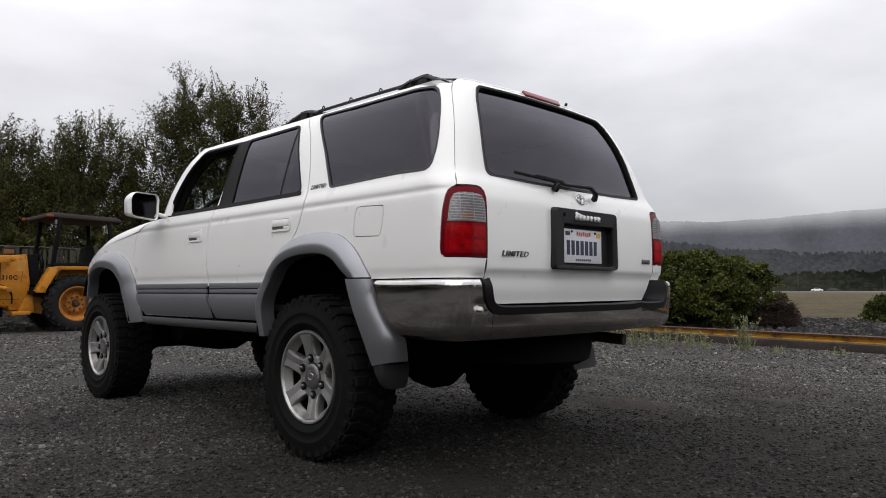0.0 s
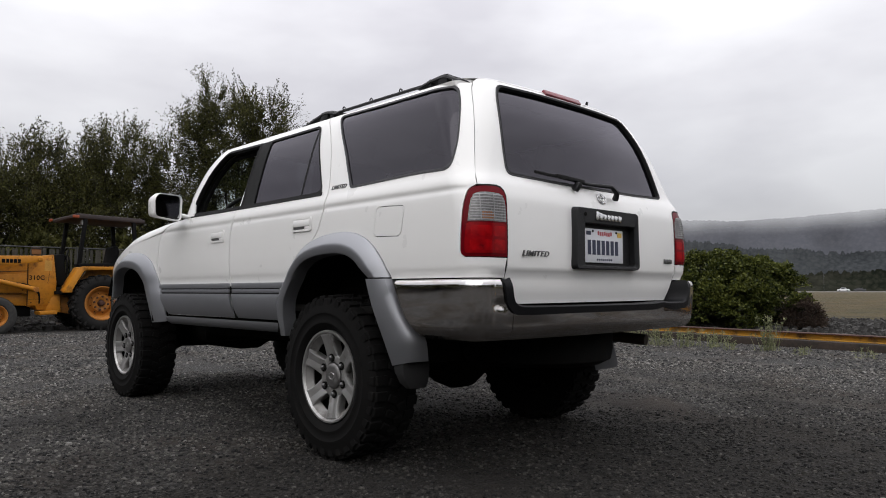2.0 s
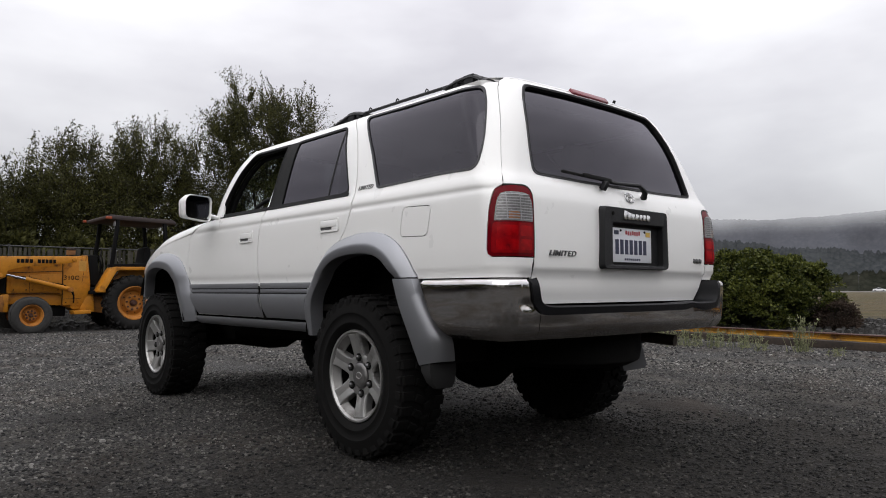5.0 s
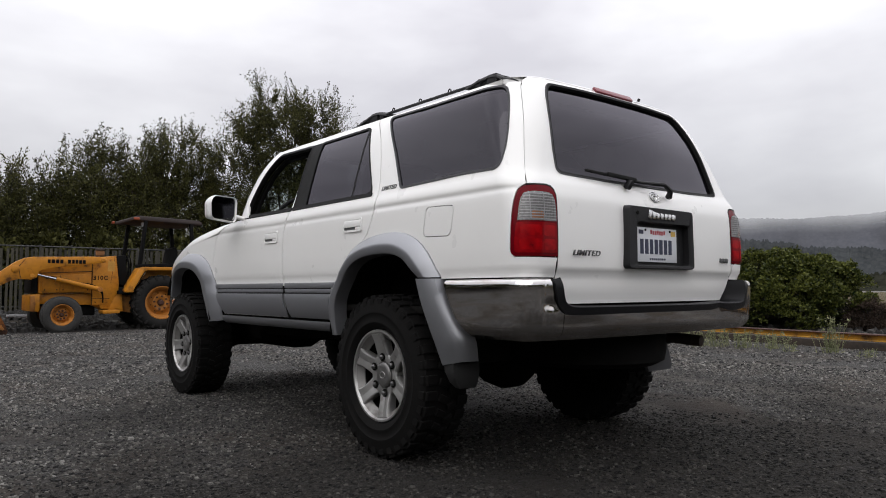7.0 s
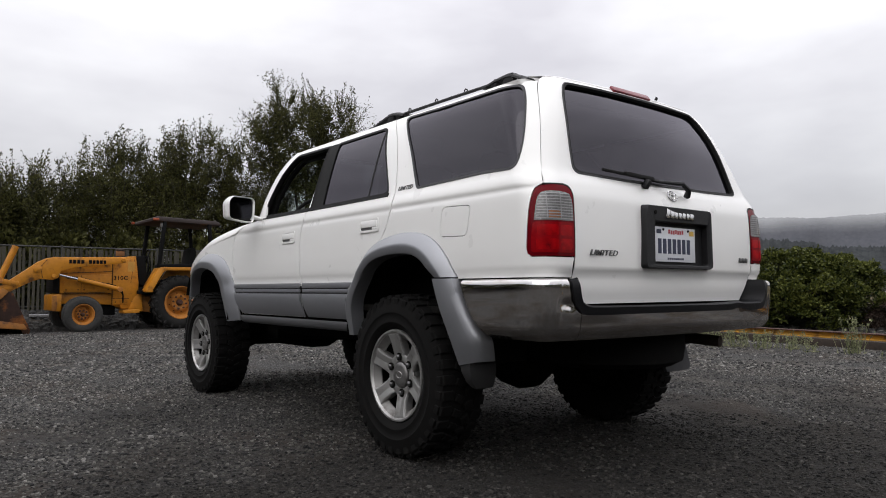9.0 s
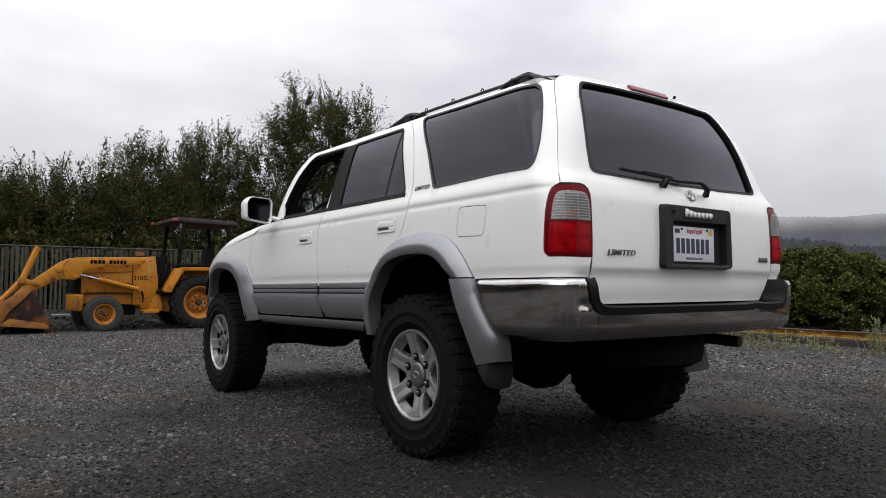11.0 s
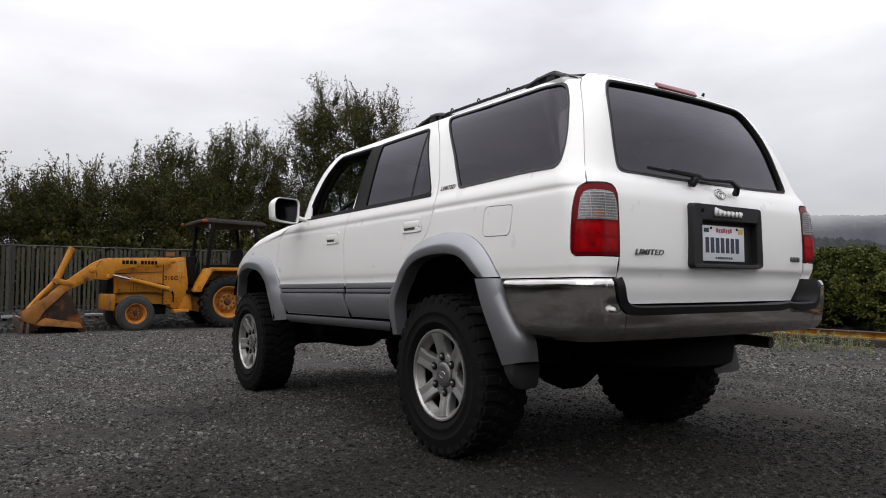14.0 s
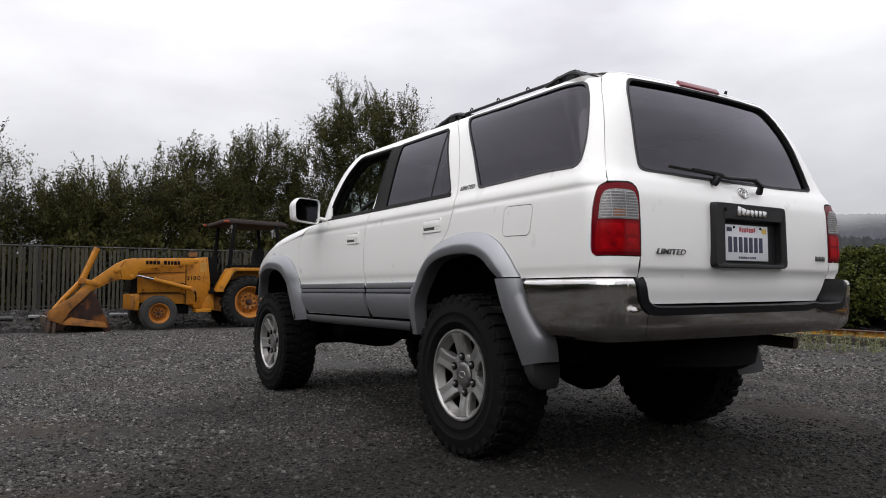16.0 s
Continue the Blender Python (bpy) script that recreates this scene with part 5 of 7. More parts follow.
# ---- ground: one sheet from the gravel lot to the far field ----
def ground_height(x, y):
    """The lot falls a little ahead of the car; a stony bank rises before the fence; the field falls away slowly."""
    z = -0.0125 * min(max(y - 3.2, 0), 12.5)
    bank = min(max((y - 15.9) / 2.6, 0), 1) if x < 14 else 0
    z += 0.32 * bank * bank * (3 - 2 * bank)
    edge = 7.15 + 0.17 * y
    far = max(x - edge - 1.0, 0)
    z += 0.10 * min(far, 1) - 0.0035 * min(max(far - 12, 0), 400)
    near = max(0.0, 1 - math.hypot(x, y) / 40)
    return z + 0.012 * near * noise.noise(Vector((x * 0.5, y * 0.5, 0.3)))


def graded(lo, hi, near, far_step, grow):
    """Positions that lie close together near the middle and wider apart outwards."""
    out, p, s = [0.0], 0.0, near
    while p < hi:
        p += s
        s = min(s * grow, far_step)
        out.append(p)
    p, s = 0.0, near
    while p > lo:
        p -= s
        s = min(s * grow, far_step)
        out.append(p)
    return sorted(out)


def foreground_shade(n, l, co):
    """Ragged mask round the car's tail, where foreground shade is painted into the colour."""
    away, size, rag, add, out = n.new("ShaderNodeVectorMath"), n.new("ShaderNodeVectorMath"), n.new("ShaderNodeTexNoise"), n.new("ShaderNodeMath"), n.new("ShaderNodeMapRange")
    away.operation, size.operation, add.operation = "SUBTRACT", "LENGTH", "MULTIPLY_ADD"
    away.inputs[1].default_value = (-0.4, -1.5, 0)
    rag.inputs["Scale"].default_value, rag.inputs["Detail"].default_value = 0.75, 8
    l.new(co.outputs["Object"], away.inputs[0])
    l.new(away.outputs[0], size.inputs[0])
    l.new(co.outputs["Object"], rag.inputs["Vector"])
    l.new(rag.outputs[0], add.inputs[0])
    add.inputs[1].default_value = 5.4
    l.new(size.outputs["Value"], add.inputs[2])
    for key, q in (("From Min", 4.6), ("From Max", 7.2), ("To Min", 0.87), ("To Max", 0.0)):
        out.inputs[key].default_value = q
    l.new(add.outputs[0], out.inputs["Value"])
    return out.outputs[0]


def stone_material():
    m = material("gravel_stone", (0.87, 0.857, 0.832), 0.9, var=0.2, scale=40, spec=0.25)
    n, l = m.node_tree.nodes, m.node_tree.links
    b = n["Principled BSDF"]
    old = b.inputs["Base Color"].links[0].from_socket
    geo, ramp, tone = n.new("ShaderNodeNewGeometry"), n.new("ShaderNodeValToRGB"), n.new("ShaderNodeMix")
    e = ramp.color_ramp.elements
    e[0].position, e[0].color = 0.0, (0.016, 0.016, 0.017, 1)
    e[1].position, e[1].color = 1.0, (0.36, 0.355, 0.342, 1)
    for at, c in ((0.30, (0.048, 0.048, 0.049, 1)), (0.60, (0.118, 0.115, 0.109, 1)), (0.84, (0.180, 0.174, 0.163, 1)), (0.95, (0.240, 0.234, 0.225, 1))):
        e.new(at).color = c
    l.new(geo.outputs["Random Per Island"], ramp.inputs[0])
    tone.data_type, tone.blend_type = "RGBA", "MULTIPLY"
    tone.inputs["Factor"].default_value = 1.0
    l.new(ramp.outputs[0], tone.inputs["A"])
    l.new(old, tone.inputs["B"])
    old = tone.outputs["Result"]
    co = n.new("ShaderNodeTexCoord")
    # stones inside the foreground mask are painted darker, as if shaded
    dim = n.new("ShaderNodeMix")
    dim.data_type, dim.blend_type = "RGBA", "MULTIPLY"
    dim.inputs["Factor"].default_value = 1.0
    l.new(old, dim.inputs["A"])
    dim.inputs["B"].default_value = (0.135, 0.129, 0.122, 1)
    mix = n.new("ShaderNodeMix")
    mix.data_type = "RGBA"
    l.new(foreground_shade(n, l, co), mix.inputs["Factor"])
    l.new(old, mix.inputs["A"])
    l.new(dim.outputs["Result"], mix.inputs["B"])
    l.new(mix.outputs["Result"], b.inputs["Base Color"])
    return m


def ground_material():
    m = bpy.data.materials.new("gravel_and_field")
    m.use_nodes = True
    n, l = m.node_tree.nodes, m.node_tree.links
    b = n["Principled BSDF"]
    b.inputs["Roughness"].default_value = 0.95
    b.inputs["Specular IOR Level"].default_value = 0.15
    co = n.new("ShaderNodeTexCoord")

    def tex(kind, scale, **kw):
        t = n.new(kind)
        t.inputs["Scale"].default_value = scale
        for k, v in kw.items():
            t.inputs[k].default_value = v
        l.new(co.outputs["Object"], t.inputs["Vector"])
        return t

    def math_node(op, a, b2):
        t = n.new("ShaderNodeMath")
        t.operation = op
        for i, v in enumerate((a, b2)):
            if isinstance(v, (int, float)):
                t.inputs[i].default_value = v
            else:
                l.new(v, t.inputs[i])
        return t.outputs[0]

    def blend(f, a, c):
        t = n.new("ShaderNodeMix")
        t.data_type = "RGBA"
        for key, v in (("Factor", f), ("A", a), ("B", c)):
            if isinstance(v, tuple):
                t.inputs[key].default_value = (*v, 1)
            elif isinstance(v, float):
                t.inputs[key].default_value = v
            else:
                l.new(v, t.inputs[key])
        return t.outputs["Result"]

    def span(v, a, c, lo=0.0, hi=1.0):
        t = n.new("ShaderNodeMapRange")
        for key, q in (("From Min", a), ("From Max", c), ("To Min", lo), ("To Max", hi)):
            t.inputs[key].default_value = q
        l.new(v, t.inputs["Value"])
        return t.outputs[0]
    chips = tex("ShaderNodeTexVoronoi", 80.0, Randomness=1.0)
    coarse = tex("ShaderNodeTexVoronoi", 27.0, Randomness=1.0)
    broad = tex("ShaderNodeTexNoise", 0.55, Detail=5.0, Roughness=0.6)
    stain = tex("ShaderNodeTexNoise", 2.2, Detail=6.0, Roughness=0.62)
    sep = n.new("ShaderNodeSeparateXYZ")
    l.new(co.outputs["Object"], sep.inputs[0])
    hue = n.new("ShaderNodeSeparateColor")
    l.new(chips.outputs["Color"], hue.inputs[0])
    stone = blend(math_node("POWER", hue.outputs[0], 1.6), (0.023, 0.023, 0.024), (0.225, 0.221, 0.212))
    # chip edges painted dark, for the shade in the crevices
    stone = blend(span(chips.outputs["Distance"], 0.28, 0.66, 0.0, 0.85), stone, (0.012, 0.0115, 0.011))
    hue2 = n.new("ShaderNodeSeparateColor")
    l.new(coarse.outputs["Color"], hue2.inputs[0])
    stone = blend(span(hue2.outputs[1], 0.75, 0.95, 0.0, 0.8), stone, (0.052, 0.047, 0.043))
    dust = blend(span(stain.outputs[0], 0.54, 0.74, 0.0, 0.7), stone, (0.070, 0.064, 0.058))
    gravel = blend(span(broad.outputs[0], 0.35, 0.7, 0.0, 0.5), dust, (0.054, 0.052, 0.050))
    # dry field beyond the beam
    grass_n = tex("ShaderNodeTexNoise", 0.22, Detail=10.0, Roughness=0.7)
    grass_f = tex("ShaderNodeTexNoise", 3.0, Detail=6.0, Roughness=0.7)
    dry = blend(span(grass_n.outputs[0], 0.40, 0.60), (0.095, 0.070, 0.036), (0.050, 0.052, 0.022))
    dry = blend(span(grass_f.outputs[0], 0.35, 0.7, 0.0, 0.5), dry, (0.120, 0.092, 0.055))
    edge = math_node("SUBTRACT", sep.outputs["X"], math_node("MULTIPLY", sep.outputs["Y"], 0.17))
    edge = math_node("ADD", edge, span(stain.outputs[0], 0.3, 0.7, -1.2, 1.2))
    col = blend(span(edge, 13.0, 14.6), gravel, dry)
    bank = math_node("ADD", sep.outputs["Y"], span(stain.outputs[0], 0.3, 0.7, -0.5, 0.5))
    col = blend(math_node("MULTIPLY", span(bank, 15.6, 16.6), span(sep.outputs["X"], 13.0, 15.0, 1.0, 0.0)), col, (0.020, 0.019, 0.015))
    # pale tyre tracks of pressed sand, and brown dirt between the stones
    for x0, lean, half, amount in ((1.35, 0.10, 0.16, 0.55), (2.75, 0.10, 0.22, 0.40), (4.6, 0.14, 0.30, 0.30)):
        off = math_node("ADD", math_node("SUBTRACT", sep.outputs["X"], math_node("MULTIPLY", sep.outputs["Y"], lean)), span(stain.outputs[0], 0.3, 0.7, -0.22, 0.22))
        off = math_node("ABSOLUTE", math_node("SUBTRACT", off, x0), 0.0)
        col = blend(math_node("MULTIPLY", span(off, half * 0.3, half, amount, 0.0), span(sep.outputs["Y"], 0.6, 1.6, 1.0, 0.0)), col, (0.150, 0.135, 0.118))
    soil = tex("ShaderNodeTexNoise", 0.9, Detail=6.0, Roughness=0.65)
    col = blend(span(soil.outputs[0], 0.50, 0.62, 0.0, 0.8), col, (0.052, 0.042, 0.034))
    # the same foreground shade, painted into the ground's colour
    col = blend(foreground_shade(n, l, co), col, (0.0125, 0.0110, 0.0095))
    l.new(col, b.inputs["Base Color"])
    bump = n.new("ShaderNodeBump")
    bump.inputs["Strength"].default_value, bump.inputs["Distance"].default_value = 1.0, 0.016
    height = math_node("ADD", math_node("MULTIPLY", span(chips.outputs["Distance"], 0.0, 0.8, 1.0, 0.0), hue.outputs[1]), math_node("MULTIPLY", span(coarse.outputs["Distance"], 0.0, 0.8, 1.0, 0.0), 0.8))
    l.new(height, bump.inputs["Height"])
    l.new(bump.outputs[0], b.inputs["Normal"])
    return m


def fast_mesh(name, verts, faces, mat, smoothed=False):
    """A mesh straight from arrays; faces all have the same number of corners."""
    me = bpy.data.meshes.new(name)
    nv, (nf, k) = len(verts), faces.shape
    me.vertices.add(nv)
    me.vertices.foreach_set("co", np.ascontiguousarray(verts, np.float32).ravel())
    me.loops.add(nf * k)
    me.loops.foreach_set("vertex_index", np.ascontiguousarray(faces, np.int32).ravel())
    me.polygons.add(nf)
    me.polygons.foreach_set("loop_start", np.arange(0, nf * k, k, dtype=np.int32))
    me.polygons.foreach_set("use_smooth", np.full(nf, smoothed, bool))
    me.update(calc_edges=True)
    me.materials.append(mat)
    return me


M_ground = ground_material()
gxs, gys = graded(-2600, 3600, 0.5, 400, 1.10), graded(-2600, 3600, 0.5, 400, 1.10)
gverts = np.array([(x, y, ground_height(x, y)) for y in gys for x in gxs])
gw = len(gxs)
gi = np.array([(j * gw + i, j * gw + i + 1, (j + 1) * gw + i + 1, (j + 1) * gw + i) for j in range(len(gys) - 1) for i in range(gw - 1)])
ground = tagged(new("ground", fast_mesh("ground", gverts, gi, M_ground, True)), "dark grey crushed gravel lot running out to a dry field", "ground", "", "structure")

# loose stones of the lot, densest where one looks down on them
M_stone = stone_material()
M_rock = material("bank_rock", (0.052, 0.050, 0.048), 0.9, var=0.3, scale=6, bump=0.6, bump_scale=18, spec=0.2, island=True)
M_rock_dark = material("dark_rock", (0.034, 0.033, 0.032), 0.9, var=0.3, scale=6, bump=0.6, bump_scale=18, spec=0.2, island=True)


def stones(name, centres, sizes, mat, seed, flat=0.6, sides=5):
    """Many small angular stones in one mesh: squashed, jittered double pyramids with a cut top."""
    rs = np.random.RandomState(seed)
    n = len(centres)
    k = sides
    ang = np.linspace(0, 2 * np.pi, k, endpoint=False)[None, :] + rs.rand(n, 1) * 6.28
    rad = sizes[:, None] * (0.75 + 0.5 * rs.rand(n, k))
    low = np.stack([np.cos(ang) * rad, np.sin(ang) * rad, -0.35 * sizes[:, None] * np.ones((1, k))], -1)
    top = np.stack([np.cos(ang + 0.3) * rad * 0.62, np.sin(ang + 0.3) * rad * 0.62, sizes[:, None] * flat * (0.5 + 0.6 * rs.rand(n, k))], -1)
    apex = np.stack([np.zeros(n), np.zeros(n), sizes * flat * 0.95], -1)[:, None, :]
    v = np.concatenate([low, top, apex], 1) + centres[:, None, :]
    m = 2 * k + 1
    f = []
    for i in range(k):
        j = (i + 1) % k
        f += [(i, j, k + j), (i, k + j, k + i)] + ([(k + i, k + j, 2 * k)] if k > 4 else [])
    if k == 4:
        f += [(4, 5, 6), (4, 6, 7)]
    f = np.array(f)[None] + (np.arange(n) * m)[:, None, None]
    return fast_mesh(name, v.reshape(-1, 3), f.reshape(-1, 3), mat)


def scatter(n, seed, near, far, a0, a1):
    """Places on the lot as seen from the tripod's foot: even in distance and bearing, so that far stones lie sparser."""
    rs = np.random.RandomState(seed)
    d = np.sqrt(near ** 2 + (far ** 2 - near ** 2) * rs.rand(n) ** 1.25)
    a = np.radians(a0 + (a1 - a0) * rs.rand(n))
    x, y = EYE[0] + d * np.sin(a), EYE[1] + d * np.cos(a)
    patch = np.array([noise.noise(Vector((p * 0.9, q * 0.9, 4.0))) + 0.5 * noise.noise(Vector((p * 2.6, q * 2.6, 9.0))) for p, q in zip(x, y)])
    keep = (x < 7.08 + 0.17 * y) & (y < 14.9) & (patch < 0.10 + 0.5 * rs.rand(n))
    x, y = x[keep], y[keep]
    z = np.array([ground_height(p, q) for p, q in zip(x, y)])
    return np.stack([x, y, z], 1), rs


pts, rs = scatter(94000, 3, 1.9, 8.0, 0, 78)
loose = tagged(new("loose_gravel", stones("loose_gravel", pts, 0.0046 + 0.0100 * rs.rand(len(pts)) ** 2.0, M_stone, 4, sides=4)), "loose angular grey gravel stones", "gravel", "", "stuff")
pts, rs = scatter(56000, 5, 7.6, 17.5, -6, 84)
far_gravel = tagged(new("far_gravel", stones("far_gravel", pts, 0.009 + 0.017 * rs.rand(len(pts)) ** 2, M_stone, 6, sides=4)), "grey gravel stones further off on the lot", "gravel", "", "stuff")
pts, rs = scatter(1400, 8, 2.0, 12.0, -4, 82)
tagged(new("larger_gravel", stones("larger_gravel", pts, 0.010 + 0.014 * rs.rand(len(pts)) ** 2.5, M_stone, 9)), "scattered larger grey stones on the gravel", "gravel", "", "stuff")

# stony bank under the fence and riprap behind the beam
rs = np.random.RandomState(12)
n = 4200
bx, by = -9 + 22 * rs.rand(n), 15.3 + 3.6 * rs.rand(n) ** 1.1
bz = np.array([ground_height(a, c) for a, c in zip(bx, by)]) + 0.02
tagged(new("bank_stones", stones("bank_stones", np.stack([bx, by, bz], 1), 0.035 + 0.10 * rs.rand(n) ** 2, M_rock_dark, 13, 0.8)), "heaped dark grey rock pieces along the fence", "rocks", "", "stuff")
n = 9000
by = -7 + 15 * rs.rand(n)
bx = 7.9 + 0.17 * by + 5.2 * rs.rand(n)
bz = np.array([ground_height(a, c) for a, c in zip(bx, by)]) + 0.03
tagged(new("riprap", stones("riprap", np.stack([bx, by, bz], 1), 0.022 + 0.062 * rs.rand(n) ** 2.2, M_rock, 14, 0.9, 4)), "strip of broken grey rock behind the yellow beam", "rocks", "", "stuff")

# ---- plants ----
def leaf_material(name, dark, light, gloss=0.55):
    m = bpy.data.materials.new(name)
    m.use_nodes = True
    n, l = m.node_tree.nodes, m.node_tree.links
    b = n["Principled BSDF"]
    b.inputs["Roughness"].default_value = gloss
    b.inputs["Specular IOR Level"].default_value = 0.12
    geo, mix = n.new("ShaderNodeNewGeometry"), n.new("ShaderNodeMix")
    mix.data_type = "RGBA"
    co, big = n.new("ShaderNodeTexCoord"), n.new("ShaderNodeTexNoise")
    big.inputs["Scale"].default_value, big.inputs["Detail"].default_value = 1.3, 3
    l.new(co.outputs["Object"], big.inputs["Vector"])
    add = n.new("ShaderNodeMath")
    add.operation = "MULTIPLY"
    l.new(geo.outputs["Random Per Island"], add.inputs[0])
    rng = n.new("ShaderNodeMapRange")
    rng.inputs["From Min"].default_value, rng.inputs["From Max"].default_value = 0.3, 0.7
    rng.inputs["To Min"].default_value, rng.inputs["To Max"].default_value = 0.5, 1.4
    l.new(big.outputs[0], rng.inputs["Value"])
    l.new(rng.outputs[0], add.inputs[1])
    l.new(add.outputs[0], mix.inputs["Factor"])
    mix.inputs["A"].default_value, mix.inputs["B"].default_value = (*dark, 1), (*light, 1)
    l.new(mix.outputs["Result"], b.inputs["Base Color"])
    tr, ms, out = n.new("ShaderNodeBsdfTranslucent"), n.new("ShaderNodeMixShader"), n["Material Output"]
    ms.inputs[0].default_value = 0.22
    l.new(mix.outputs["Result"], tr.inputs[0])
    l.new(b.outputs[0], ms.inputs[1])
    l.new(tr.outputs[0], ms.inputs[2])
    l.new(ms.outputs[0], out.inputs[0])
    return m


M_leaf = leaf_material("willow_leaf", (0.009, 0.0105, 0.0034), (0.105, 0.104, 0.032))
M_bush = leaf_material("coyote_brush_leaf", (0.007, 0.015, 0.004), (0.106, 0.116, 0.026), 0.45)
M_twig_leaf = leaf_material("dry_twig", (0.024, 0.017, 0.013), (0.072, 0.052, 0.041), 0.8)
M_bark = material("bark", (0.022, 0.019, 0.016), 0.9, var=0.35, scale=10, bump=0.8, bump_scale=30)
M_weed = leaf_material("weed_green", (0.090, 0.108, 0.050), (0.30, 0.30, 0.175), 0.8)


def leaf_cloud(name, at, along, length, width, seed, mat):
    """Leaves as slim four-cornered blades, folded along the middle, at the points at and roughly along the given ways."""
    rs = np.random.RandomState(seed)
    n = len(at)
    d = along + 0.75 * rs.randn(n, 3)
    d /= np.linalg.norm(d, axis=1)[:, None] + 1e-9
    s = np.cross(d, rs.randn(n, 3))
    s /= np.linalg.norm(s, axis=1)[:, None] + 1e-9
    L = length * (0.6 + 0.8 * rs.rand(n))[:, None]
    W = width * (0.6 + 0.8 * rs.rand(n))[:, None]
    v = np.stack([at, at + d * L * 0.5 + s * W * 0.5, at + d * L, at + d * L * 0.5 - s * W * 0.5], 1)
    f = np.arange(4 * n).reshape(n, 4)
    return fast_mesh(name, v.reshape(-1, 3), f, mat)


def limbs(name, lines, mat, parent):
    """Trunk or limbs: tapered round bars joined into one mesh."""
    verts, faces, base = [], [], 0
    k = 3
    for pts_, r0, r1 in lines:
        pts_ = [Vector(p) for p in pts_]
        side = None
        for i, p in enumerate(pts_):
            d = (pts_[min(i + 1, len(pts_) - 1)] - pts_[max(i - 1, 0)]).normalized()
            side = d.orthogonal().normalized() if side is None else (side - d * side.dot(d)).normalized()
            up = d.cross(side)
            r = r0 + (r1 - r0) * i / max(len(pts_) - 1, 1)
            verts += [p + (side * math.cos(6.2832 * j / k) + up * math.sin(6.2832 * j / k)) * r for j in range(k)]
        for i in range(len(pts_) - 1):
            faces += [(base + i * k + j, base + i * k + (j + 1) % k, base + (i + 1) * k + (j + 1) % k, base + (i + 1) * k + j) for j in range(k)]
        base += len(pts_) * k
    return under(name, mesh_of(name, verts, faces, True, mat), parent)


def tree(x, y, lobes, seed, leaves, label, shoots=26, leaf=(0.082, 0.034), name="tree", clumps=230):
    """A many-stemmed tree: stems fork into limbs that reach into the lobes of the crown, and small leaves sit in clumps round their twigs.
    lobes: (dx, dy, z, rx, ry, rz)."""
    rs = np.random.RandomState(seed)
    z0 = ground_height(x, y)
    ob = thing(name, label, "tree", pose(x, y, z0), "trees behind the fence")
    trunk_lines, limb_lines, at, way = [], [], [], []
    total = sum(l[3] * l[4] * l[5] for l in lobes)
    for dx, dy, z, rx, ry, rz in lobes:
        c = np.array([dx, dy, z])
        foot = np.array([rs.randn() * 0.15, rs.randn() * 0.15, 0])
        mid = (foot + c) / 2 + np.array([rs.randn() * 0.2, rs.randn() * 0.2, 0.2])
        stem = fluent([foot, mid, c - np.array([0, 0, rz * 0.4])], 8)
        trunk_lines.append((stem, 0.08, 0.03))
        share = rx * ry * rz / total
        m = max(8, int(clumps * share))
        per = int(leaves * share / m)
        for _ in range(m):
            u = rs.randn(3)
            u /= np.linalg.norm(u)
            r = rs.rand() ** 0.38
            # uneven outline: some clumps stand out, others stay short
            r *= 0.70 + 0.55 * rs.rand()
            tip = c + u * np.array([rx, ry, rz]) * r
            tip[2] = max(tip[2], 0.5)
            a = stem[rs.randint(3, 8)]
            bend = (a + tip) / 2 + np.array([0, 0, 0.15 + 0.2 * rs.rand()])
            limb_lines.append((fluent([a, bend, tip], 6), 0.016, 0.004))
            size = 0.24 + 0.34 * rs.rand()
            up = u * 0.5 + np.array([0, 0, 0.9])
            q = rs.randn(per, 3) * np.array([size, size, size * 0.85]) * 0.55
            # twigs: pull the leaves onto a few lines that leave the limb's end
            tw = rs.randn(9, 3) * 0.6 + up
            tw /= np.linalg.norm(tw, axis=1)[:, None]
            pick = rs.randint(0, 9, per)
            t = rs.rand(per, 1) ** 1.3 * size * 2.5
            q = 0.30 * q + tw[pick] * (t - size * 0.7)
            at.append(tip + q)
            way.append(tw[pick] * 0.9)
            limb_lines += [([tip - w * size * 0.5, tip + w * size * 1.5], 0.006, 0.003) for w in tw[:3]]
    # long upright shoots above the crown
    for _ in range(shoots):
        dx, dy, z, rx, ry, rz = lobes[rs.randint(len(lobes))]
        a = rs.rand() * 6.28
        r = rs.rand() ** 0.5 * 0.85
        base = np.array([dx + rx * r * math.cos(a), dy + ry * r * math.sin(a), z + rz * math.sqrt(max(1 - r * r, 0)) * 0.85])
        tall = 0.3 + 0.95 * rs.rand() ** 1.3
        lean = np.array([rs.randn() * 0.22, rs.randn() * 0.22, 1.0])
        line = np.array([base + lean * tall * s for s in np.linspace(0, 1, 5)])
        limb_lines.append((line, 0.011, 0.004))
        k = int(70 * tall)
        s = rs.rand(k, 1) ** 1.25
        at.append(base + lean * tall * s + rs.randn(k, 3) * (0.016 + 0.05 * (1 - s)))
        way.append(np.tile(lean * 0.8, (k, 1)))
    limbs("trunk", trunk_lines, M_bark, ob)
    limbs("branchwork", limb_lines, M_bark, ob)
    tagged(under("crown", leaf_cloud("crown", np.concatenate(at), np.concatenate(way), leaf[0], leaf[1], seed + 1, M_leaf), ob), kind="stuff")
    return ob


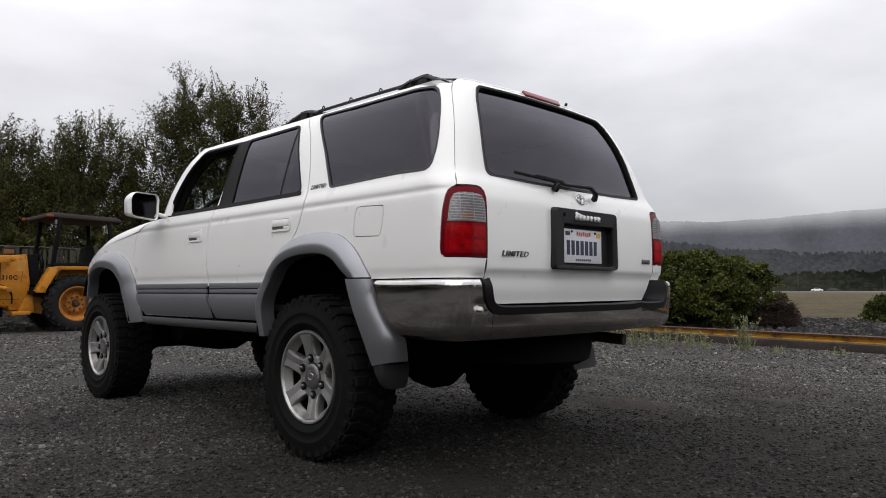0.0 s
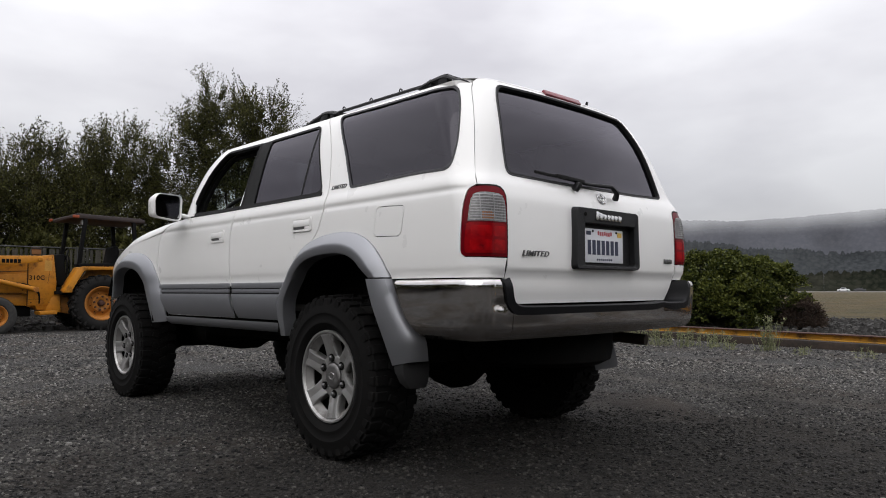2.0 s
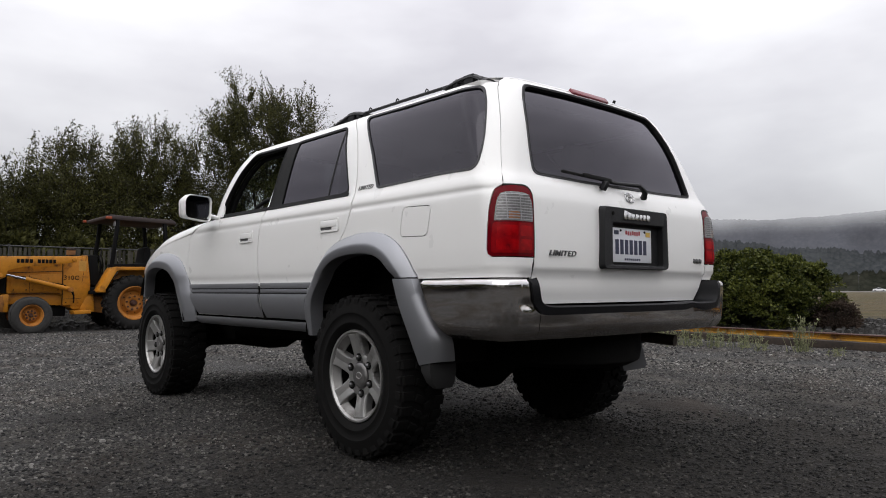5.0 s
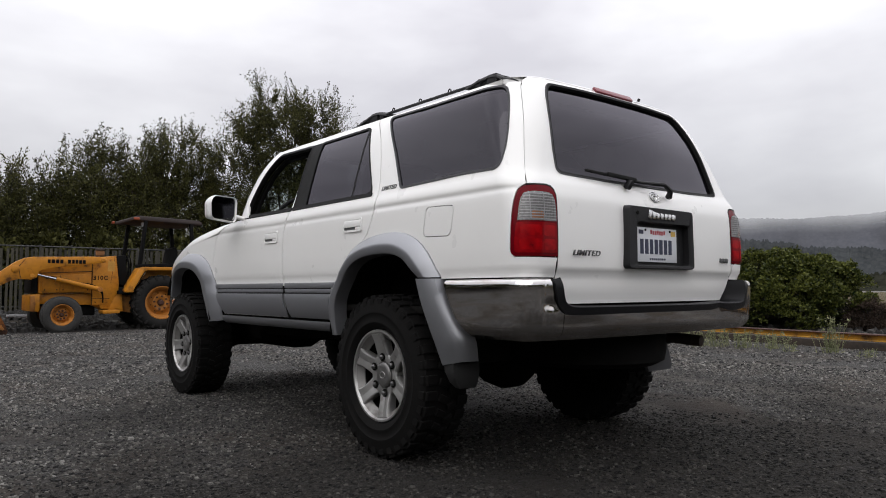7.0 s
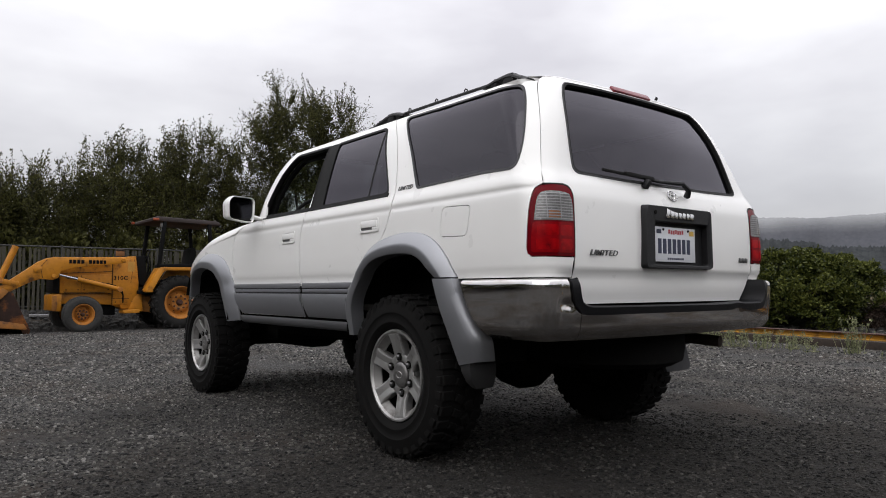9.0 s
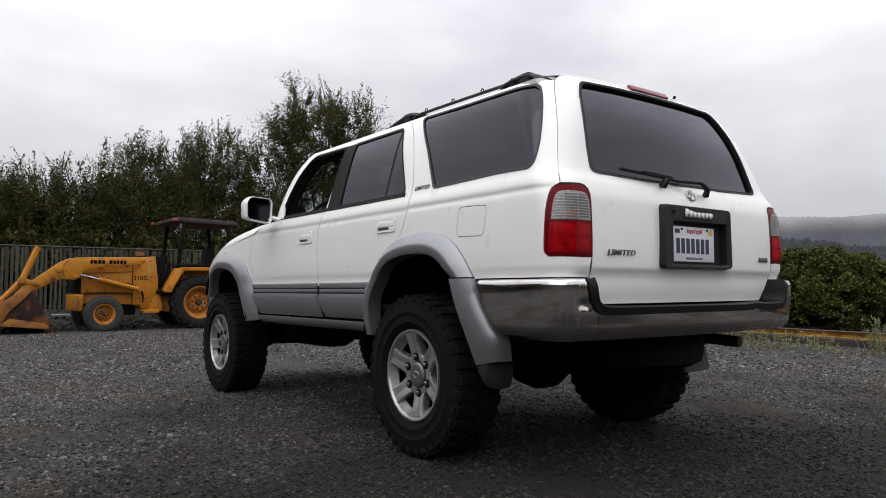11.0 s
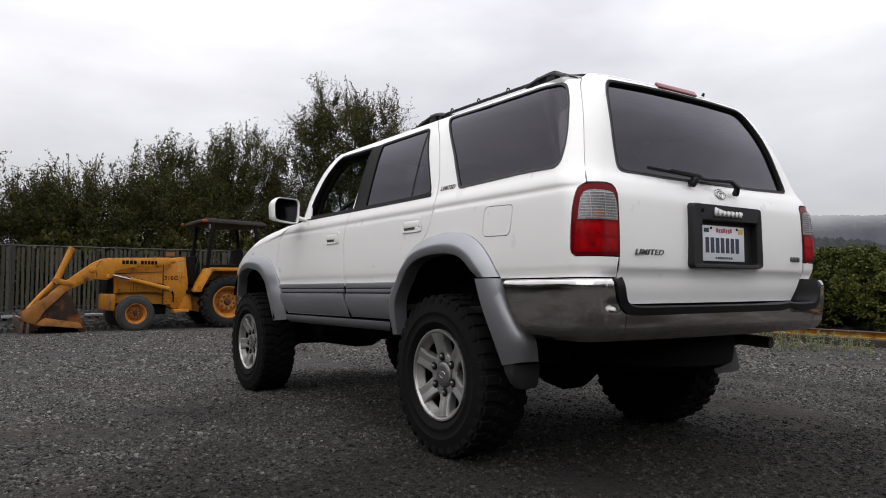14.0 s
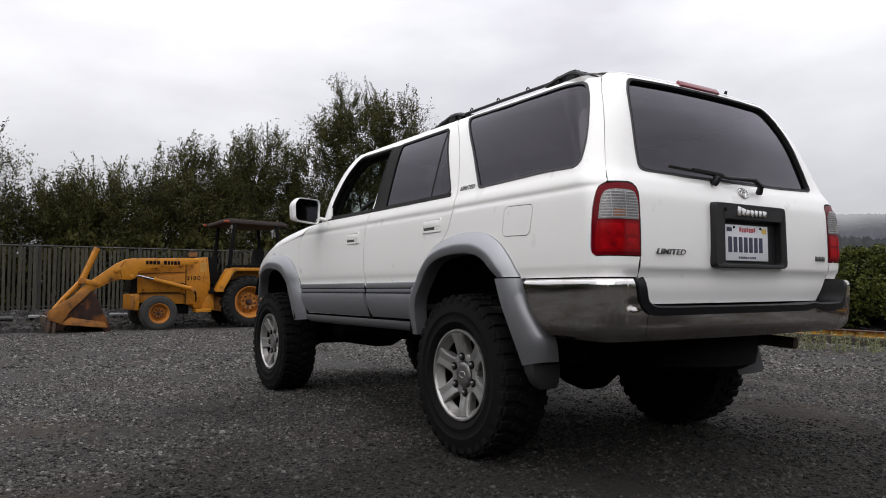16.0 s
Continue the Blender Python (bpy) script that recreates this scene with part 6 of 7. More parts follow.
TREES = []
TREES.append(tree(9.95, 22.0, [(0.0, 0, 5.8, 1.7, 1.7, 2.3), (-1.5, 0.2, 5.6, 1.3, 1.3, 1.6), (-0.9, 0, 7.3, 1.05, 1.1, 1.30), (1.35, 0.2, 6.2, 1.15, 1.2, 1.7), (1.75, 0, 7.4, 0.55, 0.6, 0.95), (0.3, 0, 7.5, 0.65, 0.7, 0.75), (0.2, -0.4, 3.2, 2.4, 1.4, 1.6), (1.9, 0, 4.4, 1.0, 1.2, 1.6), (-1.4, 0.1, 6.4, 0.9, 1.0, 0.9), (-2.5, 0, 3.6, 1.2, 1.2, 1.8)], 21, 118000, "tall dark green many-stemmed tree with upright shoots", 95))
TREES.append(tree(5.9, 22.6, [(0.0, 0, 4.5, 1.6, 1.5, 1.6), (-0.9, 0, 4.15, 1.3, 1.4, 1.55), (1.3, 0, 4.0, 1.3, 1.4, 1.5), (0.3, -0.5, 2.4, 2.3, 1.3, 1.4)], 33, 70000, "dark olive willow tree with long upright shoots", 125))
TREES.append(tree(2.95, 22.3, [(0.0, 0, 3.75, 1.5, 1.4, 1.5), (-1.0, 0, 2.9, 1.1, 1.4, 1.3), (0.8, 0, 3.8, 1.2, 1.3, 1.45), (0.2, -0.5, 2.3, 2.1, 1.3, 1.4), (1.6, -0.4, 2.7, 1.0, 0.9, 1.2)], 45, 74000, "dark olive willow tree beside its like", 110))
TREES.append(tree(-0.3, 22.0, [(0.0, 0, 2.6, 1.4, 1.4, 1.4), (0.5, 0, 3.1, 0.8, 0.9, 1.1), (-0.8, 0, 2.4, 1.0, 1.0, 1.3), (1.45, -0.3, 2.75, 0.9, 0.8, 1.2), (0.3, -0.4, 2.4, 1.2, 0.9, 0.9)], 57, 68000, "low rounded tree of mid green", 60))
TREES.append(tree(-3.1, 21.6, [(0.0, 0, 3.4, 1.3, 1.3, 1.8), (-0.6, 0, 3.9, 1.0, 1.0, 1.6), (0.9, 0, 2.5, 1.2, 1.2, 1.3), (-0.2, -0.4, 1.9, 1.8, 1.2, 1.2)], 69, 30000, "green tree that overhangs the fence", 40))
TREES.append(tree(13.2, 23.5, [(0.0, 0, 3.6, 1.7, 1.4, 1.9), (1.2, 0, 2.6, 1.6, 1.3, 1.5), (-1.2, 0, 2.7, 1.6, 1.3, 1.5)], 75, 14000, "dark green tree behind the car", 16))


def shrub(x, y, rx, ry, h, seed, clumps, per, mat, label, leaf=(0.055, 0.03), name="bush", lumps=0, crest=None):
    """A dense evergreen shrub: a mound of rosettes on short stems, with dark gaps between them."""
    rs = np.random.RandomState(seed)
    ob = thing(name, label, "bush", pose(x, y, ground_height(x, y)))
    at, way, lines = [], [], []
    heads = []
    for _ in range(lumps):
        a, b = rs.rand() * 6.28, math.acos(rs.rand() ** 0.9)
        u = np.array([math.sin(b) * math.cos(a), math.sin(b) * math.sin(a), math.cos(b)])
        rad = 0.13 + 0.12 * rs.rand()
        heads.append((u, np.maximum(u * (np.array([rx, ry, h]) - rad) * (0.90 + 0.10 * rs.rand()), (-99, -99, 0.05)), rad * min(1.0, h)))
    for k in range(clumps):
        if lumps and k % 5:
            w, c, rad = heads[rs.randint(lumps)]
            u = rs.randn(3) + w * 0.9
            u /= np.linalg.norm(u)
            tip = c + u * rad * (0.7 + 0.35 * rs.rand())
        else:
            a, b = rs.rand() * 6.28, math.acos(rs.rand() ** 0.8)
            u = np.array([math.sin(b) * math.cos(a), math.sin(b) * math.sin(a), math.cos(b)])
            lump = 0.90 + 0.14 * noise.noise(Vector((u[0] * 2.4 + seed, u[1] * 2.4, u[2] * 2.4))) + 0.03 * rs.randn()
            tip = u * np.array([rx, ry, h]) * lump * (0.5 + 0.45 * rs.rand() ** 0.3)
        if crest:
            tip[2] *= np.interp(tip[0] * 0.451 - tip[1] * 0.893, [c[0] for c in crest], [c[1] for c in crest])
        tip[2] = max(tip[2], 0.06)
        lines.append((fluent([(tip[0] * 0.25, tip[1] * 0.25, 0), tip * 0.6, tip], 4), 0.010, 0.004))
        size = 0.055 + 0.06 * rs.rand()
        q = rs.randn(per, 3)
        q /= np.linalg.norm(q, axis=1)[:, None]
        q[:, 2] = np.abs(q[:, 2]) * 0.9 - 0.15
        at.append(tip + q * size * rs.rand(per, 1))
        way.append(q + u * 0.5)
    limbs("stem_mass", lines[: len(lines) // 3], M_bark, ob)
    tagged(under("leaves", leaf_cloud("leaves", np.concatenate(at), np.concatenate(way), leaf[0], leaf[1], seed + 5, mat), ob), kind="stuff")
    return ob


shrub(9.95, 3.62, 1.75, 2.30, 1.40, 5, 3600, 30, M_bush, "dense rounded evergreen bush, olive green, behind the beam", (0.050, 0.034), lumps=150, crest=((-2.2, 0.84), (-0.6, 0.89), (0.0, 1.0), (0.43, 1.06), (1.2, 1.08), (1.57, 1.14), (1.86, 1.20), (2.2, 1.3)))
shrub(9.66, 1.56, 0.36, 0.38, 0.60, 7, 420, 18, M_twig_leaf, "low dry brown shrub at the foot of the bush", (0.05, 0.012), "dry_shrub")
shrub(12.6, 0.35, 0.85, 0.75, 0.80, 9, 380, 24, M_bush, "small olive green bush among the rocks", (0.05, 0.034), lumps=24)


# undergrowth behind the fence
for k, (hx, hy, hr, hh) in enumerate(((-6.2, 20.6, 2.0, 2.6), (-3.2, 20.4, 2.0, 2.3), (-0.2, 20.5, 2.0, 2.5), (1.35, 20.9, 1.2, 2.7), (2.8, 20.5, 2.0, 2.5), (5.8, 20.6, 2.0, 2.6), (8.8, 20.6, 2.0, 2.7), (11.8, 20.7, 2.1, 2.6), (15.0, 21.0, 2.2, 2.6))):
    shrub(hx, hy, hr, 0.9, hh, 80 + k, 720, 13, M_leaf, "dark green undergrowth pressing against the fence", (0.19, 0.10), "undergrowth")
# unseen trees added behind and beside the lot, to darken reflections on the car
unseen_tree = tree(-18.0, -24.0, [(0.0, 0, 4.2, 2.0, 2.0, 1.9), (-1.6, 0, 3.0, 1.8, 1.8, 1.8), (1.6, 0, 3.2, 1.8, 1.8, 1.8), (0.0, -0.3, 1.3, 2.6, 2.0, 1.3)], 90, 1500, "unseen dark green tree added at the lot's edge", 10, (0.56, 0.32), clumps=70)
unseen_tree["group"] = "trees round the lot"
for k, (src, bearing, dist) in enumerate(((k, 140 + 7.6 * k + 2.4 * math.sin(k * 2.1), 24 + 2.6 * math.sin(k * 1.7)) for k in range(28))):
    tx, ty = EYE[0] + dist * math.sin(radians(bearing)), EYE[1] + dist * math.cos(radians(bearing))
    copy_thing(unseen_tree, pose(tx, ty, ground_height(tx, ty), 0, 0, 37 * k))


def weed(x, y, seed, n, tall, spread, label):
    """A tuft of thin upright stalks with small leaves and seed heads."""
    rs = np.random.RandomState(seed)
    ob = thing("weed", label, "weed", pose(x, y, ground_height(x, y)), "weeds along the beam")
    at, way, lines = [], [], []
    for _ in range(n):
        b = np.array([rs.randn() * spread, rs.randn() * spread * 0.5, 0])
        lean = np.array([rs.randn() * 0.18 + b[0] * 0.8, rs.randn() * 0.18, 1.0])
        h = tall * (0.35 + 0.65 * rs.rand())
        lines.append(([b, b + lean * h * 0.5, b + lean * h + np.array([rs.randn() * 0.02, 0, 0])], 0.0035, 0.002))
        k = int(6 + 11 * h)
        s = rs.rand(k, 1) ** 1.7
        at.append(b + lean * h * s)
        way.append(np.tile(lean * 0.5, (k, 1)))
        at.append(b + lean * h + rs.randn(6, 3) * 0.009)
        way.append(np.tile(lean, (6, 1)))
    tagged(limbs("stalk_mass", lines, M_weed, ob), kind="stuff")
    tagged(under("leaves", leaf_cloud("leaves", np.concatenate(at), np.concatenate(way), 0.036, 0.0100, seed + 2, M_weed), ob), kind="stuff")


weed(6.50, 0.86, 3, 36, 0.42, 0.09, "tall pale green weed with dry seed heads")
for k, (wx, wy, wn, wt, wsp) in enumerate(((6.30, 2.30, 20, 0.24, 0.16), (6.42, 1.95, 24, 0.22, 0.18), (6.45, 1.62, 20, 0.20, 0.15), (6.55, 2.75, 16, 0.24, 0.16), (6.7, 3.2, 16, 0.22, 0.16), (6.25, 1.25, 6, 0.10, 0.08), (6.20, 0.35, 6, 0.09, 0.10), (6.15, -0.3, 5, 0.10, 0.08))):
    weed(wx, wy, 40 + k, int(wn * 1.5), wt, wsp, "low pale grass tuft growing at the beam's foot")

# ---- the yellow beam on its timber ----
M_beam = material("chipped_yellow_paint", (0.45, 0.225, 0.018), 0.6, var=0.2, scale=5, dirt=(0.055, 0.024, 0.012), dirt_amount=0.46, bump=0.3, bump_scale=40)
M_rusty = material("rusted_steel", (0.050, 0.019, 0.011), 0.85, var=0.4, scale=8, bump=0.5, bump_scale=60)
M_timber = material("weathered_timber", (0.027, 0.018, 0.0125), 0.9, var=0.9, scale=6, bump=1.0, bump_scale=14, dirt=(0.010, 0.008, 0.007), dirt_amount=0.4)


def beam():
    foot, along = Vector((7.20, 0.53, 0)), Vector((0.168, 0.986, 0)).normalized()
    turn = math.degrees(math.atan2(-along.x, along.y))
    ob = thing("steel_beam", "long yellow painted steel beam, chipped and rusty, lying on timber", "beam", pose(foot.x + 0.16, foot.y, 0.0, 0, 0, turn))
    def bar(name, lo, hi, mat, bevel=0.006, label=""):
        return block(name, lo, hi, bevel, mat, ob, label)
    bar("web", (0.02, -9.0, 0.112), (0.035, 14.0, 0.180), M_beam, 0.002, "yellow web")
    bar("top_flange", (-0.055, -9.0, 0.178), (0.11, 14.0, 0.192), M_rusty, 0.003, "rusty top flange")
    bar("bottom_flange", (-0.055, -9.0, 0.102), (0.11, 14.0, 0.115), M_beam, 0.003)
    for k in range(4):
        y0 = -9.0 + 5.75 * k
        tagged(block("timber_sleeper", (0.0, y0, -0.08), (0.34, y0 + 5.72, 0.100), 0.014, M_timber, None, "", pose(foot.x - 0.06, foot.y, 0.004 - 0.002 * k, 0, 0, turn)), "dark weathered timber under the yellow beam", "timber", "timbers under the beam")


beam()

# ---- fence ----
M_slat = material("weathered_slat", (0.032, 0.0295, 0.022), 0.92, var=0.5, scale=7, bump=0.5, bump_scale=40, island=True, dirt=(0.011, 0.012, 0.007), dirt_amount=0.45)
M_post = material("galvanised_post", (0.06, 0.06, 0.06), 0.55, metal=0.6, var=0.15)
FENCE_Y, FENCE_X0, FENCE_X1 = 19.0, -7.0, 14.0


def fence():
    ob = thing("fence", "tall grey slatted fence with steel posts on a bank", "fence", pose(0, FENCE_Y, 0))
    rnd = random.Random(4)
    slats = []
    for k in range(5):
        bm = bmesh.new()
        w, h = 0.032 + 0.003 * k, 1.86 + 0.012 * k
        add_box(bm, (-w, -0.006, 0), (w, 0.006, h), 0.002)
        me = bpy.data.meshes.new("slat")
        bm.to_mesh(me)
        bm.free()
        me.materials.append(M_slat)
        slats.append(me)
    x = -6.9
    while x < 13.9:
        g = ground_height(x, FENCE_Y)
        s = under("slat", rnd.choice(slats), ob, "", pose(x, rnd.uniform(-0.004, 0.004), 0.06, rnd.uniform(-0.4, 0.4), rnd.uniform(-0.7, 0.7), rnd.uniform(-4, 4)))
        x += rnd.choice((0.106, 0.110, 0.116, 0.124))
    for k in range(9):
        px = -6.7 + 2.55 * k
        tube("fence_post", [(px, 0.03, -0.3), (px, 0.03, 2.04)], 0.032, M_post, ob, "", 10)
    tube("top_rail", [(FENCE_X0, 0.03, 1.99), (FENCE_X1, 0.03, 1.99)], 0.019, M_post, ob, "grey steel top rail", 8)
    tube("low_rail", [(FENCE_X0, 0.03, 0.35), (FENCE_X1, 0.03, 0.35)], 0.016, M_post, ob, "", 8)


fence()
M_oldwood = material("brown_post_wood", (0.03, 0.020, 0.014), 0.9, var=0.3, scale=9, bump=0.5)
M_sign = material("faded_orange_board", (0.20, 0.085, 0.026), 0.8, var=0.2, scale=14)
post = thing("wooden_post", "dark wooden post with a faded orange board, against the fence", "post", pose(2.36, 18.7, ground_height(2.36, 18.7)))
block("post_shaft", (-0.09, -0.09, -0.1), (0.09, 0.09, 1.80), 0.012, M_oldwood, post)
block("board", (-0.115, -0.115, 1.60), (0.115, -0.092, 1.74), 0.005, M_sign, post, "faded orange board")
block("board_cap", (-0.13, -0.13, 1.74), (0.13, -0.09, 1.78), 0.005, M_oldwood, post)
M_pipe = material("black_pipe", (0.025, 0.025, 0.025), 0.5, var=0.2)
M_pale = material("pale_plank", (0.20, 0.20, 0.205), 0.7, var=0.2, scale=6)
pl = thing("pipe", "black plastic pipe lying on the stones", "pipe", pose(0, 0, 0))
tube("pipe_body", [(-5.5, 16.5, 0.13), (-3.4, 16.55, 0.15), (-2.2, 16.5, 0.13)], 0.06, M_pipe, pl, "", 10)
for k, (px, py, ln) in enumerate(((-1.0, 17.4, 1.7), (0.55, 17.5, 1.1))):
    pk = thing("plank", "pale grey plank lying along the stony bank", "plank", pose(px, py, ground_height(px, py) + 0.10, 4, 1, 3 - 5 * k), "planks on the bank")
    block("plank_board", (-ln / 2, -0.09, -0.04), (ln / 2, 0.09, 0.02), 0.006, M_pale, pk)


# ---- the backhoe loader ----
M_yellow = material("loader_yellow", (0.43, 0.172, 0.012), 0.45, var=0.22, scale=4, spec=0.3, dirt=(0.085, 0.036, 0.012), dirt_amount=0.42)
M_yellow_rim = material("loader_rim_yellow", (0.34, 0.125, 0.012), 0.6, var=0.2, scale=6, dirt=(0.10, 0.05, 0.02), dirt_amount=0.35)
M_bucket = material("rusted_bucket", (0.026, 0.013, 0.009), 0.8, var=0.45, scale=2.2, bump=0.3, bump_scale=30, dirt=(0.18, 0.060, 0.010), dirt_amount=0.50, spec=0.2)
# rust and wear on bucket and bracket; on the side tank it paints shade
M_worn_and_shade = material("worn_rusty_and_shade_yellow", (0.27, 0.105, 0.014), 0.75, var=0.35, scale=4, dirt=(0.045, 0.017, 0.008), dirt_amount=0.52)
M_tooth = material("worn_teeth", (0.085, 0.060, 0.045), 0.6, metal=0.3, var=0.2)
M_frame_black = material("loader_black", (0.005, 0.005, 0.005), 0.75, var=0.3, spec=0.10)
M_canopy = material("canopy_brown", (0.022, 0.012, 0.010), 0.6, var=0.3, scale=4)
M_loader_tyre = material("dusty_tyre", (0.026, 0.025, 0.0235), 0.9, var=0.6, scale=5, bump=0.3, bump_scale=50)
M_rear_tyre = material("dark_tyre", (0.013, 0.0125, 0.012), 0.9, var=0.35, scale=5, bump=0.3, bump_scale=50, spec=0.2)
M_label = material("faded_yellow_label", (0.46, 0.24, 0.04), 0.7, var=0.3, scale=20)
M_rod = material("chrome_rod", (0.5, 0.5, 0.5), 0.2, metal=1.0, var=0.05)
M_lamp = material("orange_marker", (0.24, 0.045, 0.012), 0.4, var=0.1)
LY, LG = 15.42, -0.165
loader = thing("backhoe_loader", "old yellow backhoe loader with rusty bucket parked by fence", "loader", pose(0, 0, 0))


def deep(x, z, y):
    """Moves a place of the near side's plane to the depth y, along the line of sight."""
    f = (y - EYE[1]) / (14.5 - EYE[1])
    return EYE[0] + (x - EYE[0]) * f, EYE[2] + (z - EYE[2]) * f


def flat_part(name, outline, y0, y1, mat, parent=None, label="", bevel=0.015, shift=True):
    pts_ = [deep(x, z, y0) if shift else (x, z) for x, z in outline]
    return extruded(name, pts_, y1 - y0, mat, parent or loader, label, pose(0, (y0 + y1) / 2, 0, 0, 0, -90), bevel)


def loader_wheel(x, z, r, w, y, near, rear):
    rubber = M_rear_tyre if rear else M_loader_tyre
    hub = new("wheel")
    hub.parent = loader
    hub.matrix_basis = pose(x, y, z, 0, 0, 90 if near else -90)
    rim_r = r * (0.60 if rear else 0.56)
    lathe("tyre", [(-w * 0.40, rim_r), (-w * 0.5, rim_r * 1.12), (-w * 0.52, r * 0.80), (-w * 0.46, r * 0.93), (-w * 0.36, r * 0.975), (w * 0.36, r * 0.975), (w * 0.46, r * 0.93), (w * 0.5, rim_r * 1.1), (w * 0.4, rim_r)], 48, rubber, hub, "", None, True)
    bm = bmesh.new()
    if rear:
        for j in range(20):
            for sg in (-1, 1):
                a = 18 * j + (9 if sg > 0 else 0)
                add_box(bm, (min(0, sg * w * 0.5), -0.030, r * 0.955), (max(0, sg * w * 0.5), 0.030, r + 0.012), 0.008, pose(0, 0, 0, a) @ pose(0, 0, 0, 0, 0, sg * 32))
                add_box(bm, (min(sg * w * 0.42, sg * w * 0.525), -0.028, r * 0.84), (max(sg * w * 0.42, sg * w * 0.525), 0.028, r * 0.985), 0.008, pose(0, 0, 0, a - 7 * 1) @ pose(0, 0, 0, -8, 0, 0))
    else:
        for k in (-0.3, -0.1, 0.1, 0.3):
            for j in range(48):
                add_box(bm, (k * w - 0.022, -r * 0.064, r * 0.96), (k * w + 0.022, r * 0.064, r), 0.0, pose(0, 0, 0, 7.5 * j))
    part("tread", bm, rubber, hub, "", smoothed=False)
    lathe("rim", [(-w * 0.41, rim_r), (-w * 0.46, rim_r * 1.03), (-w * 0.46, rim_r * 0.97), (-w * 0.36, rim_r * 0.93), (-w * 0.30, rim_r * 0.84), (-w * 0.02, rim_r * 0.78), (w * 0.04, rim_r * 0.70), (w * 0.1, rim_r * 0.70), (w * 0.3, rim_r)], 40, M_yellow_rim, hub, "", None, True)
    lathe("rim_disc", [(w * 0.02, rim_r * 0.74), (-w * 0.02, rim_r * 0.60), (-w * 0.16, rim_r * 0.50), (-w * 0.17, rim_r * 0.30), (-w * 0.12, rim_r * 0.22), (w * 0.05, 0.0)], 40, M_yellow_rim, hub)
    lathe("wheel_hub", [(-w * 0.36, 0.0), (-w * 0.36, rim_r * 0.10), (-w * 0.30, rim_r * 0.17), (-w * 0.10, rim_r * 0.20), (0.0, rim_r * 0.2)], 20, M_rusty, hub, "rusty hub cap")
    for k in range(8):
        a = radians(45 * k + 10)
        lathe("wheel_bolt", [(-w * 0.25, 0.0), (-w * 0.25, 0.020), (-w * 0.15, 0.026), (-w * 0.15, 0.0)], 6, M_rusty, hub, "", pose(0, rim_r * 0.40 * math.cos(a), rim_r * 0.40 * math.sin(a)))
        b = radians(45 * k + 32)
        lathe("rim_slot", [(-w * 0.075, 0.0), (-w * 0.075, rim_r * 0.030), (0.0, rim_r * 0.030), (0.0, 0.0)], 10, M_frame_black, hub, "", pose(0, rim_r * 0.60 * math.cos(b), rim_r * 0.60 * math.sin(b)))
    return hub


loader_wheel(0.65, LG + 0.412, 0.41, 0.28, 14.66, True, False)
loader_wheel(0.65, LG + 0.412, 0.41, 0.28, 16.20, False, False)
loader_wheel(2.80, LG + 0.652, 0.645, 0.42, 14.74, True, True)
loader_wheel(2.80, LG + 0.652, 0.645, 0.42, 16.10, False, True)
HN, HF = 14.98, 15.86
hood = flat_part("hood", [(0.16, 0.72), (0.15, 1.455), (0.22, 1.49), (1.40, 1.545), (1.73, 1.585), (1.80, 0.95), (1.78, 0.37), (1.42, 0.36), (1.30, 0.66), (1.05, 0.72)], HN, HF, M_yellow, None, "yellow hood and side panels", 0.02)
flat_part("side_panel", [(0.24, 0.78), (0.24, 1.10), (1.20, 1.16), (1.20, 0.74), (1.05, 0.76)], HN - 0.018, HN - 0.002, M_yellow, hood, "", 0.006)
flat_part("side_panel", [(1.24, 0.46), (1.24, 1.44), (1.70, 1.53), (1.76, 0.95), (1.74, 0.46)], HN - 0.022, HN - 0.002, M_yellow, hood, "", 0.006)
flat_part("warning_label", [(1.55, 1.22), (1.55, 1.45), (1.70, 1.45), (1.70, 1.22)], HN - 0.026, HN - 0.021, M_label, hood, "faded label", 0.0)
flat_part("grille", [(0.02, 0.74), (0.02, 1.30), (0.15, 1.34), (0.15, 0.72)], HN + 0.02, HF - 0.02, M_frame_black, hood, "black grille", 0.01)
flat_part("front_weight", [(0.015, 0.34), (0.015, 0.69), (0.20, 0.71), (0.20, 0.32)], HN - 0.10, HF + 0.10, M_yellow, None, "yellow front weight", 0.02)
flat_part("weight_face", [(0.012, 0.345), (0.012, 0.66), (0.10, 0.67), (0.12, 0.50), (0.10, 0.33)], HN - 0.125, HN - 0.098, M_worn_and_shade, None, "rusty worn bracket", 0.012)
flat_part("main_frame", [(0.10, 0.50), (0.10, 0.72), (1.60, 0.70), (2.9, 0.62), (2.9, 0.36), (1.60, 0.30), (1.2, 0.46)], HN + 0.10, HF - 0.10, M_yellow, None, "", 0.01)
flat_part("engine", [(0.30, 0.30), (0.30, 0.55), (1.30, 0.55), (1.30, 0.22), (0.5, 0.24)], HN + 0.22, HF - 0.2, M_frame_black, None, "", 0.02)
block("front_axle", (0.57, 14.75, 0.13), (0.75, 16.1, 0.34), 0.02, M_yellow, loader)
block("rear_axle", (2.64, 14.9, 0.34), (2.94, 16.0, 0.62), 0.04, M_frame_black, loader)
flat_part("step", [(1.48, 0.25), (1.47, 0.33), (1.83, 0.34), (1.83, 0.26)], 14.66, 15.1, M_yellow, None, "", 0.01)
flat_part("step_bracket", [(1.56, 0.30), (1.70, 0.62), (1.86, 0.75), (1.90, 0.30)], 14.95, 15.05, M_yellow, None, "", 0.01)
